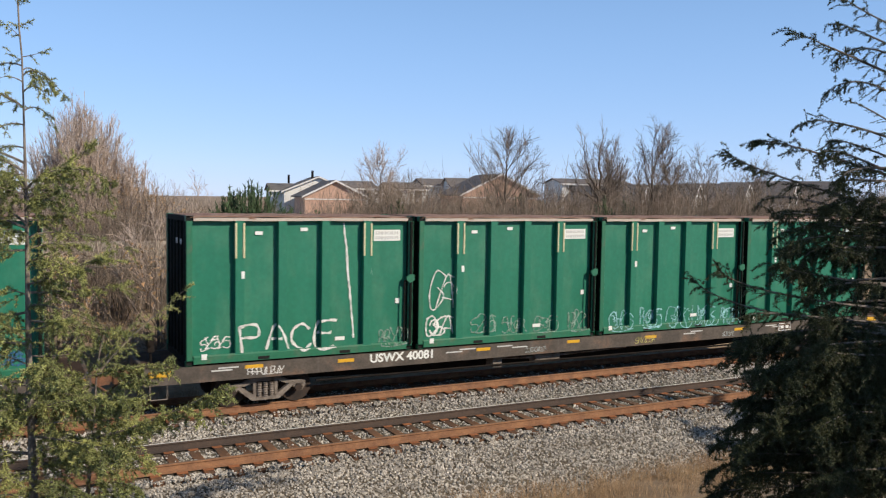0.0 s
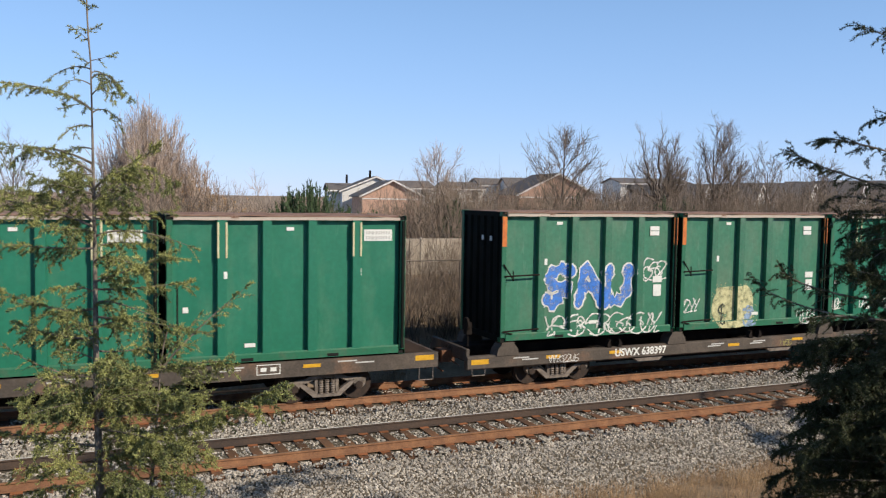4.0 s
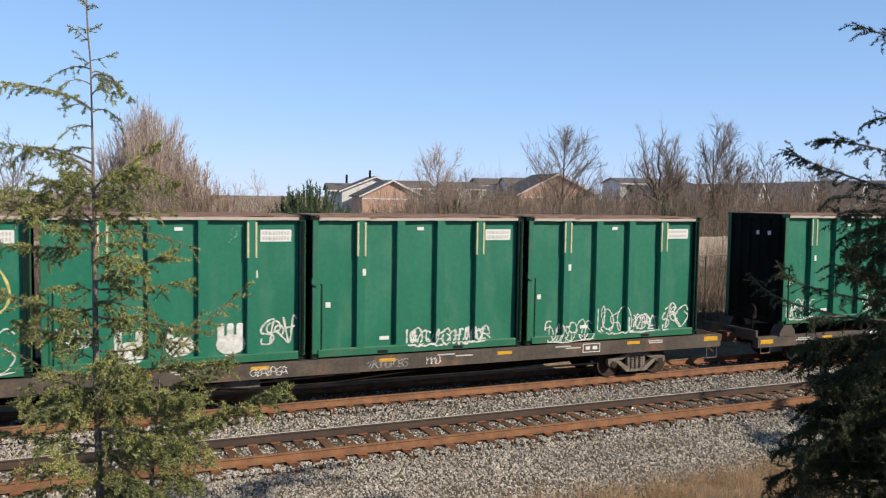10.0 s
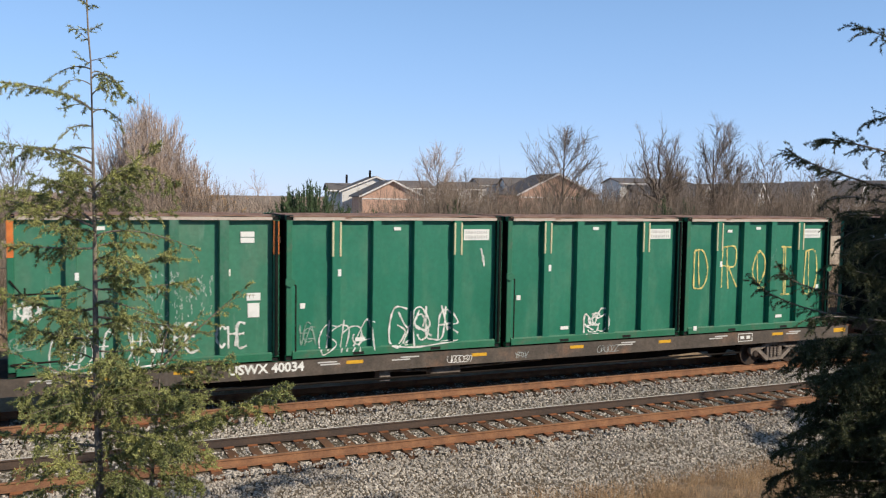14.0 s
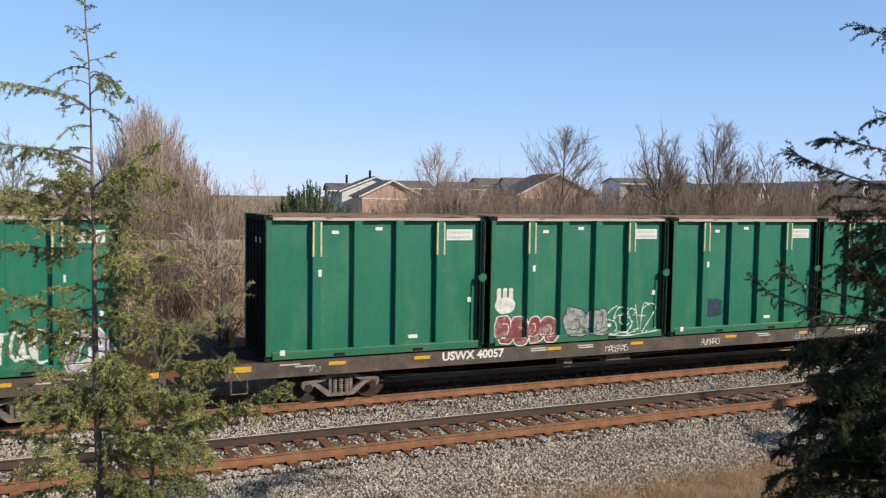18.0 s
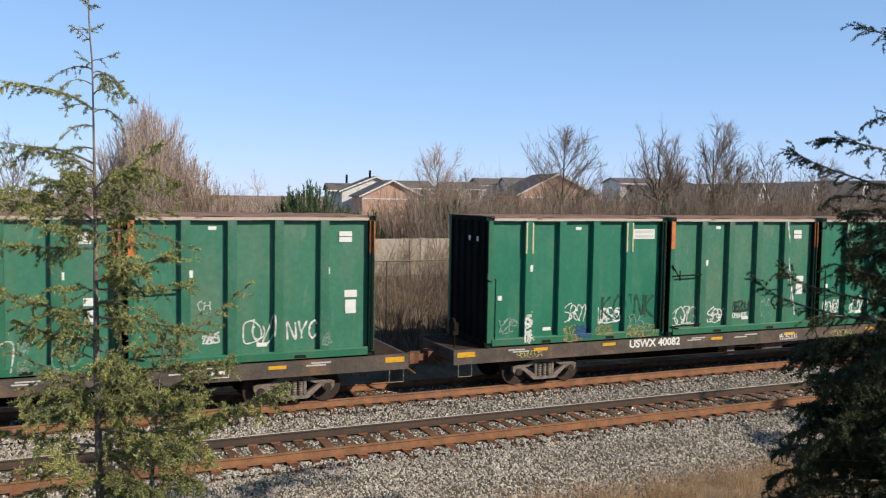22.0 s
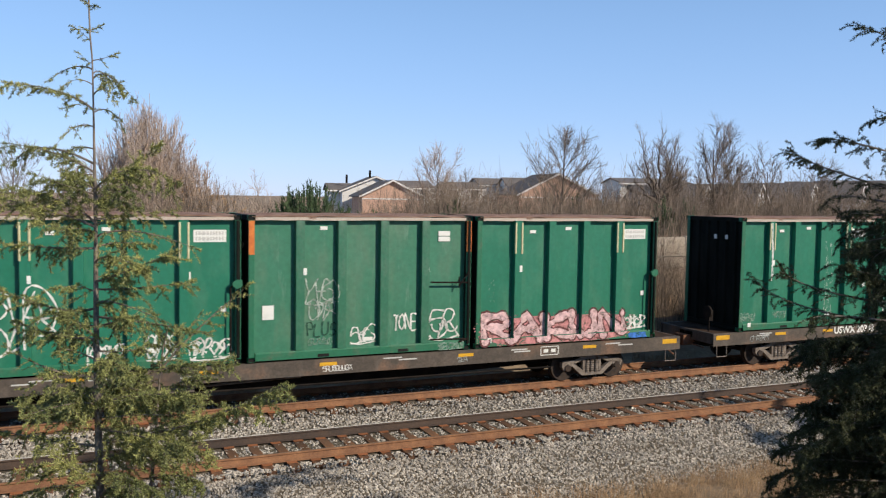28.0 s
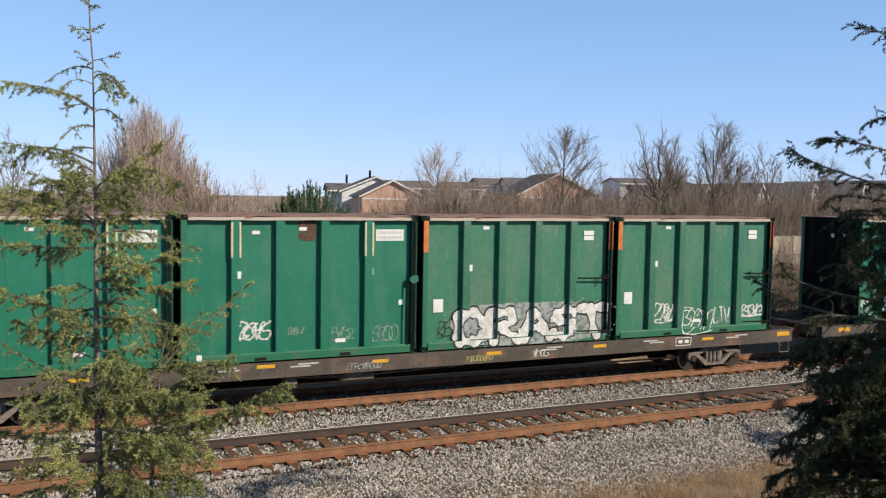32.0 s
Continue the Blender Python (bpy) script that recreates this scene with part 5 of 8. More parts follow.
    me.materials.append(BARK_PALE)
    me.polygons.foreach_set("material_index", np.concatenate([np.zeros(n, int), np.ones(q, int)]))
    me.update(calc_edges=True)
    part("foliage", me, None, ob)


def left_conifer():
    tree = conifer((0.32, 8.65, 2.55), [(-0.21, 0.3, 4.75), (-0.19, 0.28, 4.41), (-0.16, 0.26, 4.14), (-0.14, 0.23, 3.71), (-0.12, 0.2, 3.12), (-0.1, 0.17, 2.58), (-0.08, 0.12, 1.94), (-0.06, 0.08, 1.3), (-0.03, 0.04, 0.65), (0.0, 0.0, 0.0)], 0.058, "young conifer with drooping sparse yellow-green branches on the slope", NEEDLE, 5)
    limb(tree, (-0.19, 0.28, 4.43), (-0.22, 0.27, 4.44), (-0.33, 0.28, 4.44), 0.58)
    limb(tree, (-0.19, 0.28, 4.43), (-0.17, 0.29, 4.45), (-0.12, 0.31, 4.48), 0.58)
    limb(tree, (-0.18, 0.27, 4.33), (-0.24, 0.28, 4.39), (-0.32, 0.27, 4.45), 0.58)
    limb(tree, (-0.21, 0.29, 4.68), (-0.23, 0.29, 4.71), (-0.26, 0.3, 4.73), 0.58)
    limb(tree, (-0.21, 0.29, 4.67), (-0.19, 0.29, 4.67), (-0.15, 0.29, 4.67), 0.58)
    limb(tree, (-0.16, 0.26, 4.15), (-0.06, 0.29, 4.18), (0.02, 0.32, 4.22), 0.78)
    limb(tree, (-0.16, 0.26, 4.13), (-0.2, 0.24, 4.14), (-0.25, 0.21, 4.19), 0.53)
    limb(tree, (-0.16, 0.26, 4.07), (-0.37, 0.31, 4.09), (-0.6, 0.35, 3.98), 0.73)
    limb(tree, (-0.15, 0.24, 3.92), (-0.27, 0.2, 3.96), (-0.37, 0.14, 3.9), 0.63)
    limb(tree, (-0.14, 0.23, 3.68), (-0.48, 0.29, 3.85), (-1.01, 0.34, 3.94), 1.18)
    limb(tree, (-0.15, 0.25, 3.98), (0.02, 0.2, 4.0), (0.27, 0.14, 3.79), 1.08)
    limb(tree, (-0.15, 0.25, 4.03), (-0.08, 0.33, 4.04), (0.01, 0.39, 3.88), 0.88)
    limb(tree, (-0.14, 0.24, 3.83), (0.0, 0.14, 3.87), (0.15, 0.03, 3.76), 0.78)
    limb(tree, (-0.13, 0.23, 3.66), (-0.01, 0.28, 3.68), (0.1, 0.32, 3.53), 0.88)
    limb(tree, (-0.13, 0.22, 3.52), (-0.28, 0.15, 3.51), (-0.42, 0.06, 3.34), 0.78)
    limb(tree, (-0.12, 0.21, 3.31), (-0.35, 0.3, 3.32), (-0.52, 0.4, 3.22), 0.88)
    limb(tree, (-0.12, 0.19, 3.09), (-0.47, 0.15, 3.26), (-0.89, 0.11, 3.34), 1.18)
    limb(tree, (-0.12, 0.2, 3.17), (-0.66, 0.33, 3.32), (-1.0, 0.44, 3.17), 0.88)
    limb(tree, (-0.11, 0.18, 2.84), (0.1, 0.34, 3.06), (0.38, 0.51, 3.37), 1.38)
    limb(tree, (-0.11, 0.18, 2.93), (0.26, 0.1, 3.12), (0.74, -0.01, 3.02), 1.38)
    limb(tree, (-0.1, 0.17, 2.61), (-0.51, 0.22, 2.83), (-1.05, 0.28, 2.91), 1.48)
    limb(tree, (-0.1, 0.17, 2.57), (-0.6, 0.03, 2.76), (-1.08, -0.13, 2.84), 1.38)
    limb(tree, (-0.1, 0.17, 2.65), (0.1, 0.32, 2.67), (0.52, 0.47, 2.73), 1.18)
    limb(tree, (-0.09, 0.15, 2.37), (-0.46, 0.1, 2.37), (-0.96, 0.05, 2.41), 1.38)
    limb(tree, (-0.09, 0.16, 2.48), (0.25, 0.28, 2.53), (0.79, 0.39, 2.37), 0.83)
    limb(tree, (-0.09, 0.12, 2.05), (0.23, 0.03, 2.16), (0.71, -0.05, 2.36), 1.48)
    limb(tree, (-0.09, 0.12, 1.98), (0.25, 0.28, 1.98), (0.7, 0.43, 2.03), 1.28)
    limb(tree, (-0.08, 0.11, 1.8), (-0.52, 0.16, 1.79), (-1.12, 0.23, 1.98), 1.58)
    limb(tree, (-0.08, 0.11, 1.72), (0.41, -0.05, 1.7), (0.89, -0.2, 1.67), 1.18)
    limb(tree, (-0.06, 0.09, 1.51), (-0.54, 0.24, 1.52), (-0.97, 0.4, 1.61), 1.28)
    limb(tree, (-0.05, 0.06, 1.12), (-0.45, -0.07, 1.25), (-0.76, -0.21, 1.46), 0.78)
    limb(tree, (-0.05, 0.06, 1.08), (-0.36, 0.16, 0.94), (-0.85, 0.26, 0.97), 1.58)
    limb(tree, (-0.04, 0.06, 0.97), (0.48, 0.22, 1.19), (1.1, 0.38, 1.26), 1.38)
    limb(tree, (-0.02, 0.04, 0.52), (0.88, -0.1, 0.76), (1.76, -0.23, 1.17), 1.68)
    limb(tree, (-0.01, 0.03, 0.49), (-0.53, 0.13, 0.51), (-1.18, 0.23, 0.58), 1.38)
    limb(tree, (-0.01, 0.02, 0.28), (-0.3, -0.13, 0.37), (-0.65, -0.28, 0.35), 1.28)
    limb(tree, (-0.01, 0.02, 0.33), (0.3, 0.12, 0.41), (0.92, 0.21, 0.27), 1.28)
    limb(tree, (-0.03, 0.05, 0.87), (0.39, -0.14, 1.03), (0.95, -0.33, 1.07), 1.68)
    limb(tree, (-0.06, 0.08, 1.4), (0.19, 0.28, 1.37), (0.48, 0.49, 1.44), 1.28)
    limb(tree, (-0.03, 0.04, 0.76), (-0.26, -0.15, 0.8), (-0.46, -0.35, 0.95), 1.58)
    limb(tree, (0.0, 0.0, 0.05), (0.37, -0.1, 0.1), (0.87, -0.19, 0.19), 1.28)
    limb(tree, (0.0, 0.0, 0.1), (-0.48, 0.15, 0.05), (-0.94, 0.29, -0.12), 1.28)
    limb(tree, (-0.05, 0.06, 1.03), (0.18, 0.32, 1.03), (0.49, 0.55, 0.75), 1.58)
    limb(tree, (-0.03, 0.05, 0.87), (-0.09, -0.24, 1.09), (-0.22, -0.52, 1.31), 1.48)
    limb(tree, (-0.03, 0.04, 0.65), (0.43, -0.26, 0.69), (0.94, -0.56, 0.68), 1.48)
    limb(tree, (-0.06, 0.09, 1.51), (-0.12, -0.14, 1.68), (-0.17, -0.39, 1.82), 1.28)
    limb(tree, (-0.07, 0.1, 1.62), (0.19, -0.15, 1.71), (0.46, -0.39, 1.8), 1.18)
    limb(tree, (-0.0, 0.01, 0.17), (-0.03, -0.29, 0.32), (-0.21, -0.56, 0.61), 1.28)
    limb(tree, (-0.05, 0.07, 1.19), (0.18, -0.27, 1.37), (0.5, -0.62, 1.34), 1.48)
    limb(tree, (-0.11, 0.18, 2.88), (-0.27, -0.02, 2.95), (-0.49, -0.21, 3.05), 1.28)
    limb(tree, (-0.11, 0.18, 2.96), (-0.36, 0.44, 3.07), (-0.66, 0.69, 2.98), 1.28)
    limb(tree, (-0.11, 0.17, 2.74), (0.12, -0.07, 2.86), (0.42, -0.32, 2.89), 1.28)
    limb(tree, (-0.08, 0.11, 1.79), (0.14, 0.02, 1.87), (0.77, -0.09, 1.66), 1.08)
    limb(tree, (-0.07, 0.1, 1.63), (-0.29, 0.2, 1.65), (-0.54, 0.31, 1.71), 0.98)
    limb(tree, (-0.06, 0.09, 1.47), (-0.41, 0.44, 1.48), (-1.01, 0.79, 1.45), 0.98)
    limb(tree, (-0.06, 0.08, 1.31), (-0.26, -0.06, 1.43), (-0.29, -0.22, 1.44), 0.98)
    limb(tree, (-0.05, 0.07, 1.15), (0.25, -0.07, 1.22), (0.5, -0.23, 1.23), 1.08)
    limb(tree, (-0.04, 0.06, 0.98), (0.06, 0.16, 1.04), (0.6, 0.25, 0.92), 0.98)
    limb(tree, (-0.03, 0.05, 0.82), (-0.03, -0.34, 1.0), (-0.34, -0.74, 0.98), 1.18)
    limb(tree, (-0.03, 0.04, 0.66), (0.19, -0.1, 0.81), (0.77, -0.25, 0.88), 0.98)
    limb(tree, (-0.01, 0.03, 0.5), (0.03, 0.32, 0.44), (0.52, 0.62, 0.19), 1.28)
    limb(tree, (-0.01, 0.02, 0.34), (0.24, -0.02, 0.46), (0.45, -0.07, 0.51), 1.18)
    limb(tree, (-0.0, 0.01, 0.18), (0.27, -0.29, 0.33), (0.73, -0.59, 0.27), 1.08)
    limb(tree, (0.0, 0.0, 0.02), (0.34, -0.39, 0.25), (0.73, -0.79, 0.26), 1.28)
    limb(tree, (-0.12, 0.19, 3.07), (-0.22, 0.14, 3.07), (-0.34, 0.09, 3.09), 1.38)
    limb(tree, (-0.11, 0.18, 2.93), (-0.32, 0.18, 3.0), (-0.53, 0.18, 2.9), 1.28)
    limb(tree, (-0.11, 0.17, 2.79), (0.04, 0.17, 2.84), (0.28, 0.17, 2.75), 1.18)
    limb(tree, (-0.1, 0.17, 2.65), (0.11, 0.21, 2.67), (0.16, 0.27, 2.77), 1.08)
    limb(tree, (-0.09, 0.16, 2.51), (-0.15, -0.05, 2.56), (-0.44, -0.24, 2.6), 1.38)
    limb(tree, (-0.09, 0.15, 2.37), (0.07, 0.25, 2.42), (0.36, 0.35, 2.4), 1.28)
    limb(tree, (-0.09, 0.13, 2.23), (0.12, -0.05, 2.3), (0.53, -0.27, 2.22), 1.38)
    limb(tree, (-0.09, 0.12, 2.09), (0.02, 0.18, 2.1), (0.15, 0.23, 2.08), 1.18)
    limb(tree, (-0.08, 0.12, 1.95), (-0.21, 0.03, 2.01), (-0.38, -0.08, 2.01), 1.18)
    return tree


left_tree = left_conifer()


def right_conifer():
    tree = conifer((9.48, 6.09, 2.21), [(0.0, 0.46, 7.36), (-0.0, 0.39, 6.29), (0.0, 0.34, 5.54), (0.0, 0.29, 4.6), (-0.0, 0.23, 3.65), (0.0, 0.17, 2.71), (0.01, 0.11, 1.77), (0.0, 0.04, 0.83), (0.0, 0.0, 0.0)], 0.14, "dense dark green shaded conifer with arching branches on the slope", NEEDLE_SHADED, 6)
    limb(tree, (0.0, 0.29, 4.6), (-0.95, 0.36, 5.0), (-1.57, 0.43, 5.26), 0.96)
    limb(tree, (0.01, 0.31, 4.91), (-0.68, 0.48, 5.27), (-0.9, 0.64, 5.39), 0.89)
    limb(tree, (0.0, 0.26, 4.28), (-0.77, 0.14, 4.63), (-1.33, -0.01, 4.47), 0.96)
    limb(tree, (0.0, 0.32, 5.16), (-0.68, 0.39, 5.48), (-0.94, 0.45, 5.68), 0.89)
    limb(tree, (-0.0, 0.3, 4.79), (-0.59, 0.52, 5.09), (-0.85, 0.71, 4.9), 0.96)
    limb(tree, (0.0, 0.24, 3.89), (-0.95, 0.31, 4.18), (-1.41, 0.36, 4.17), 0.96)
    limb(tree, (0.0, 0.24, 3.97), (-0.68, 0.17, 4.32), (-1.02, 0.08, 4.41), 0.44)
    limb(tree, (0.0, 0.22, 3.47), (-1.37, 0.29, 3.87), (-1.93, 0.35, 3.96), 1.18)
    limb(tree, (-0.0, 0.2, 3.12), (-1.6, 0.37, 3.55), (-2.2, 0.54, 3.84), 1.11)
    limb(tree, (0.01, 0.21, 3.43), (-1.04, 0.09, 3.83), (-1.38, -0.07, 3.73), 1.04)
    limb(tree, (-0.0, 0.23, 3.65), (-0.73, 0.49, 3.97), (-0.85, 0.75, 3.99), 1.04)
    limb(tree, (-0.0, 0.17, 2.9), (-1.36, 0.3, 3.3), (-1.87, 0.4, 3.23), 0.74)
    limb(tree, (-0.0, 0.17, 2.77), (-1.23, 0.09, 3.1), (-1.77, -0.0, 3.11), 0.81)
    limb(tree, (0.0, 0.17, 2.65), (-1.14, 0.39, 2.97), (-1.61, 0.57, 2.76), 0.96)
    limb(tree, (0.0, 0.12, 2.02), (-1.84, 0.03, 2.25), (-2.51, -0.04, 2.56), 0.9)
    limb(tree, (0.01, 0.11, 1.82), (-1.8, 0.27, 2.0), (-2.61, 0.45, 2.36), 0.9)
    limb(tree, (0.01, 0.11, 1.77), (-1.73, -0.13, 2.02), (-2.29, -0.38, 1.98), 1.0)
    limb(tree, (0.0, 0.09, 1.46), (-1.62, 0.2, 1.7), (-2.07, 0.3, 1.56), 1.1)
    limb(tree, (0.0, 0.07, 1.14), (-1.44, -0.03, 1.31), (-2.0, -0.13, 1.21), 1.6)
    limb(tree, (-0.0, 0.05, 0.92), (-1.31, 0.26, 0.93), (-1.82, 0.45, 0.71), 1.6)
    limb(tree, (0.0, 0.04, 0.7), (-1.45, -0.25, 0.76), (-1.99, -0.54, 0.94), 1.7)
    limb(tree, (0.0, 0.02, 0.38), (-1.36, 0.07, 0.4), (-1.9, 0.12, 0.45), 1.7)
    limb(tree, (0.0, 0.0, 0.12), (-1.54, -0.14, 0.22), (-2.13, -0.29, 0.24), 1.6)
    limb(tree, (0.0, 0.0, 0.0), (-1.29, 0.19, -0.15), (-1.85, 0.38, -0.33), 1.6)
    limb(tree, (-0.0, 0.03, 0.58), (-1.71, 0.18, 0.53), (-2.29, 0.32, 0.38), 1.3)
    limb(tree, (0.0, 0.02, 0.32), (-1.77, 0.11, 0.31), (-2.42, 0.2, 0.07), 1.3)
    limb(tree, (0.0, 0.0, 0.14), (-1.58, 0.3, 0.07), (-2.09, 0.59, -0.21), 1.4)
    limb(tree, (-0.0, 0.05, 0.86), (-1.56, 0.29, 0.76), (-2.07, 0.53, 0.51), 1.3)
    limb(tree, (0.0, 0.0, 0.01), (-1.73, 0.19, -0.06), (-2.31, 0.38, -0.24), 1.3)
    limb(tree, (-0.0, 0.01, 0.26), (-1.74, -0.08, 0.42), (-2.26, -0.18, 0.37), 1.4)
    limb(tree, (0.0, 0.14, 2.27), (-1.4, -0.05, 2.46), (-1.86, -0.24, 2.59), 1.7)
    limb(tree, (-0.0, 0.15, 2.52), (-1.07, 0.37, 2.68), (-1.36, 0.57, 2.73), 1.7)
    limb(tree, (-0.0, 0.23, 3.65), (-1.08, -0.23, 3.63), (-1.41, -0.69, 3.39), 0.96)
    limb(tree, (0.0, 0.22, 3.5), (-1.15, -0.13, 3.51), (-0.99, -0.49, 3.35), 0.96)
    limb(tree, (0.01, 0.21, 3.35), (-1.1, -0.25, 3.29), (-1.4, -0.69, 3.19), 0.96)
    limb(tree, (-0.0, 0.2, 3.2), (-1.02, 0.2, 3.18), (-0.68, 0.2, 3.18), 0.96)
    limb(tree, (0.0, 0.19, 3.05), (-1.21, -0.06, 3.03), (-1.03, -0.32, 3.0), 0.96)
    limb(tree, (-0.0, 0.17, 2.9), (-1.17, -0.08, 2.84), (-1.03, -0.33, 2.74), 0.96)
    limb(tree, (-0.0, 0.17, 2.75), (-1.14, -0.28, 2.78), (-1.28, -0.73, 2.74), 0.96)
    limb(tree, (-0.01, 0.16, 2.6), (-1.26, 0.07, 2.74), (-1.45, -0.06, 2.39), 1.3)
    limb(tree, (-0.0, 0.15, 2.45), (-1.05, 0.34, 2.36), (-1.29, 0.56, 2.48), 1.3)
    limb(tree, (0.0, 0.14, 2.3), (-1.08, -0.01, 2.35), (-1.52, -0.17, 2.15), 1.3)
    limb(tree, (-0.0, 0.13, 2.15), (-1.12, 0.13, 2.1), (-1.18, 0.12, 1.93), 1.3)
    limb(tree, (0.0, 0.12, 2.0), (-0.75, 0.38, 2.1), (-1.05, 0.62, 1.87), 1.3)
    limb(tree, (0.01, 0.11, 1.85), (-1.02, -0.08, 1.95), (-1.35, -0.28, 1.94), 1.3)
    limb(tree, (-0.0, 0.1, 1.69), (-1.18, -0.34, 1.73), (-1.74, -0.79, 1.72), 1.3)
    limb(tree, (0.0, 0.09, 1.54), (-1.2, -0.46, 1.63), (-1.71, -0.99, 1.83), 1.3)
    limb(tree, (0.0, 0.09, 1.52), (-0.89, 0.1, 1.56), (-1.34, 0.07, 1.26), 1.8)
    limb(tree, (0.0, 0.09, 1.42), (-1.25, -0.26, 1.53), (-1.9, -0.62, 1.42), 1.8)
    limb(tree, (-0.0, 0.08, 1.33), (-0.88, 0.13, 1.46), (-1.65, 0.16, 1.07), 1.8)
    limb(tree, (-0.0, 0.08, 1.24), (-0.9, -0.13, 1.29), (-1.36, -0.32, 1.35), 1.8)
    limb(tree, (0.0, 0.07, 1.14), (-0.73, 0.56, 0.96), (-0.89, 1.05, 0.88), 1.8)
    limb(tree, (-0.01, 0.06, 1.05), (-0.73, 0.46, 0.92), (-0.91, 0.86, 0.99), 1.8)
    limb(tree, (-0.0, 0.05, 0.95), (-0.64, 0.55, 0.89), (-0.7, 1.04, 0.76), 1.8)
    limb(tree, (-0.0, 0.05, 0.86), (-1.02, -0.29, 1.05), (-1.38, -0.63, 1.14), 1.8)
    limb(tree, (0.0, 0.04, 0.76), (-0.99, -0.45, 0.99), (-1.73, -0.95, 0.94), 1.8)
    limb(tree, (-0.01, 0.04, 0.67), (-0.69, 0.38, 0.56), (-1.13, 0.71, 0.24), 1.8)
    limb(tree, (-0.0, 0.03, 0.58), (-1.08, -0.36, 0.63), (-1.56, -0.76, 0.73), 1.8)
    limb(tree, (0.0, 0.02, 0.48), (-0.55, 0.62, 0.3), (-0.86, 1.2, -0.04), 1.8)
    limb(tree, (0.0, 0.02, 0.39), (-0.75, 0.22, 0.4), (-1.26, 0.4, 0.1), 1.8)
    limb(tree, (0.01, 0.01, 0.29), (-0.57, 0.56, 0.25), (-0.72, 1.09, -0.15), 1.8)
    limb(tree, (-0.0, 0.01, 0.2), (-1.06, -0.53, 0.37), (-1.65, -1.08, 0.44), 1.8)
    limb(tree, (0.0, 0.0, 0.1), (-0.48, 0.59, -0.08), (-0.64, 1.18, -0.19), 1.8)
    limb(tree, (0.0, 0.0, 0.01), (-0.76, -0.05, 0.11), (-1.49, -0.11, -0.01), 1.8)
    limb(tree, (0.0, -0.01, -0.08), (-0.51, 0.44, -0.14), (-0.97, 0.88, -0.3), 1.8)
    limb(tree, (-0.0, 0.3, 4.72), (0.88, 1.06, 4.98), (2.29, 1.82, 5.03), 1.48)
    limb(tree, (-0.0, 0.27, 4.48), (0.77, 1.04, 4.72), (2.04, 1.79, 4.56), 1.48)
    limb(tree, (0.0, 0.26, 4.24), (0.08, -0.64, 4.28), (0.34, -1.55, 4.02), 1.48)
    limb(tree, (-0.0, 0.25, 4.01), (0.24, -0.14, 4.1), (0.79, -0.56, 3.78), 1.48)
    limb(tree, (0.01, 0.23, 3.77), (0.98, 1.0, 3.95), (2.48, 1.75, 3.88), 1.48)
    limb(tree, (0.0, 0.22, 3.53), (0.96, 0.88, 3.69), (2.43, 1.51, 3.3), 1.48)
    limb(tree, (-0.0, 0.21, 3.29), (1.54, 1.32, 3.45), (3.72, 2.41, 3.2), 1.48)
    limb(tree, (0.0, 0.19, 3.05), (0.81, 0.89, 3.18), (2.1, 1.6, 3.02), 1.48)
    limb(tree, (-0.0, 0.17, 2.81), (0.51, -0.27, 2.97), (1.28, -0.73, 2.79), 1.48)
    limb(tree, (-0.0, 0.15, 2.57), (1.3, 0.92, 2.67), (3.17, 1.66, 2.61), 2.0)
    limb(tree, (0.0, 0.14, 2.34), (1.55, 1.09, 2.4), (3.75, 2.04, 2.16), 2.0)
    limb(tree, (-0.0, 0.13, 2.1), (1.08, 0.89, 2.15), (2.71, 1.62, 1.92), 2.0)
    limb(tree, (0.01, 0.11, 1.86), (0.11, -0.48, 2.07), (0.49, -1.08, 2.02), 2.0)
    limb(tree, (-0.0, 0.1, 1.62), (-0.02, -0.79, 1.9), (0.15, -1.69, 1.96), 2.0)
    limb(tree, (-0.01, 0.09, 1.38), (0.67, -0.15, 1.57), (1.65, -0.41, 1.36), 2.0)
    limb(tree, (0.0, 0.07, 1.14), (1.1, 1.06, 1.07), (2.68, 2.05, 0.79), 2.0)
    limb(tree, (-0.0, 0.05, 0.9), (1.32, 1.09, 0.8), (3.17, 2.14, 0.53), 2.0)
    limb(tree, (-0.01, 0.04, 0.66), (1.13, 0.78, 0.61), (2.7, 1.51, 0.16), 2.0)
    limb(tree, (0.0, 0.02, 0.43), (0.65, 0.57, 0.4), (1.67, 1.11, 0.18), 2.0)
    limb(tree, (-0.0, 0.01, 0.19), (0.4, -0.08, 0.35), (1.09, -0.2, 0.07), 2.0)
    limb(tree, (0.0, -0.01, -0.05), (0.55, -0.0, 0.08), (1.41, -0.01, -0.03), 2.0)
    limb(tree, (-0.0, 0.43, 6.8), (-0.73, 0.12, 6.77), (-1.08, -0.19, 6.44), 1.33)
    limb(tree, (0.01, 0.4, 6.42), (-0.81, -0.01, 6.37), (-1.17, -0.42, 6.03), 1.33)
    limb(tree, (0.01, 0.38, 6.04), (-0.67, 0.33, 6.11), (-1.01, 0.27, 5.87), 1.33)
    for z, far, reach in ((2.55, 0.3, 1.55), (2.70, -0.2, 1.75), (2.85, 0.1, 1.5), (2.98, 0.4, 1.65), (3.1, -0.1, 1.35)):
        limb(tree, (0, 0.18, z), (-0.55 * reach, far * 0.5, z + 0.2), (-reach, far, z + 0.12), 1.5)
    rnd = random.Random(77)
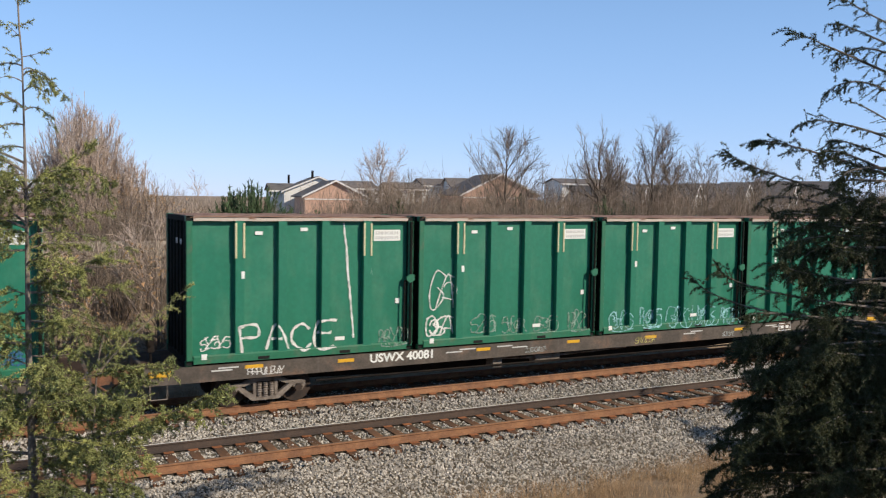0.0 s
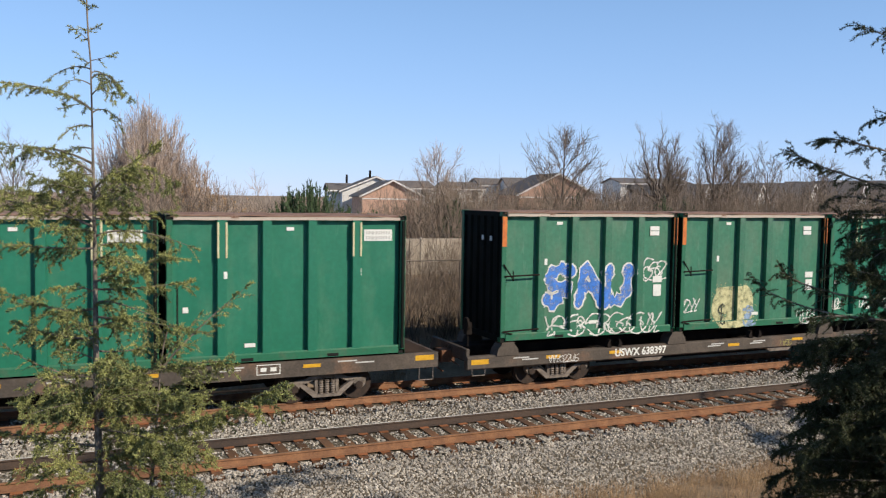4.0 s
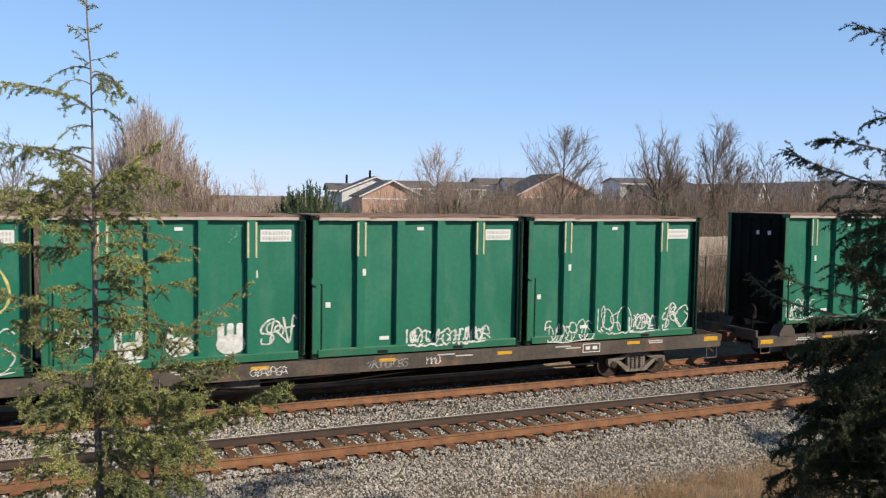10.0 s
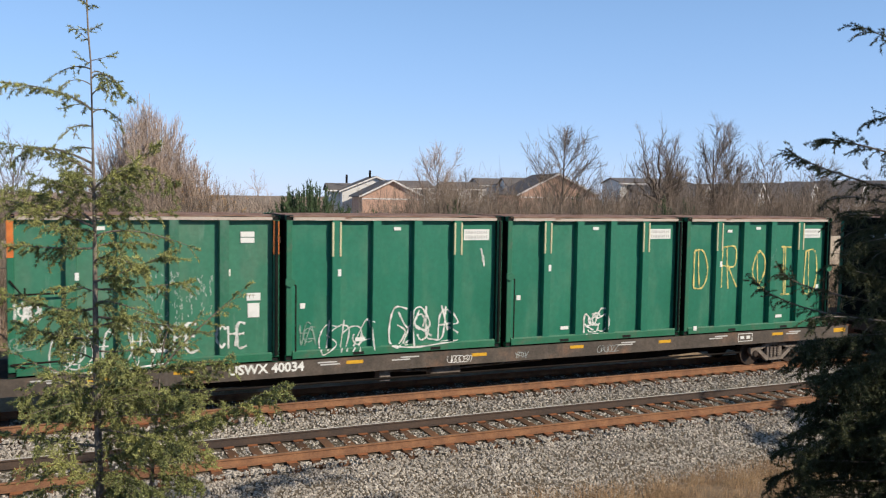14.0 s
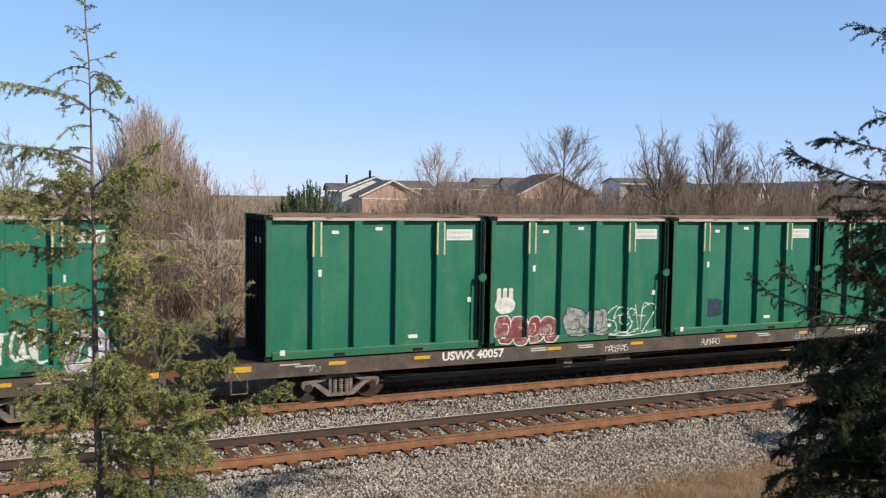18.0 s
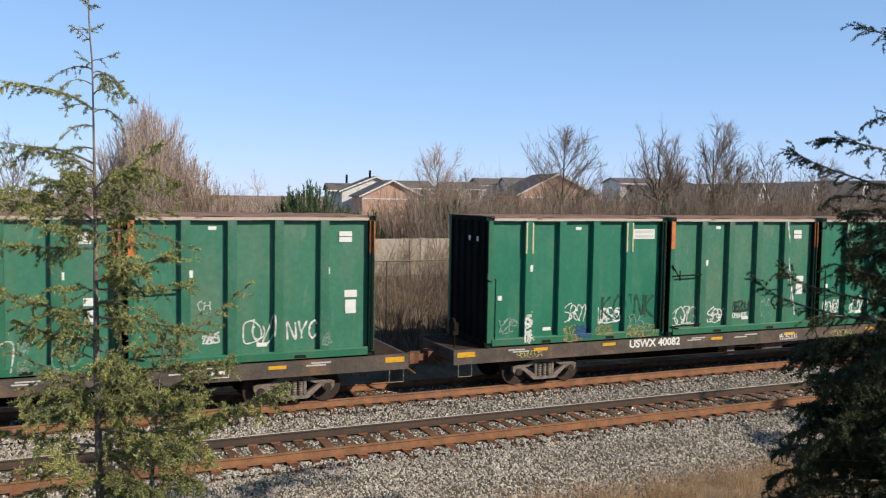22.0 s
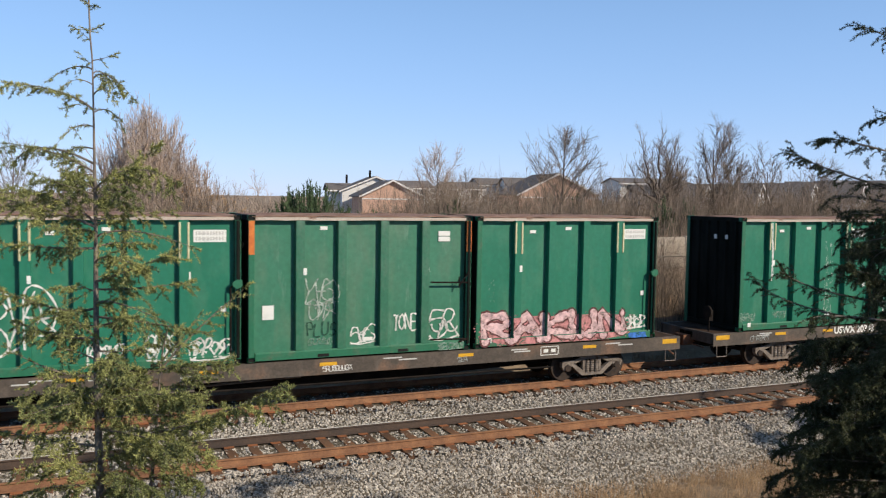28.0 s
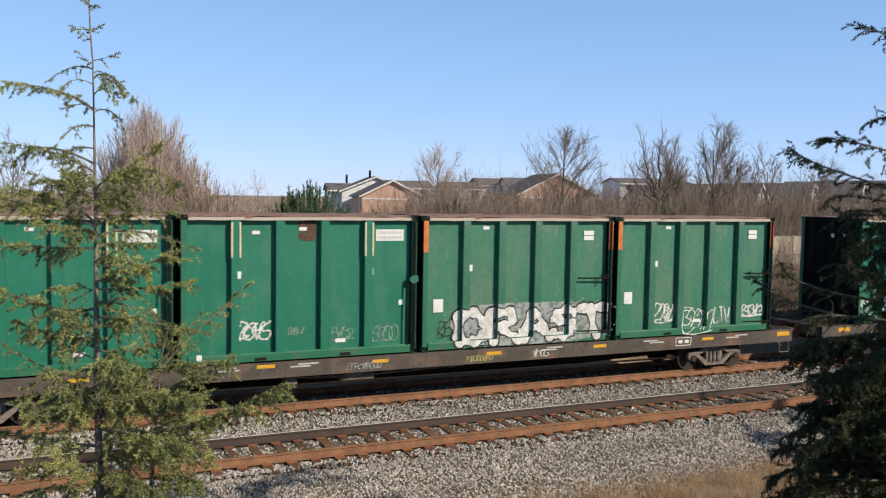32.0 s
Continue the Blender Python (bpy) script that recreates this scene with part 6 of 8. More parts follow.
    for i in range(15):
        z, far = 0.36 + 0.095 * i, rnd.uniform(-0.5, 0.5)
        reach = rnd.uniform(1.7, 2.35)
        limb(tree, (0, 0.05, z), (-0.55 * reach, far * 0.5, z + 0.14), (-reach, far, z + rnd.uniform(-0.15, 0.12)), 1.8)
    return tree


right_tree = right_conifer()


def conifer_sapling():
    tree = conifer((0.77, 8.66, 2.48), [(0.16, 0.1, 1.69), (0.11, 0.09, 1.5), (0.08, 0.08, 1.28), (0.05, 0.04, 0.68), (0.0, 0.0, 0.0)], 0.045, "slim leaning conifer sapling with yellow-green needles", NEEDLE, 7)
    limb(tree, (0.08, 0.08, 1.25), (0.42, 0.16, 1.64), (0.87, 0.23, 2.05), 0.9)
    limb(tree, (0.09, 0.09, 1.34), (0.29, 0.05, 1.57), (0.48, 0.01, 1.8), 0.8)
    limb(tree, (0.06, 0.06, 1.01), (0.31, 0.17, 1.14), (0.68, 0.28, 1.25), 1.4)
    limb(tree, (0.05, 0.06, 0.9), (-0.15, -0.03, 1.03), (-0.27, -0.12, 1.2), 1.4)
    limb(tree, (0.05, 0.04, 0.68), (0.37, -0.04, 0.81), (0.75, -0.15, 0.84), 1.5)
    limb(tree, (0.04, 0.04, 0.57), (-0.21, 0.19, 0.63), (-0.46, 0.34, 0.63), 1.4)
    limb(tree, (0.02, 0.02, 0.34), (0.25, 0.18, 0.41), (0.5, 0.32, 0.33), 1.4)
    limb(tree, (0.01, 0.02, 0.18), (0.29, -0.13, 0.28), (0.55, -0.28, 0.26), 1.4)
    limb(tree, (0.12, 0.1, 1.56), (0.06, 0.16, 1.63), (-0.03, 0.22, 1.76), 0.8)
    limb(tree, (0.07, 0.07, 1.12), (-0.14, 0.18, 1.2), (-0.25, 0.28, 1.36), 1.2)
    limb(tree, (0.03, 0.03, 0.46), (0.11, 0.28, 0.44), (0.29, 0.53, 0.46), 1.5)
    limb(tree, (0.05, 0.06, 0.81), (0.3, -0.18, 1.01), (0.58, -0.43, 1.13), 1.5)
    limb(tree, (0.01, 0.0, 0.07), (-0.18, 0.11, 0.14), (-0.36, 0.21, 0.15), 1.4)
    return tree


conifer_sapling()


def side_conifer(base, height, seed):
    tree = conifer(base, [(0.0, 0.0, height), (0.02, 0.0, height * 0.6), (0.0, 0.0, height * 0.3), (0.0, 0.0, 0.0)], 0.13, "dense dark green conifer beside the line", NEEDLE_SHADED, seed)
    rnd = random.Random(seed)
    for i in range(30):
        z = 0.3 + (height - 0.6) * i / 30
        a, r = i * 2.4, (height + 0.3 - z) * 0.38 * rnd.uniform(0.75, 1.1)
        limb(tree, (0, 0, z), (r * 0.5 * math.cos(a), r * 0.5 * math.sin(a), z + 0.12), (r * math.cos(a), r * math.sin(a), z - 0.05), 1.9)
    return tree["ob"]


tall_conifer = side_conifer((24.6, 8.0, 0.5), 8.5, 9)
low_conifer = side_conifer((23.2, 5.6, 1.6), 6.2, 10)
copy_thing(low_conifer, pose(22.6, 7.0, 0.9, 0, 0, 70))
# one more, unseen on the crest, added to shade the dark conifer
copy_thing(tall_conifer, pose(11.6, 1.9, 3.4, 0, 0, 200))

# ---- spray paint on the containers ----
def spray_paint(name, colour, rough=0.6, thin=0.22):
    """Sprayed paint, thin and worn through in places."""
    m = surface("spray_" + name, colour, tuple(c * 0.72 for c in colour), 2.2, share=0.42, hard=0.3, rough=rough, fine=0.12, fine_scale=16)
    t = m.node_tree
    z = t.nodes.new("ShaderNodeTexNoise")
    z.inputs["Scale"].default_value, z.inputs["Detail"].default_value, z.inputs["Roughness"].default_value = 5.0, 7, 0.7
    c = t.nodes.new("ShaderNodeTexCoord")
    r = t.nodes.new("ShaderNodeMapRange")
    r.inputs["From Min"].default_value, r.inputs["From Max"].default_value = 0.34, 0.56
    r.inputs["To Min"].default_value, r.inputs["To Max"].default_value = thin, 0.97
    t.links.new(c.outputs["Object"], z.inputs["Vector"])
    t.links.new(z.outputs["Fac"], r.inputs["Value"])
    t.links.new(r.outputs[0], t.nodes["Principled BSDF"].inputs["Alpha"])
    return m


W = spray_paint("white", (0.76, 0.77, 0.75), thin=0.62)
DIM = spray_paint("faded_white", (0.24, 0.36, 0.30))
DIMC = spray_paint("faded_cyan", (0.25, 0.42, 0.42))
PALE = spray_paint("pale", (0.42, 0.50, 0.45))
CY = spray_paint("cyan", (0.30, 0.58, 0.62))
CYB = spray_paint("sky_blue", (0.16, 0.42, 0.62))
LBL = spray_paint("light_blue", (0.26, 0.38, 0.58))
LBW = spray_paint("blue_white", (0.52, 0.62, 0.70))
BL = spray_paint("deep_blue", (0.05, 0.14, 0.30))
BLU = spray_paint("blue", (0.06, 0.22, 0.72))
DKBL = spray_paint("navy", (0.03, 0.08, 0.25))
DKB = spray_paint("dark_violet", (0.03, 0.05, 0.10))
DKG = spray_paint("dark_green", (0.012, 0.075, 0.05))
DK = spray_paint("black", (0.02, 0.03, 0.03))
RED = spray_paint("dull_red", (0.26, 0.05, 0.05))
PRED = spray_paint("coral", (0.55, 0.14, 0.10))
PINK = spray_paint("pink", (0.62, 0.27, 0.28))
LI = spray_paint("pale_pink", (0.74, 0.69, 0.74))
LIP = spray_paint("rose_white", (0.74, 0.52, 0.54))
LIL = spray_paint("lilac", (0.52, 0.46, 0.62))
PUR = spray_paint("purple", (0.035, 0.035, 0.07))
GRP = spray_paint("grey_violet", (0.085, 0.10, 0.12))
MAR = spray_paint("maroon", (0.13, 0.045, 0.05))
GR = spray_paint("grey", (0.36, 0.40, 0.40))
YL = spray_paint("yellow", (0.78, 0.66, 0.22))
YW = spray_paint("dull_yellow", (0.50, 0.46, 0.16))
YE = spray_paint("cream", (0.62, 0.60, 0.34))
TAN = spray_paint("ochre", (0.36, 0.28, 0.10))
OR = spray_paint("orange", (0.72, 0.20, 0.06))
ORP = spray_paint("amber", (0.58, 0.34, 0.10))
RUSTY = spray_paint("rust_patch", (0.13, 0.05, 0.03))
PKD = ("rose_on_maroon", MAR, LIP)
BW, KW = ("black_on_white", W, DK), ("dark_on_white", W, PUR)
spray_count, coats = [0], {}


def ribbon_into(bm, pts, width):
    """A flat band of paint along a smooth line through pts in the xz plane."""
    line = []
    k = len(pts)
    for i in range(k - 1):
        p0, p1, p2, p3 = pts[max(i - 1, 0)], pts[i], pts[i + 1], pts[min(i + 2, k - 1)]
        for j in range(5):
            t = j / 5
            line.append(tuple(0.5 * (2 * b + (c - a) * t + (2 * a - 5 * b + 4 * c - d) * t * t + (3 * b - a - 3 * c + d) * t ** 3)
                              for a, b, c, d in zip(p0, p1, p2, p3)))
    line.append(pts[-1])
    last = None
    n = len(line)
    for i, (x, z) in enumerate(line):
        ax, az = line[max(i - 1, 0)]
        bx, bz = line[min(i + 1, n - 1)]
        l = math.hypot(bx - ax, bz - az) or 1
        w = width / 2 * (0.8 + 0.3 * math.sin(i * 1.7))
        ox, oz = -(bz - az) / l * w, (bx - ax) / l * w
        pair = (bm.verts.new((x - ox, 0, z - oz)), bm.verts.new((x + ox, 0, z + oz)))
        if last:
            bm.faces.new((last[0], pair[0], pair[1], last[1]))
        last = pair


STROKES = {"A": "00 49 90;24 64", "B": "00 09;09 68 65 05;05 85 81 00", "C": "87 59 17 03 40 82", "D": "00 09;09 69 94 60 00", "E": "89 09 00 80;05 65",
           "F": "00 09 89;05 65", "G": "87 59 17 03 40 82 84 54", "H": "00 09;90 99;05 95", "I": "10 80;50 49;19 89", "J": "29 99;69 62 30 02",
           "K": "00 09;89 04 90", "L": "09 00 80", "M": "00 09 44 89 80", "N": "00 09 80 89", "O": "49 17 03 40 83 87 49 39", "P": "00 09;09 79 75 05",
           "R": "00 09;09 79 75 05;35 90", "S": "88 59 17 25 74 62 30 01", "T": "09 99;49 40", "U": "09 02 40 82 89", "V": "09 40 89",
           "W": "09 20 46 70 99", "Z": "09 89 00 90", "Y": "09 44 89;44 40", "$": "88 59 17 25 74 62 30 01;49 40", "!": "49 43;41 40", "i": "36 30;38 39", "n": "00 06;03 46 65 60"}


# abstract hand-style marks: loops, hooks and bowls
TAG_MARKS = ("08 04 11 50 83 89 66 40", "89 58 16 24 64 82 60 10 02", "00 29 58 45 04;45 90", "09 02 30 71 88;79 92", "28 06 02 40 82 86 59 28", "00 08 49 75 44 05;44 92",
             "07 39 78 66 22 00 40 91", "86 58 16 03 40 83 55", "05 28 56 20;46 78 95 60", "09 00;05 47 86 80", "19 40 69 98;25 75", "79 39 05 36 76 92 50 11",
             "00 49 90;23 73;49 88", "98 49 05 01 50 93 55", "09 44 89;44 20 51")


def letters_into(bm, text, x, z, w, h, width, rnd):
    """Hand-sprayed letters as strokes."""
    cell = w / len(text)
    for i, ch in enumerate(text):
        lean, up = rnd.uniform(-0.12, 0.12), rnd.uniform(-0.05, 0.05) * h
        for stroke in STROKES.get(ch, "").split(";"):
            pts = []
            for q in stroke.split():
                u, v = int(q[0]) / 9, int(q[1]) / 9
                pts.append((x + cell * (i + 0.06 + 0.86 * u) + lean * cell * (v - 0.5) + rnd.gauss(0, 0.012), z + up + h * v + rnd.gauss(0, 0.01)))
            if len(pts) > 1:
                ribbon_into(bm, pts, width)


def disc_into(bm, x, z, r):
    mid = bm.verts.new((x, 0, z))
    rim = [bm.verts.new((x + r * math.cos(i * math.tau / 10), 0, z + r * math.sin(i * math.tau / 10))) for i in range(10)]
    for i in range(10):
        bm.faces.new((mid, rim[i], rim[(i + 1) % 10]))


def bubble_into(bm, text, x, z, w, h, width, grow, seed):
    """Fat rounded letters; grow widens the same letters for an outline."""
    rnd = random.Random(seed)
    cell, pad = w / len(text), width / 2
    for i, ch in enumerate(text):
        lean, up, tall = rnd.uniform(-0.1, 0.1), rnd.uniform(0.0, 0.10) * h, rnd.uniform(0.86, 1.0)
        for stroke in STROKES.get(ch, "").split(";"):
            pts = []
            for q in stroke.split():
                u, v = int(q[0]) / 9, int(q[1]) / 9 * tall
                pts.append((x + cell * i + pad * 0.75 + (cell - pad * 1.3) * u + lean * h * (v - 0.5) + rnd.gauss(0, 0.02 * h),
                            z + pad + up * 0.5 + (h - 2 * pad - up * 0.5) * v + rnd.gauss(0, 0.015 * h)))
            if len(pts) > 1:
                ribbon_into(bm, pts, width + 2 * grow)
                for p in (pts[0], pts[-1]):
                    disc_into(bm, *p, (width / 2 + grow) * 0.95)


def drape(bm, lift):
    """Cuts paint at the ribs and rails and lays each piece on the surface behind it."""
    cuts = []
    for r in RIBS:
        cuts += [((r * LC - RIB_W / 2 + 0.01, 0, 0), (1, 0, 0)), ((r * LC + RIB_W / 2 - 0.01, 0, 0), (1, 0, 0))]
    cuts += [((0.152, 0, 0), (1, 0, 0)), ((LC - 0.152, 0, 0), (1, 0, 0)), ((0, 0, 0.235), (0, 0, 1))]
    xs = [v.co.x for v in bm.verts]
    zs = [v.co.z for v in bm.verts]
    lo, hi, low = min(xs), max(xs), min(zs)
    for co, no in cuts:
        if (no[0] and lo < co[0] < hi) or (no[2] and low < co[2]):
            r = bmesh.ops.bisect_plane(bm, geom=bm.verts[:] + bm.edges[:] + bm.faces[:], plane_co=co, plane_no=no, dist=1e-5)
            bmesh.ops.split_edges(bm, edges=[e for e in r["geom_cut"] if isinstance(e, bmesh.types.BMEdge)])
    for f in bm.faces:
        c = f.calc_center_median()
        rib = any(abs(c.x - r * LC) < RIB_W / 2 - 0.01 for r in RIBS)
        if c.z < 0.235:
            y = -0.004
        elif c.x < 0.152 or c.x > LC - 0.152:
            y = -0.004
        elif rib:
            y = 0.008
        else:
            y = DEEP - 0.017
        for v in f.verts:
            v.co.y = y - lift


def spray(car, place, kind, x, z, w, h, colour, text=""):
    """Paint on one container: S thin tags, P rounded blobs, S2 and S3 bolder ones, F pronged blobs, T letters, D double-stroke letters, B outlined letters, R a patch, L a run, X scuffs."""
    spray_count[0] += 1
    coats[(car, place)] = coats.get((car, place), 0) + 1
    rnd = random.Random(spray_count[0])
    parent = containers[(car, place)]
    name = {"R": "paint_patch", "L": "paint_run", "X": "paint_scuff"}.get(kind, "graffiti")

    def lay(bm, material, lift=0.0):
        drape(bm, lift + 0.0004 * coats[(car, place)])
        me = bpy.data.meshes.new(name)
        bm.to_mesh(me)
        bm.free()
        me.materials.append(material)
        part(name, me, None, parent)
    if kind[0] == "S":
        bm = bmesh.new()
        width = {"S": 0.105, "S2": 0.145, "S3": 0.22}[kind] * h
        width = min(max(width, 0.020), {"S": 0.040, "S2": 0.055, "S3": 0.10}[kind])
        rows = max(1, round(h / max(0.35, 1.3 * w)))
        for row in range(rows):
            zb, hh = z + h * row / rows, h / rows
            n = max(2, min(11, round(w / (0.40 * hh))))
            cell, lean = w / n, rnd.uniform(-0.05, 0.22)
            for i in range(n):
                tall, sink = rnd.uniform(0.72, 1.0), rnd.uniform(0.0, 0.12)
                for stroke in rnd.choice(TAG_MARKS).split(";"):
                    pts = []
                    for q in stroke.split():
                        u, v = int(q[0]) / 9, int(q[1]) / 9 * tall + sink
                        pts.append((min(max(x + cell * (i - 0.35 + 1.6 * u) + lean * hh * (v - 0.5) * 0.6 + rnd.gauss(0, 0.02 * hh), x), x + w),
                                    zb + hh * min(max(v + rnd.gauss(0, 0.025), 0), 1)))
                    ribbon_into(bm, pts, width)
            # a loop or a slash over it
            for _ in range(1 + (kind != "S")):
                cx, cz, r, a = x + w * rnd.uniform(0.12, 0.88), zb + hh * rnd.uniform(0.35, 0.65), min(hh * rnd.uniform(0.16, 0.3), 0.45 * w), rnd.uniform(0, 6)
                turn = rnd.uniform(2.6, 5.6)
                ribbon_into(bm, [(cx + r * 0.8 * math.cos(a + turn * i / 6), cz + r * math.sin(a + turn * i / 6)) for i in range(7)], width)
        if rnd.random() < 0.45:
            ribbon_into(bm, [(x, z + 0.04 * h), (x + w * 0.4, z - 0.02 * h), (x + w, z + 0.1 * h)], width)
        lay(bm, colour)
    elif kind == "P":
        n = int(text)
        for i in range(n):
            bx, bw = x + w * i / n, w / n
            bz, bh = z + h * rnd.uniform(0.0, 0.08), h * rnd.uniform(0.82, 0.95)
            line = {RED: W, PINK: W, DK: LI, PALE: DK, LBW: LIP}.get(colour, PUR)
            for material, grow, lift in (((PINK, 0.17, 0.0005),) if colour is DK else ()) + ((line, 0.035, 0.0015), (colour, 0.0, 0.004)):
                bm = bmesh.new()
                rim = []
                for j in range(28):
                    a = j * math.tau / 28
                    c, s = math.cos(a), math.sin(a)
                    q = 1 + 0.22 * noise.noise((c * 1.3 + 7 * i, s * 1.3, spray_count[0]))
                    rim.append(bm.verts.new((bx + bw * 0.5 + (bw * 0.50 * q + grow) * math.copysign(abs(c) ** 0.7, c), 0,
                                             bz + bh * 0.5 + (bh * 0.5 * q + grow) * math.copysign(abs(s) ** 0.7, s))))
                mid = bm.verts.new((bx + bw / 2, 0, bz + bh / 2))
                for j in range(28):
                    bm.faces.new((rim[j], rim[(j + 1) % 28], mid))
                lay(bm, material, lift)
            bm = bmesh.new()
            u, v, r = bx + bw * rnd.uniform(0.4, 0.7), bz + bh * rnd.uniform(0.45, 0.65), 0.12 * bh
            ribbon_into(bm, [(u - r, v + r), (u + r * 0.6, v + r * 0.8), (u + r, v - r), (u + r * 0.4, v - 2.4 * r)], 0.03)
            if rnd.random() < 0.6:
                ribbon_into(bm, [(bx + 0.1 * bw, bz + bh * 0.28), (bx + bw * 0.5, bz + bh * 0.2), (bx + bw * 0.9, bz + bh * 0.3)], 0.03)
            lay(bm, line, 0.006)
    elif kind == "L":
        bm = bmesh.new()
        n = 9
        ribbon_into(bm, [(x + w * (1 - (j / n)) + rnd.uniform(-0.015, 0.015), z + h * j / n) for j in range(n + 1)], 0.055)
        for _ in range(3):
            a = rnd.uniform(0.3, 0.8)
            ribbon_into(bm, [(x + w * (1 - a) + rnd.uniform(0.0, 0.06), z + h * a), (x + w * (1 - a) + 0.05, z + h * (a - 0.15)), (x + w * (1 - a) + 0.05, z + h * (a - 0.28))], 0.025)
        lay(bm, colour)
    elif kind == "X":
        bm = bmesh.new()
        for _ in range(max(8, int(w * h * 70))):
            px, pz = x + rnd.random() * w, z + rnd.random() * h
            l = rnd.uniform(0.04, 0.16) * min(1.0, h)
            a = rnd.gauss(0, 0.25)
            ribbon_into(bm, [(px, pz), (px + l * a * 0.5, max(z, pz - l * 0.5)), (px + l * a, max(z, pz - l))], rnd.uniform(0.005, 0.016))
        lay(bm, colour)
    elif kind == "F":
        # a drip-shaped blob with upright prongs
        bm = bmesh.new()
        for i in range(5):
            disc_into(bm, x + w * (0.3 + 0.1 * i), z + h * 0.36 - 0.05 * h * (i % 2), 0.30 * h * (0.86 + 0.07 * (i % 3)))
        prongs = int(text)
        for i in range(prongs):
            u, k = x + w * (0.16 + 0.66 * i / max(1, prongs - 1)), 0.11 * w
            bm.faces.new([bm.verts.new((u + p * k, 0, z + h * q)) for p, q in ((-1, 0.3), (1, 0.3), (1.1, 0.93), (0.6, 0.98), (-0.7, 0.96), (-1.05, 0.9))])
        lay(bm, colour)
    elif kind == "R":
        bm = bmesh.new()
        n = 30
        rim = []
        for j in range(n):
            a = j * math.tau / n
            c, s = math.cos(a), math.sin(a)
            k = 1 + 0.10 * noise.noise((c * 1.6 + spray_count[0], s * 1.6, 0))
            p = 0.35 if colour in (RUSTY, DKG, PUR, MAR) else 0.62
            rim.append(bm.verts.new((x + w * (0.5 + 0.5 * k * math.copysign(abs(c) ** p, c)), 0, z + h * (0.5 + 0.5 * k * math.copysign(abs(s) ** p, s)))))
        mid = bm.verts.new((x + w / 2, 0, z + h / 2))
        for j in range(n):
            bm.faces.new((rim[j], rim[(j + 1) % n], mid))
        # flecks of overspray round the rim
        for _ in range(int(26 + 16 * w)):
            a = rnd.uniform(0, math.tau)
            k = rnd.uniform(0.98, 1.16)
            disc_into(bm, x + w / 2 + k * 0.5 * w * math.copysign(abs(math.cos(a)) ** p, math.cos(a)),
                      max(z + 0.01, z + h / 2 + k * 0.5 * h * math.copysign(abs(math.sin(a)) ** p, math.sin(a))), rnd.uniform(0.008, 0.026))
        lay(bm, colour)
    elif kind in "TD":
        bm = bmesh.new()
        if kind == "T":
            letters_into(bm, text, x, z, w, h, min(0.105, max(0.028, 0.12 * h)), rnd)
        else:
            letters_into(bm, text, x, z, w, h, 0.062, rnd)
            ribbon_into(bm, [(x + 0.30 * w, z + h * 1.02), (x + 0.33 * w, z + h * 0.5), (x + 0.42 * w, z - 0.02 * h)], 0.05)
        lay(bm, colour)
    else:
        fill, edge = (colour[2], colour[1]) if isinstance(colour, tuple) else (colour, DK if colour in (W, LI, PALE, GR) else W)
        width = min(0.27 * h, 0.36 * w / len(text))
        for material, grow, lift in ((edge, min(0.06, 0.06 * h + 0.012), 0.002), (fill, 0.0, 0.005)):
            bm = bmesh.new()
            bubble_into(bm, text, x, z, w, h, width, grow, spray_count[0])
            lay(bm, material, lift)


def sill_tags():
    """Thin white tags on the wagons' side sills."""
    for k, car in wagons.items():
        rnd = random.Random(900 + k)
        low = k + 1 in LOW_CARS
        for x in (rnd.uniform(0.3, 1.6), rnd.uniform(9.5, 11.0), rnd.uniform(12.5, 14.5), rnd.uniform(15.5, 19.0)):
            bm = bmesh.new()
            z0, hh = (0.68 if low else 0.88), rnd.uniform(0.13, 0.21)
            for i in range(rnd.randint(3, 9)):
                for stroke in rnd.choice(TAG_MARKS).split(";"):
                    ribbon_into(bm, [(x + hh * (0.62 * i + int(q[0]) / 11), z0 + hh * int(q[1]) / 9 + rnd.gauss(0, 0.004)) for q in stroke.split()], 0.024)
            for v in bm.verts:
                v.co.y = (0.0 if low else 0.02) - 0.006
            me = bpy.data.meshes.new("graffiti")
            bm.to_mesh(me)
            bm.free()
            me.materials.append(rnd.choice((W, GR, GR, YW)))
            part("graffiti", me, None, car)


sill_tags()

spray(0, 0, "T", 1.30, 0.22, 2.71, 0.66, W, "PACE")
spray(0, 0, "S", 0.38, 0.33, 0.72, 0.34, W)
spray(0, 0, "L", 4.12, 0.41, 0.30, 3.09, W)
spray(0, 0, "S", 5.17, 0.14, 0.79, 0.53, DIM)
spray(0, 1, "S", 0.43, 0.94, 0.75, 1.21, W)
spray(0, 1, "S2", 0.32, 0.27, 0.85, 0.61, W)
spray(0, 1, "S", 1.77, 0.32, 0.74, 0.58, DIM)
spray(0, 1, "S", 2.82, 0.25, 0.76, 0.47, DIM)
spray(0, 1, "S", 3.95, 0.22, 0.76, 0.55, DIM)
spray(0, 1, "S", 5.19, 0.18, 0.66, 0.63, DIM)
spray(0, 2, "S", 0.50, 0.08, 0.86, 0.65, CY)
spray(0, 2, "S2", 1.75, 0.12, 0.78, 0.64, CY)
spray(0, 2, "S", 2.85, 0.03, 1.00, 0.74, CY)
spray(0, 2, "S", 3.98, 0.03, 1.04, 0.72, CY)
spray(0, 2, "S2", 5.26, 0.03, 0.79, 0.67, CY)
spray(1, 2, "S2", 0.36, 0.41, 0.82, 0.49, W)
spray(1, 2, "S", 1.67, 0.42, 0.55, 0.44, W)
spray(1, 2, "S", 2.69, 0.36, 0.70, 0.51, W)
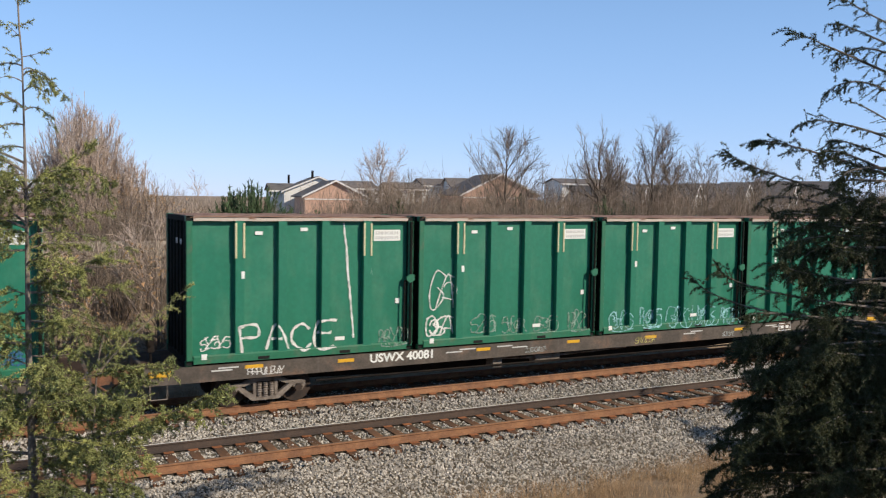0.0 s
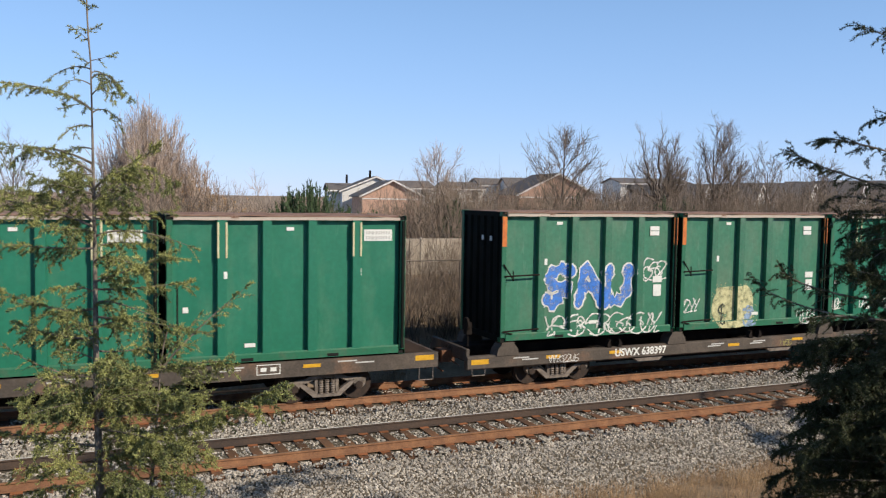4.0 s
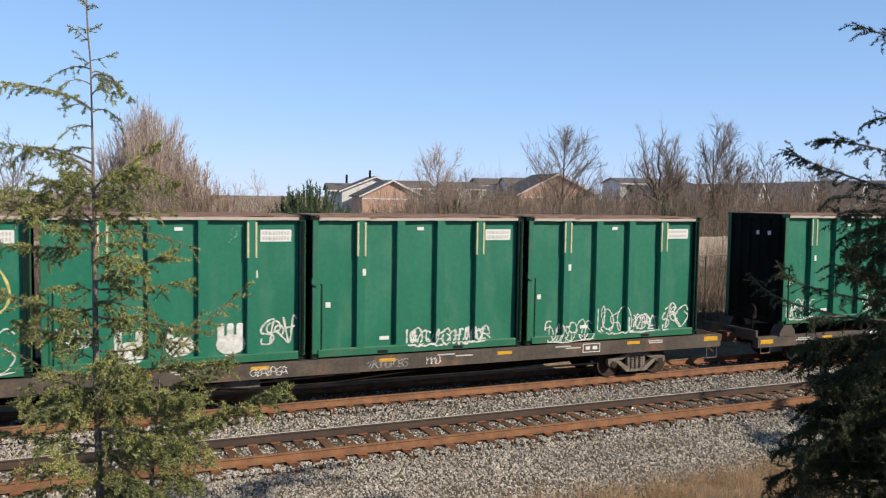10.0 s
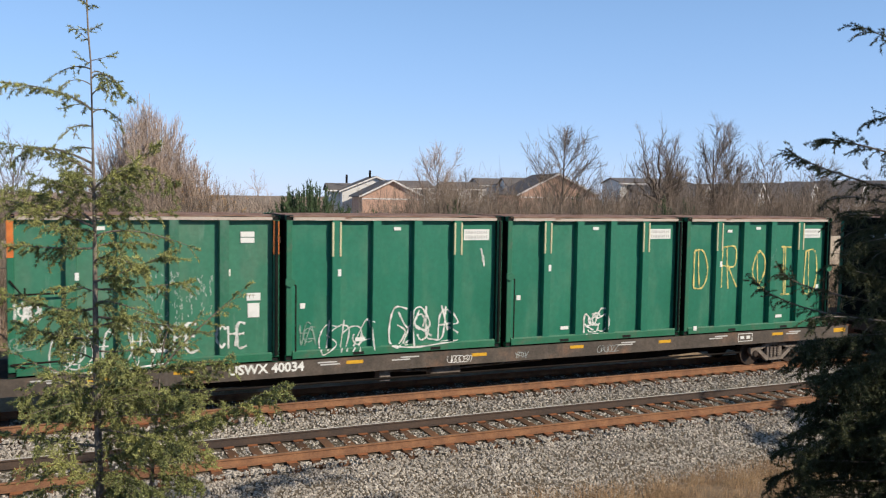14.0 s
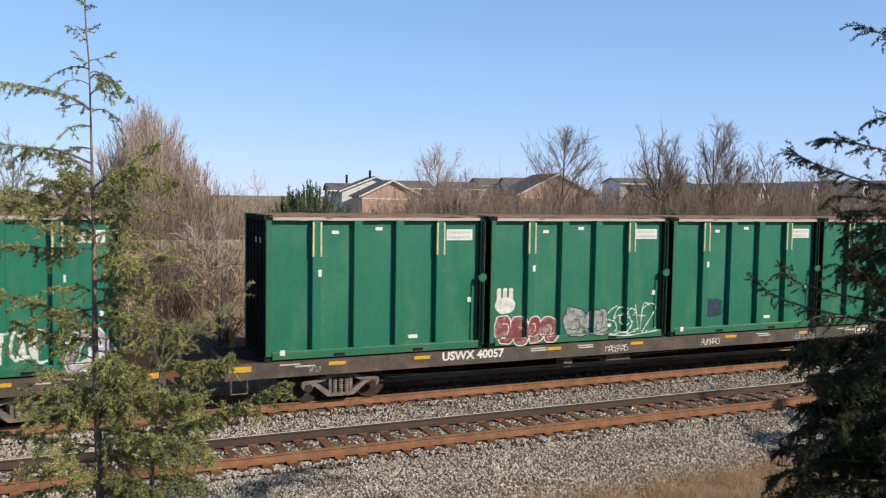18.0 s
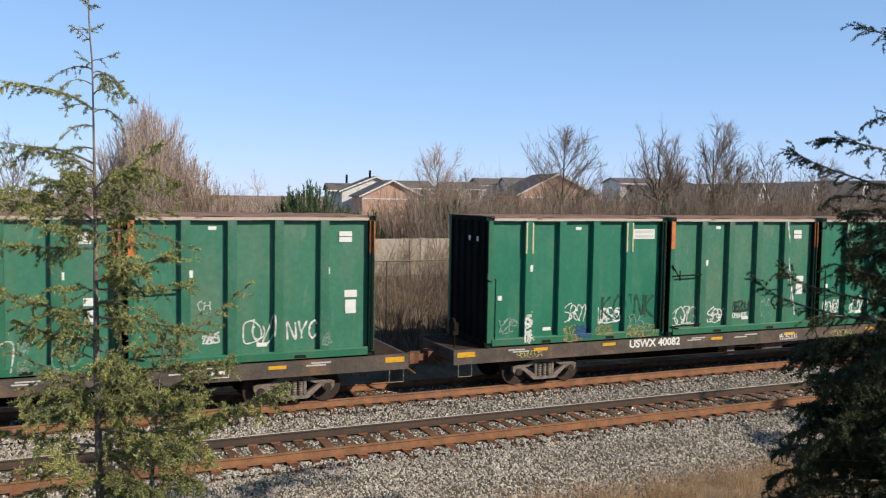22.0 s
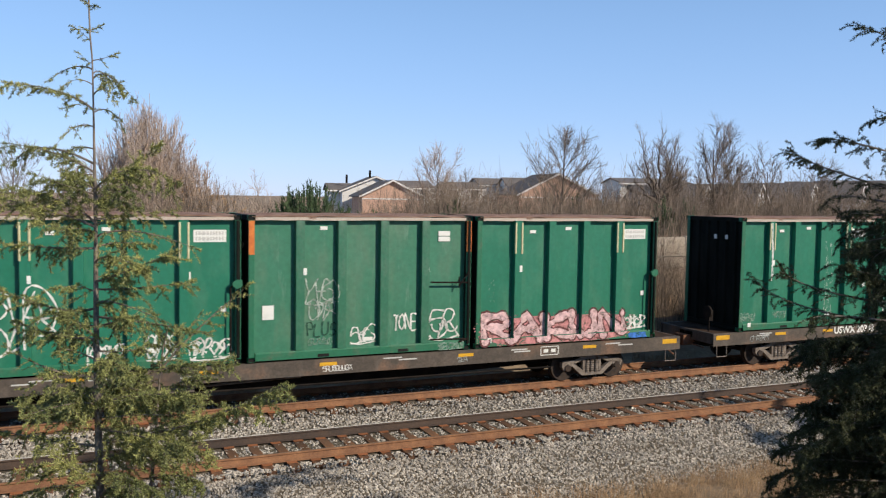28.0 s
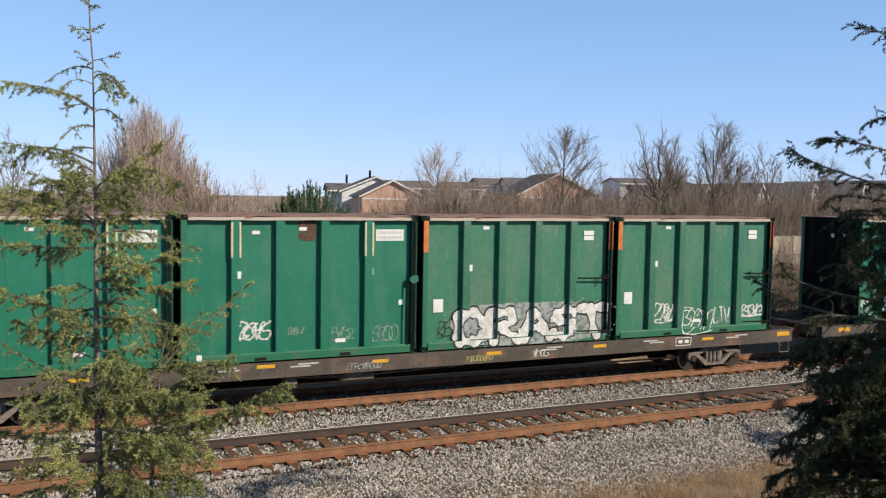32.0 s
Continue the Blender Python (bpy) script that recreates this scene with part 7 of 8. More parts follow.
spray(1, 2, "S2", 3.81, 0.24, 0.79, 0.73, W)
spray(1, 2, "S2", 5.00, 0.23, 0.96, 0.74, W)
spray(1, 3, "S", 0.29, 0.34, 0.74, 0.67, RED)
spray(1, 3, "S", 1.53, 0.49, 0.68, 0.39, RED)
spray(1, 3, "S", 2.76, 0.35, 0.41, 0.48, RED)
spray(1, 3, "S", 3.70, 0.30, 0.67, 0.41, RED)
spray(1, 3, "S2", 5.20, 0.30, 0.62, 0.35, BL)
spray(1, 0, "S2", 0.23, 0.37, 0.91, 0.43, W)
spray(1, 0, "S", 1.27, 0.27, 0.15, 0.68, W)
spray(1, 0, "S2", 2.67, 0.81, 0.76, 0.35, DK)
spray(1, 0, "S2", 3.74, 0.28, 0.79, 0.52, W)
spray(1, 0, "T", 4.97, 0.31, 0.88, 0.46, W, "RENT")
spray(1, 1, "T", 0.30, 0.89, 1.65, 0.31, W, "OCEAN")
spray(1, 1, "P", 0.25, 0.03, 5.81, 0.78, LI, "5")
spray(2, 0, "B", 1.41, 0.78, 3.14, 1.49, BLU, "SAU")
spray(2, 0, "S2", 1.53, 0.03, 4.16, 0.63, W)
spray(2, 0, "S2", 4.93, 1.58, 0.89, 0.70, W)
spray(2, 1, "R", 1.30, 0.03, 1.79, 1.33, YE)
spray(2, 1, "S3", 2.57, 0.07, 0.51, 0.59, LBL)
spray(2, 1, "T", 1.60, 0.16, 0.36, 0.61, DK, "$")
spray(2, 1, "S", 0.16, 0.56, 0.72, 0.47, W)
spray(2, 1, "S", 5.01, 0.03, 0.80, 0.42, W)
spray(2, 2, "S", 0.36, 0.42, 0.41, 0.37, W)
spray(2, 2, "S", 1.65, 0.43, 0.36, 0.43, W)
spray(2, 2, "S", 2.83, 0.38, 0.30, 0.40, W)
spray(2, 2, "S", 4.03, 0.36, 0.45, 0.46, W)
spray(2, 2, "S", 5.03, 0.39, 0.78, 0.45, W)
spray(2, 3, "S2", 1.29, 0.61, 1.02, 0.31, W)
spray(2, 3, "P", 2.37, 0.03, 2.49, 0.64, PALE, "5")
spray(3, 0, "S2", 0.20, 0.24, 0.77, 0.81, W)
spray(3, 0, "S2", 1.56, 0.38, 0.74, 0.62, YW)
spray(3, 0, "T", 2.74, 0.58, 0.48, 0.28, W, "iSH")
spray(3, 0, "S", 3.89, 0.36, 0.62, 0.27, DIM)
spray(3, 0, "S", 4.98, 0.30, 0.74, 0.28, DIM)
spray(3, 1, "S", 0.21, 0.26, 0.78, 0.25, DIM)
spray(3, 1, "S", 1.16, 0.06, 1.20, 0.68, DIM)
spray(3, 1, "S2", 2.67, 0.61, 1.38, 0.30, DK)
spray(3, 1, "S", 5.00, 0.19, 1.01, 0.45, DIM)
spray(3, 2, "S2", 0.28, 0.26, 0.90, 0.54, W)
spray(3, 2, "S2", 1.48, 0.21, 0.92, 0.73, W)
spray(4, 3, "R", 1.51, 0.06, 3.64, 0.69, GRP)
spray(4, 3, "T", 1.60, 0.53, 0.53, 0.24, W, "NF")
spray(4, 3, "S2", 1.27, 0.03, 1.21, 0.92, W)
spray(4, 3, "S2", 2.49, 0.03, 1.38, 0.86, W)
spray(4, 3, "S", 3.00, 0.46, 0.49, 0.18, W)
spray(4, 3, "S2", 3.88, 0.03, 1.48, 0.86, W)
spray(4, 3, "S", 4.29, 0.71, 0.51, 0.22, W)
spray(4, 2, "T", 5.07, 0.38, 0.91, 0.37, W, "SRA")
spray(4, 2, "S", 3.94, 0.34, 0.70, 0.31, DIM)
spray(4, 0, "S", 1.51, 0.22, 0.83, 0.31, DIM)
spray(4, 0, "S", 2.64, 0.20, 0.79, 0.28, DIM)
spray(4, 0, "S", 5.07, 0.49, 0.63, 0.23, DIM)
spray(4, 1, "T", 0.13, 2.25, 0.85, 0.73, W, "M")
spray(4, 1, "T", 1.53, 2.01, 0.57, 0.97, W, "A")
spray(4, 1, "T", 2.71, 2.04, 0.65, 0.77, W, "n")
spray(4, 1, "T", 3.86, 1.92, 0.71, 0.80, W, "D")
spray(4, 1, "T", 4.97, 1.72, 0.78, 0.70, W, "D")
spray(4, 1, "T", 0.33, 1.13, 1.90, 0.70, W, "PETR")
spray(4, 1, "T", 2.69, 1.14, 0.80, 0.71, W, "G")
spray(4, 1, "T", 3.83, 1.03, 0.77, 0.84, W, "N")
spray(4, 1, "T", 4.99, 0.99, 0.88, 0.77, W, "PC")
spray(4, 1, "R", 0.39, 0.03, 5.51, 0.94, LBL)
spray(4, 1, "R", 0.50, 0.03, 5.26, 0.79, GRP)
spray(4, 1, "R", 0.67, 0.03, 1.18, 0.81, MAR)
spray(4, 1, "R", 2.94, 0.03, 0.99, 0.81, MAR)
spray(4, 1, "R", 4.05, 0.03, 1.42, 0.79, BL)
spray(4, 1, "R", 3.39, 0.11, 0.58, 0.62, RED)
spray(4, 1, "S2", 0.67, 0.03, 1.45, 0.74, LBL)
spray(4, 1, "S2", 2.22, 0.03, 1.53, 0.75, LI)
spray(4, 1, "S2", 3.86, 0.03, 1.84, 0.83, LI)
spray(4, 2, "S", 1.50, 0.42, 0.82, 0.39, DIM)
spray(4, 2, "S2", 2.69, 0.37, 0.85, 0.52, W)
spray(5, 2, "S2", 0.38, 0.35, 0.80, 0.56, W)
spray(5, 2, "S", 1.33, 0.14, 1.29, 0.91, W)
spray(5, 2, "S", 2.69, 0.51, 0.65, 0.57, W)
spray(5, 2, "S", 3.58, 0.03, 1.29, 1.04, W)
spray(5, 2, "S", 4.82, 0.03, 1.24, 1.07, W)
spray(5, 3, "T", 4.96, 0.23, 0.97, 0.66, W, "PB!")
spray(5, 3, "S", 0.49, 0.31, 0.49, 0.50, DIM)
spray(5, 3, "S", 1.27, 0.27, 0.43, 0.51, DIM)
spray(5, 0, "S", 0.32, 0.16, 1.21, 0.65, W)
spray(5, 0, "X", 0.51, 1.94, 0.67, 0.54, DIM)
spray(5, 0, "X", 1.39, 1.04, 0.78, 0.60, DIM)
spray(5, 0, "S", 3.82, 0.28, 0.84, 0.61, W)
spray(5, 0, "B", 4.92, 0.03, 1.09, 1.06, LBL, "ER")
spray(5, 1, "B", 1.65, 0.16, 1.51, 0.90, BW, "SNL")
spray(5, 1, "B", 3.09, 0.12, 1.54, 0.88, BW, "WOF")
spray(5, 1, "S2", 5.04, 0.43, 0.76, 0.30, CY)
spray(5, 0, "X", 3.26, 0.35, 0.49, 0.78, DIM)
spray(6, 1, "F", 3.90, 0.18, 0.70, 0.84, W, "3")
spray(6, 1, "S2", 5.02, 0.40, 0.89, 0.70, W)
spray(6, 2, "S2", 2.66, 0.16, 1.27, 0.49, W)
spray(6, 2, "S2", 3.94, 0.15, 1.24, 0.47, W)
spray(6, 3, "S", 0.68, 0.03, 1.60, 0.61, W)
spray(6, 3, "S", 2.41, 0.16, 1.19, 0.84, W)
spray(6, 3, "S2", 3.53, 0.20, 1.11, 0.56, W)
spray(6, 3, "S2", 4.79, 0.22, 1.06, 0.87, W)
spray(6, 1, "X", 4.09, 3.00, 0.37, 0.41, W)
spray(6, 0, "D", 0.26, 1.62, 0.91, 1.18, YL, "D")
spray(6, 0, "D", 1.49, 1.52, 0.66, 1.10, YL, "R")
spray(6, 0, "D", 2.55, 1.52, 0.75, 1.25, YL, "B")
spray(6, 0, "D", 3.81, 1.45, 0.62, 1.47, YL, "I")
spray(6, 0, "D", 4.86, 1.48, 0.88, 1.02, YL, "D")
spray(6, 0, "S", 0.28, 0.13, 0.82, 0.62, W)
spray(6, 0, "S", 1.48, 0.46, 0.77, 0.38, W)
spray(6, 0, "S", 2.64, 0.03, 1.69, 1.04, W)
spray(6, 0, "S", 4.08, 0.03, 1.67, 1.06, W)
spray(6, 1, "S", 0.32, 0.55, 0.71, 0.50, W)
spray(6, 1, "F", 1.52, 0.10, 0.72, 0.86, W, "2")
spray(6, 1, "F", 2.72, 0.20, 0.62, 0.80, W, "1")
spray(7, 3, "S2", 5.14, 0.43, 0.54, 0.55, DIM)
spray(7, 3, "L", 5.31, 2.09, 0.08, 0.56, W)
spray(7, 1, "S3", 3.56, 0.03, 2.00, 1.04, W)
spray(7, 2, "S2", 0.27, 0.16, 0.90, 0.68, W)
spray(7, 2, "S2", 1.52, 0.41, 0.86, 0.61, W)
spray(7, 2, "S2", 2.43, 0.19, 1.29, 0.55, W)
spray(7, 2, "B", 3.85, 0.03, 2.08, 0.83, GR, "NUTS")
spray(7, 2, "S", 3.86, 0.78, 0.78, 0.31, W)
spray(7, 3, "S", 0.36, 0.33, 0.58, 0.41, DIM)
spray(7, 3, "S2", 1.60, 0.34, 0.93, 0.33, BL)
spray(7, 3, "S", 2.72, 0.28, 0.58, 0.32, DIM)
spray(7, 1, "S", 2.66, 0.40, 0.46, 0.39, DIM)
spray(8, 3, "D", 0.40, 1.51, 0.64, 1.16, YL, "D")
spray(8, 3, "D", 1.52, 1.40, 0.74, 1.29, YL, "R")
spray(8, 3, "D", 2.82, 1.48, 0.63, 1.08, YL, "O")
spray(8, 3, "D", 3.96, 1.15, 0.59, 1.57, YL, "I")
spray(8, 3, "D", 5.06, 1.10, 0.67, 1.43, YL, "D")
spray(8, 3, "S", 3.08, 1.25, 0.35, 0.20, YL)
spray(7, 0, "S2", 0.18, 0.31, 0.91, 0.60, W)
spray(7, 0, "S", 1.50, 0.35, 0.63, 0.83, W)
spray(7, 0, "X", 2.56, 0.35, 1.47, 0.58, DK)
spray(7, 1, "S2", 0.37, 0.34, 0.82, 0.43, W)
spray(8, 3, "X", 3.44, 1.69, 0.29, 1.00, DIM)
spray(7, 0, "X", 2.79, 0.74, 0.26, 1.18, DIM)
spray(8, 1, "S", 0.91, 0.06, 1.46, 1.04, W)
spray(8, 1, "S2", 2.84, 0.17, 1.95, 1.06, W)
spray(8, 1, "S", 0.39, 0.28, 0.42, 0.64, DIM)
spray(8, 0, "X", 3.83, 1.20, 0.66, 1.02, W)
spray(8, 2, "S2", 2.69, 0.19, 0.77, 0.74, W)
spray(8, 1, "L", 5.52, 2.28, 0.09, 0.50, W)
spray(8, 0, "S", 0.86, 0.03, 2.58, 1.05, W)
spray(8, 0, "T", 3.24, 0.40, 0.95, 0.63, W, "CHE")
spray(8, 0, "T", 4.56, 0.42, 0.79, 0.55, W, "CHE")
spray(8, 0, "S2", 0.15, 1.23, 0.52, 0.45, W)
spray(8, 0, "S", 0.04, 0.58, 0.56, 0.36, DIM)
spray(8, 0, "X", 2.93, 0.76, 0.92, 1.56, W)
spray(9, 0, "S2", 1.19, 0.08, 0.30, 0.86, W)
spray(9, 0, "T", 2.71, 0.10, 2.30, 0.86, W, "EKARTS")
spray(9, 0, "X", 1.77, 0.80, 0.27, 2.22, W)
spray(9, 1, "B", 1.39, 0.03, 3.09, 0.90, GR, "ROSE")
spray(9, 1, "S", 3.93, 0.51, 0.67, 0.73, W)
spray(9, 1, "S2", 5.17, 0.36, 0.89, 0.84, W)
spray(9, 1, "S", 0.69, 0.03, 0.74, 0.18, W)
spray(10, 3, "T", 3.78, 0.49, 0.71, 0.31, W, "BONE")
spray(10, 3, "S2", 2.72, 0.39, 0.41, 0.38, DIM)
spray(10, 3, "R", 4.89, 0.28, 0.53, 0.56, DKG)
spray(10, 3, "L", 3.24, 0.80, 0.29, 2.02, W)
spray(10, 3, "X", 0.97, 0.52, 0.12, 0.46, DIM)
spray(10, 1, "F", 0.25, 0.87, 0.58, 0.80, W, "3")
spray(10, 1, "P", 0.25, 0.03, 1.97, 0.81, RED, "4")
spray(10, 1, "P", 2.43, 0.11, 1.62, 0.97, GR, "2")
spray(10, 1, "S", 4.00, 0.13, 1.82, 0.90, W)
spray(10, 2, "R", 1.45, 0.51, 0.66, 0.58, DKB)
spray(11, 1, "S", 5.15, 0.11, 0.70, 0.87, CY)
spray(11, 1, "S", 4.29, 0.39, 0.38, 0.71, CY)
spray(11, 2, "X", 0.07, 1.68, 1.07, 0.95, DIM)
spray(11, 2, "S2", 1.57, 1.14, 0.73, 1.00, W)
spray(11, 2, "S", 0.77, 0.17, 1.98, 0.94, DIM)
spray(11, 2, "S", 2.45, 0.10, 2.32, 0.99, DIM)
spray(11, 2, "S2", 3.75, 0.49, 1.01, 0.45, PRED)
spray(11, 2, "S", 4.97, 1.99, 0.92, 0.81, W)
spray(11, 3, "S2", 0.64, 0.33, 0.60, 0.63, W)
spray(11, 3, "S2", 1.46, 0.45, 0.81, 0.48, W)
spray(11, 3, "S2", 2.31, 0.34, 0.45, 0.45, W)
spray(11, 3, "S", 2.73, 0.40, 0.58, 0.28, OR)
spray(11, 3, "T", 3.47, 0.35, 1.11, 0.66, W, "TONE")
spray(11, 3, "B", 4.90, 0.11, 1.00, 0.90, LIL, "ZA")
spray(11, 2, "S2", 4.78, 0.04, 0.59, 0.20, W)
spray(11, 0, "X", 2.65, 0.63, 0.67, 0.51, DKG)
spray(11, 0, "S2", 3.48, 0.20, 0.29, 0.87, W)
spray(11, 0, "X", 3.89, 0.61, 0.52, 0.48, DKG)
spray(11, 0, "S2", 4.91, 0.27, 0.86, 0.48, W)
spray(11, 1, "S2", 0.17, 0.19, 1.06, 0.74, W)
spray(11, 1, "S", 1.47, 0.27, 0.63, 0.93, W)
spray(11, 1, "S2", 2.14, 0.22, 1.25, 0.80, W)
spray(12, 3, "S", 5.08, 0.46, 0.81, 0.55, W)
spray(12, 1, "L", 4.75, 0.43, 0.58, 3.13, W)
spray(12, 1, "S2", 2.66, 0.64, 0.69, 0.34, DK)
spray(12, 1, "X", 3.79, 0.42, 0.79, 0.62, W)
spray(12, 1, "S2", 2.61, 0.43, 0.63, 0.17, W)
spray(12, 2, "S", 0.33, 0.42, 0.71, 0.46, W)
spray(12, 2, "S2", 1.56, 0.36, 0.74, 0.61, W)
spray(12, 2, "S", 2.67, 0.78, 0.77, 0.38, W)
spray(12, 2, "S2", 3.83, 0.16, 0.79, 0.55, W)
spray(12, 2, "S", 4.94, 0.18, 0.92, 0.56, W)
spray(12, 2, "X", 2.78, 1.21, 0.40, 1.73, DIM)
spray(12, 3, "S", 0.30, 0.35, 0.87, 0.37, DIM)
spray(12, 3, "S2", 1.51, 0.29, 0.90, 0.50, W)
spray(12, 3, "S", 2.38, 0.25, 0.99, 0.47, W)
spray(12, 3, "S2", 3.63, 0.28, 0.96, 0.48, W)
spray(12, 3, "X", 3.74, 1.48, 0.37, 1.59, DKG)
spray(13, 3, "S", 2.71, 0.42, 0.76, 0.77, W)
spray(13, 3, "T", 3.80, 0.51, 0.83, 0.46, W, "NYC")
spray(13, 3, "T", 1.59, 1.34, 0.31, 0.22, W, "CH")
spray(13, 3, "S", 4.69, 0.35, 0.30, 0.29, DIM)
spray(13, 3, "S2", 1.72, 0.52, 0.40, 0.28, W)
spray(12, 0, "S", 0.46, 0.34, 0.61, 0.47, DIM)
spray(12, 0, "S2", 1.23, 0.03, 0.29, 0.93, W)
spray(12, 0, "S", 2.59, 0.57, 0.74, 0.57, W)
spray(12, 0, "S2", 3.77, 0.51, 0.79, 0.49, W)
spray(12, 0, "T", 3.90, 0.65, 1.98, 0.67, DKG, "KOINK")
spray(12, 0, "S", 2.51, 0.04, 0.65, 0.43, TAN)
spray(12, 0, "R", 2.99, 0.12, 0.46, 0.34, DKBL)
spray(12, 0, "S", 3.62, 0.18, 0.70, 0.29, TAN)
spray(12, 0, "S", 4.70, 0.03, 1.13, 0.38, TAN)
spray(12, 0, "S", 4.79, 0.33, 0.65, 0.38, DIM)
spray(12, 1, "S", 0.21, 0.29, 0.95, 0.60, W)
spray(12, 1, "S2", 1.65, 0.32, 0.64, 0.53, W)
spray(13, 1, "P", 1.79, 0.03, 2.38, 1.01, W, "4")
spray(13, 1, "R", 4.18, 0.36, 0.50, 0.58, W)
spray(13, 1, "S2", 0.33, 0.32, 0.63, 0.56, W)
spray(13, 1, "X", 4.73, 0.33, 0.48, 3.24, W)
spray(13, 1, "L", 4.79, 0.65, 0.08, 3.00, W)
spray(13, 1, "S", 5.13, 1.36, 0.73, 1.00, W)
spray(13, 1, "R", 5.37, 0.42, 0.41, 0.38, DKBL)
spray(13, 2, "S", 1.63, 0.03, 2.23, 0.95, W)
spray(13, 2, "S", 0.26, 0.43, 0.88, 0.31, DIM)
spray(13, 2, "S", 3.95, 0.08, 0.22, 0.73, DIM)
spray(13, 2, "S", 4.65, 0.13, 0.57, 0.76, DIM)
spray(13, 0, "S", 5.08, 0.33, 0.81, 0.66, CY)
spray(13, 0, "X", 4.15, 2.06, 0.56, 1.42, DIM)
spray(13, 1, "S", 2.87, 3.12, 0.23, 0.30, W)
spray(13, 1, "R", 2.81, 1.03, 0.63, 0.37, DKG)
spray(14, 3, "S", 0.23, 0.13, 1.75, 1.09, DIMC)
spray(14, 3, "S2", 2.65, 0.56, 0.68, 0.51, CYB)
spray(14, 3, "S2", 4.89, 1.76, 0.83, 0.37, CYB)
spray(14, 3, "X", 4.75, 0.06, 0.58, 0.73, W)
spray(14, 3, "S", 2.53, 0.03, 0.66, 0.11, W)
spray(13, 0, "S2", 1.57, 0.30, 0.69, 0.33, W)
spray(13, 0, "T", 2.72, 0.22, 1.98, 0.96, PALE, "MURDN")
spray(13, 0, "X", 0.17, 0.16, 0.34, 1.01, W)
spray(13, 0, "X", 4.46, 1.28, 0.26, 2.13, DIM)
spray(14, 2, "X", 5.26, 0.28, 0.76, 0.35, W)
spray(14, 0, "P", 0.30, 0.08, 4.95, 0.92, DK, "5")
spray(14, 1, "B", 0.61, 0.03, 2.84, 0.95, KW, "MTG")
spray(14, 1, "S", 1.65, 1.13, 1.70, 0.84, W)
spray(14, 1, "S", 3.55, 1.15, 0.77, 0.83, W)
spray(14, 1, "S", 3.83, 0.34, 0.66, 0.44, YW)
spray(14, 1, "R", 4.79, 0.28, 1.02, 0.66, ORP)
spray(14, 1, "S3", 4.76, 0.03, 0.87, 0.39, LBL)
spray(14, 1, "R", 0.22, 1.07, 0.67, 0.42, W)
spray(14, 2, "S2", 1.49, 0.11, 1.83, 1.11, W)
spray(14, 2, "S2", 0.33, 0.20, 0.42, 0.54, W)
spray(14, 2, "R", 0.41, 0.57, 0.29, 0.25, W)
spray(14, 2, "R", 2.90, 2.57, 1.83, 0.70, DKG)
spray(14, 1, "S", 0.28, 0.41, 0.26, 0.53, DIM)
spray(15, 0, "S", 0.04, 0.30, 0.75, 0.28, DIM)
spray(15, 0, "S", 1.47, 0.34, 0.68, 0.25, DIM)
spray(15, 0, "X", 3.78, 0.23, 0.42, 2.76, W)
spray(15, 1, "S2", 0.40, 0.03, 1.03, 1.08, W)
spray(15, 1, "S", 1.49, 0.03, 1.06, 1.08, W)
spray(15, 1, "S", 2.67, 0.15, 1.08, 0.56, DIM)
spray(15, 0, "L", 1.29, 1.61, 0.04, 1.89, W)
spray(16, 2, "S", 1.48, 1.38, 0.84, 0.68, PALE)
spray(16, 2, "S", 1.58, 0.95, 0.71, 0.66, PALE)
spray(16, 2, "T", 1.51, 0.57, 0.82, 0.34, DKG, "PLUS")
spray(16, 2, "S", 1.56, 0.33, 0.63, 0.20, DIM)
spray(16, 2, "S", 2.69, 0.30, 0.68, 0.51, W)
spray(16, 2, "T", 3.87, 0.61, 0.71, 0.41, W, "TONE")
spray(16, 2, "S2", 4.93, 0.29, 0.90, 0.92, W)
spray(16, 3, "X", 0.30, 1.28, 0.34, 0.63, DIM)
spray(16, 3, "R", 0.20, 0.03, 4.95, 0.80, PINK)
spray(16, 3, "B", 0.20, 0.03, 4.91, 0.95, PKD, "RAKUN")
spray(16, 3, "R", 5.16, 0.03, 0.60, 0.16, BLU)
spray(16, 3, "S2", 4.94, 0.30, 0.90, 0.41, W)
spray(16, 2, "S2", 5.14, 0.03, 0.76, 0.20, DIM)
spray(16, 0, "S", 1.45, 0.05, 1.53, 1.01, W)
spray(16, 0, "S", 2.92, 0.05, 1.76, 1.02, W)
spray(16, 0, "S2", 4.93, 0.42, 0.93, 0.48, W)
spray(16, 1, "S2", 0.11, 0.38, 0.83, 1.62, W)
spray(16, 1, "S2", 0.95, 0.58, 1.04, 1.41, W)
spray(16, 1, "S2", 2.60, 0.18, 0.81, 0.51, W)
spray(16, 1, "S2", 3.88, 0.20, 0.72, 0.66, W)
spray(16, 1, "S2", 4.88, 0.15, 0.98, 0.52, W)
spray(16, 0, "X", 4.65, 2.13, 0.43, 1.12, W)
spray(16, 0, "S2", 0.20, 0.03, 0.55, 0.12, W)
spray(17, 1, "S3", 3.80, 0.14, 0.90, 0.85, OR)
spray(17, 1, "S3", 4.86, 0.13, 0.86, 0.91, GR)
spray(17, 1, "S2", 2.71, 0.21, 0.66, 0.61, DIM)
spray(17, 2, "S2", 2.67, 1.38, 0.66, 0.68, W)
spray(17, 2, "S", 0.29, 0.05, 1.11, 1.24, W)
spray(17, 2, "S", 1.42, 0.37, 1.63, 1.07, W)
spray(17, 2, "S", 2.90, 0.03, 1.53, 1.36, W)
spray(17, 2, "S", 4.28, 0.03, 1.45, 1.31, W)
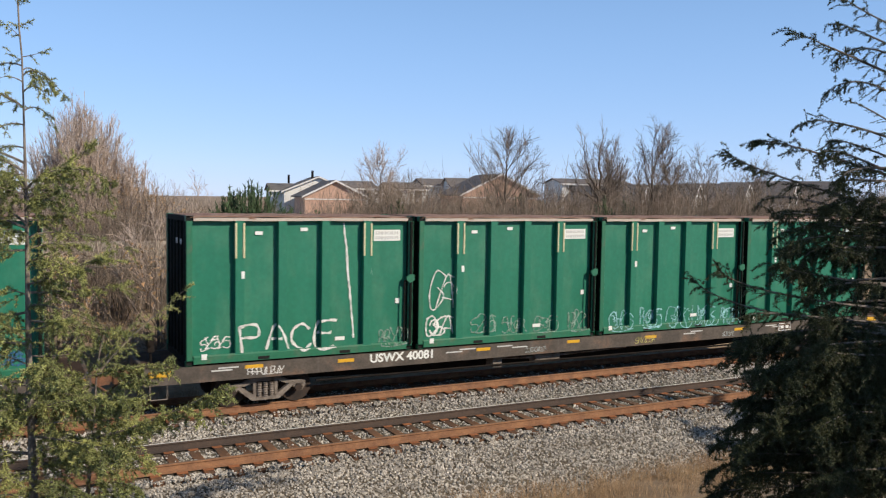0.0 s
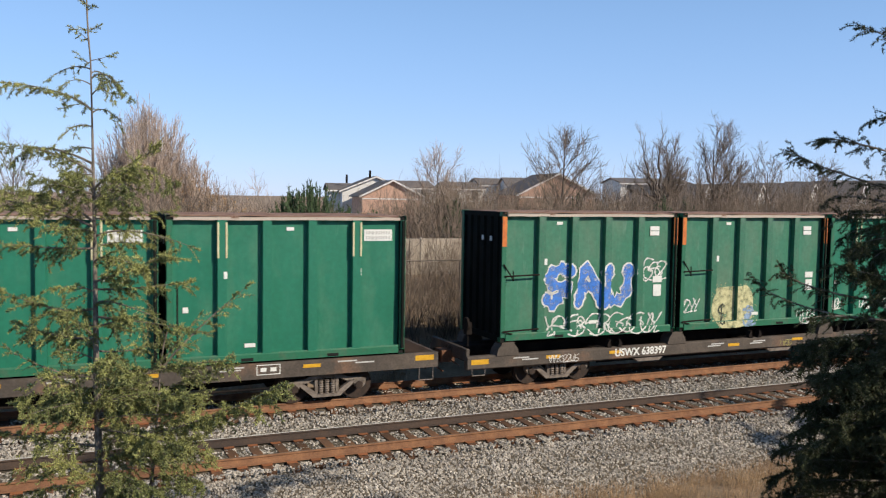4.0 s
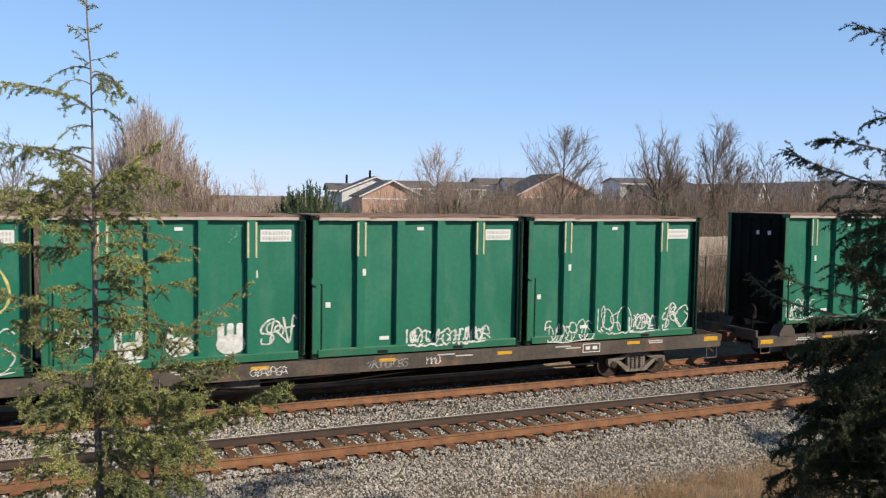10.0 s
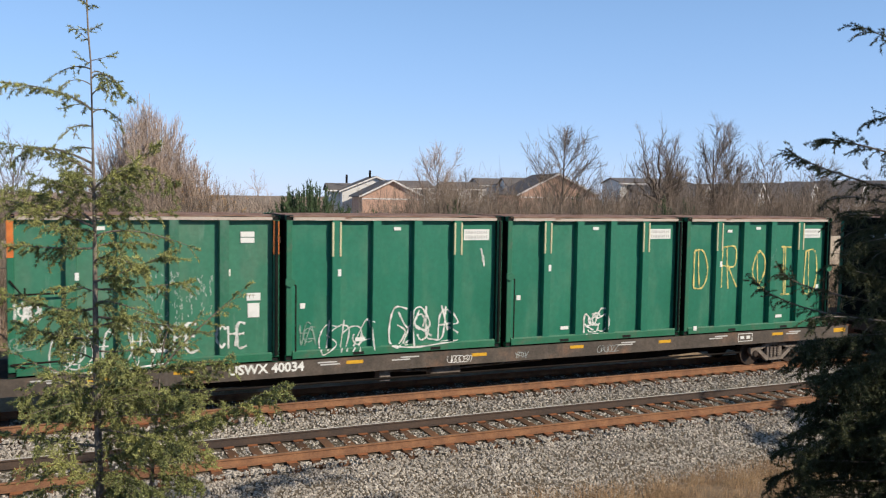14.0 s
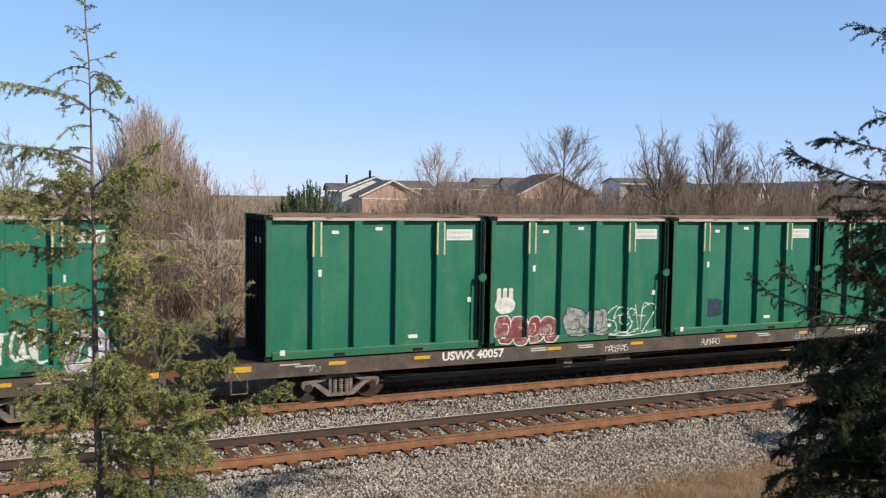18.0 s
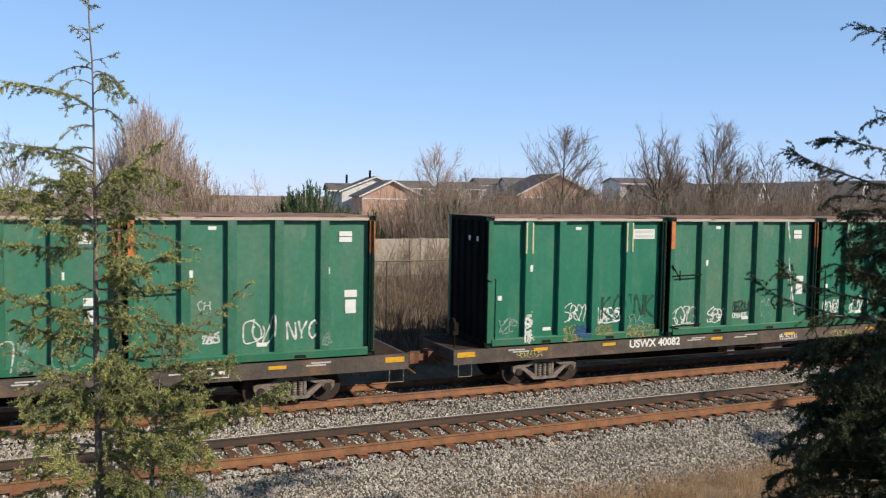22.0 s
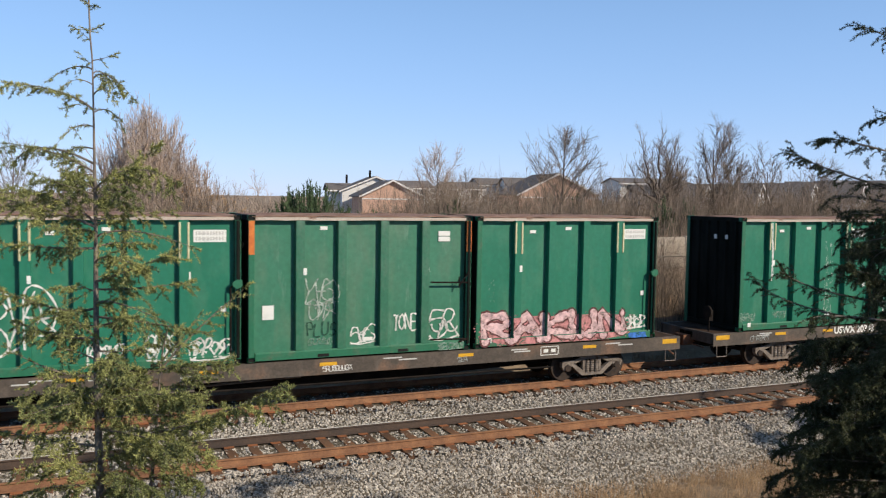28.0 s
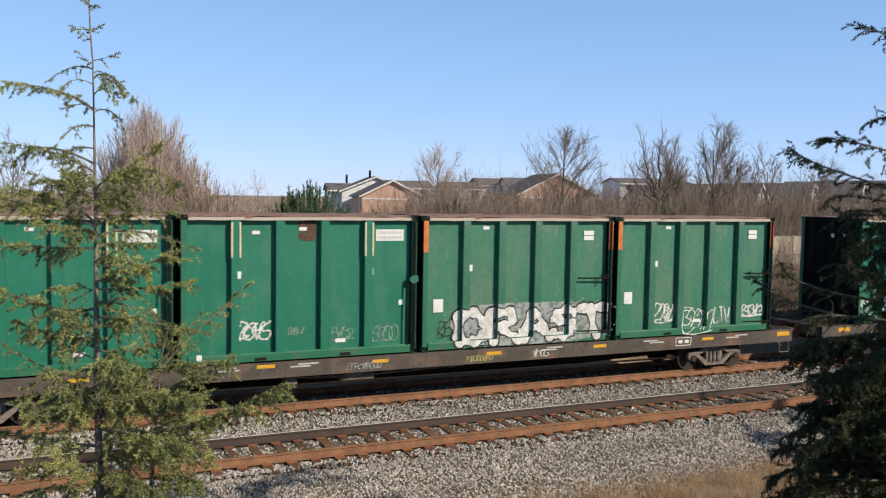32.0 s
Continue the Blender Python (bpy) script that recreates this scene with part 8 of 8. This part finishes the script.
spray(17, 3, "S2", 4.85, 0.19, 0.84, 0.70, DIM)
spray(17, 0, "R", 1.20, 0.03, 3.42, 0.95, LBW)
spray(17, 0, "P", 1.25, 0.08, 3.3, 1.0, LBW, "4")
spray(17, 0, "S", 1.5, 0.12, 2.7, 0.7, PRED)
spray(17, 0, "S2", 3.02, 0.03, 1.41, 0.89, W)
spray(17, 0, "R", 2.36, 0.08, 0.63, 0.82, W)
spray(17, 0, "S", 0.12, 0.26, 0.75, 0.61, W)
spray(17, 0, "S2", 4.89, 0.58, 0.88, 0.34, W)
spray(17, 0, "S2", 4.90, 0.24, 0.78, 0.34, DK)
spray(17, 1, "S", 0.16, 0.09, 1.12, 0.68, W)
spray(17, 1, "S2", 1.43, 0.36, 0.95, 0.41, CYB)
spray(18, 3, "T", 3.86, 0.33, 0.63, 0.48, W, "LTV")
spray(18, 3, "S2", 4.96, 0.47, 0.91, 0.42, W)
spray(18, 3, "S2", 3.95, 0.29, 0.55, 0.21, DIM)
spray(18, 2, "R", 0.90, 0.03, 5.1, 1.2, GR)
spray(18, 2, "B", 1.02, 0.03, 5.03, 1.12, W, "DRAST")
spray(18, 2, "S", 0.54, 0.32, 0.41, 0.55, DK)
spray(18, 1, "S2", 1.42, 0.54, 0.78, 0.48, W)
spray(18, 1, "S", 2.65, 0.63, 0.42, 0.23, DIM)
spray(18, 1, "S", 3.79, 0.40, 0.61, 0.37, DIM)
spray(18, 1, "S", 4.92, 0.32, 0.70, 0.47, DIM)
spray(18, 3, "S2", 1.52, 0.42, 0.71, 0.60, W)
spray(18, 3, "S", 2.51, 0.03, 1.17, 0.85, W)
spray(18, 1, "R", 2.93, 3.04, 0.42, 0.54, RUSTY)
spray(18, 3, "X", 0.24, 2.23, 0.17, 0.85, DK)


# ---- what moves ----
SWAY_LEFT = [(0, 0), (6, 0), (7, 0.03), (7.8, -0.2), (9, -0.07), (10, 0), (12.3, -0.12), (14, 0.03), (17.3, -0.3), (18.4, -0.15), (19.2, -0.25), (20.3, 0), (21.2, 0.22),
             (23, 0.2), (25, 0.12), (28, 0.25), (29.5, 0.3), (32, 0.3)]
SWAY_RIGHT = [(0, 0), (5.5, 0.05), (6, -0.15), (9, -0.1), (12, 0.06), (14.2, -0.18), (17, -0.05), (19.6, 0.17), (22.5, 0.15), (25, 0.1), (28, 0.05), (29, -0.08), (29.6, 0.17),
              (30.2, 0), (32, 0.2)]


def motions():
    times = [0, 4, 8, 12, 16, 20, 24, 28, 32]
    for ob, x, y, z in movers:
        walk(ob, [(t, pose(x + train_x(t), y, z)) for t in times])
    # the light wind in the two conifers: a fraction of a degree
    for tree, rows in ((left_tree, SWAY_LEFT), (right_tree, SWAY_RIGHT)):
        ob = tree["ob"]
        rest = ob.matrix_basis.copy()
        walk(ob, [(t, rest @ pose(0, 0, 0, 0, a, 0)) for t, a in rows])
    for ob, dx, dy, x in wheelsets:
        rows, f = [(0.0, pose(dx, dy, 0.42))], 0
        turned = 0.0
        seen = [f for f in range(0, 961) if -5 < x + train_x(f / 30) < 36]
        for f in seen[1:]:
            here, before = train_x(f / 30), train_x((f - 1) / 30)
            if f - 1 == seen[0] and seen[0] > 0:
                rows.append(((f - 1) / 30, pose(dx, dy, 0.42)))
            turned += (here - before) / 0.42
            rows.append((f / 30, Matrix.Translation((dx, dy, 0.42)) @ Matrix.Rotation(turned, 4, "Y")))
        if rows[-1][0] < 32:
            rows.append((32.0, rows[-1][1]))
        walk(ob, rows)


motions()
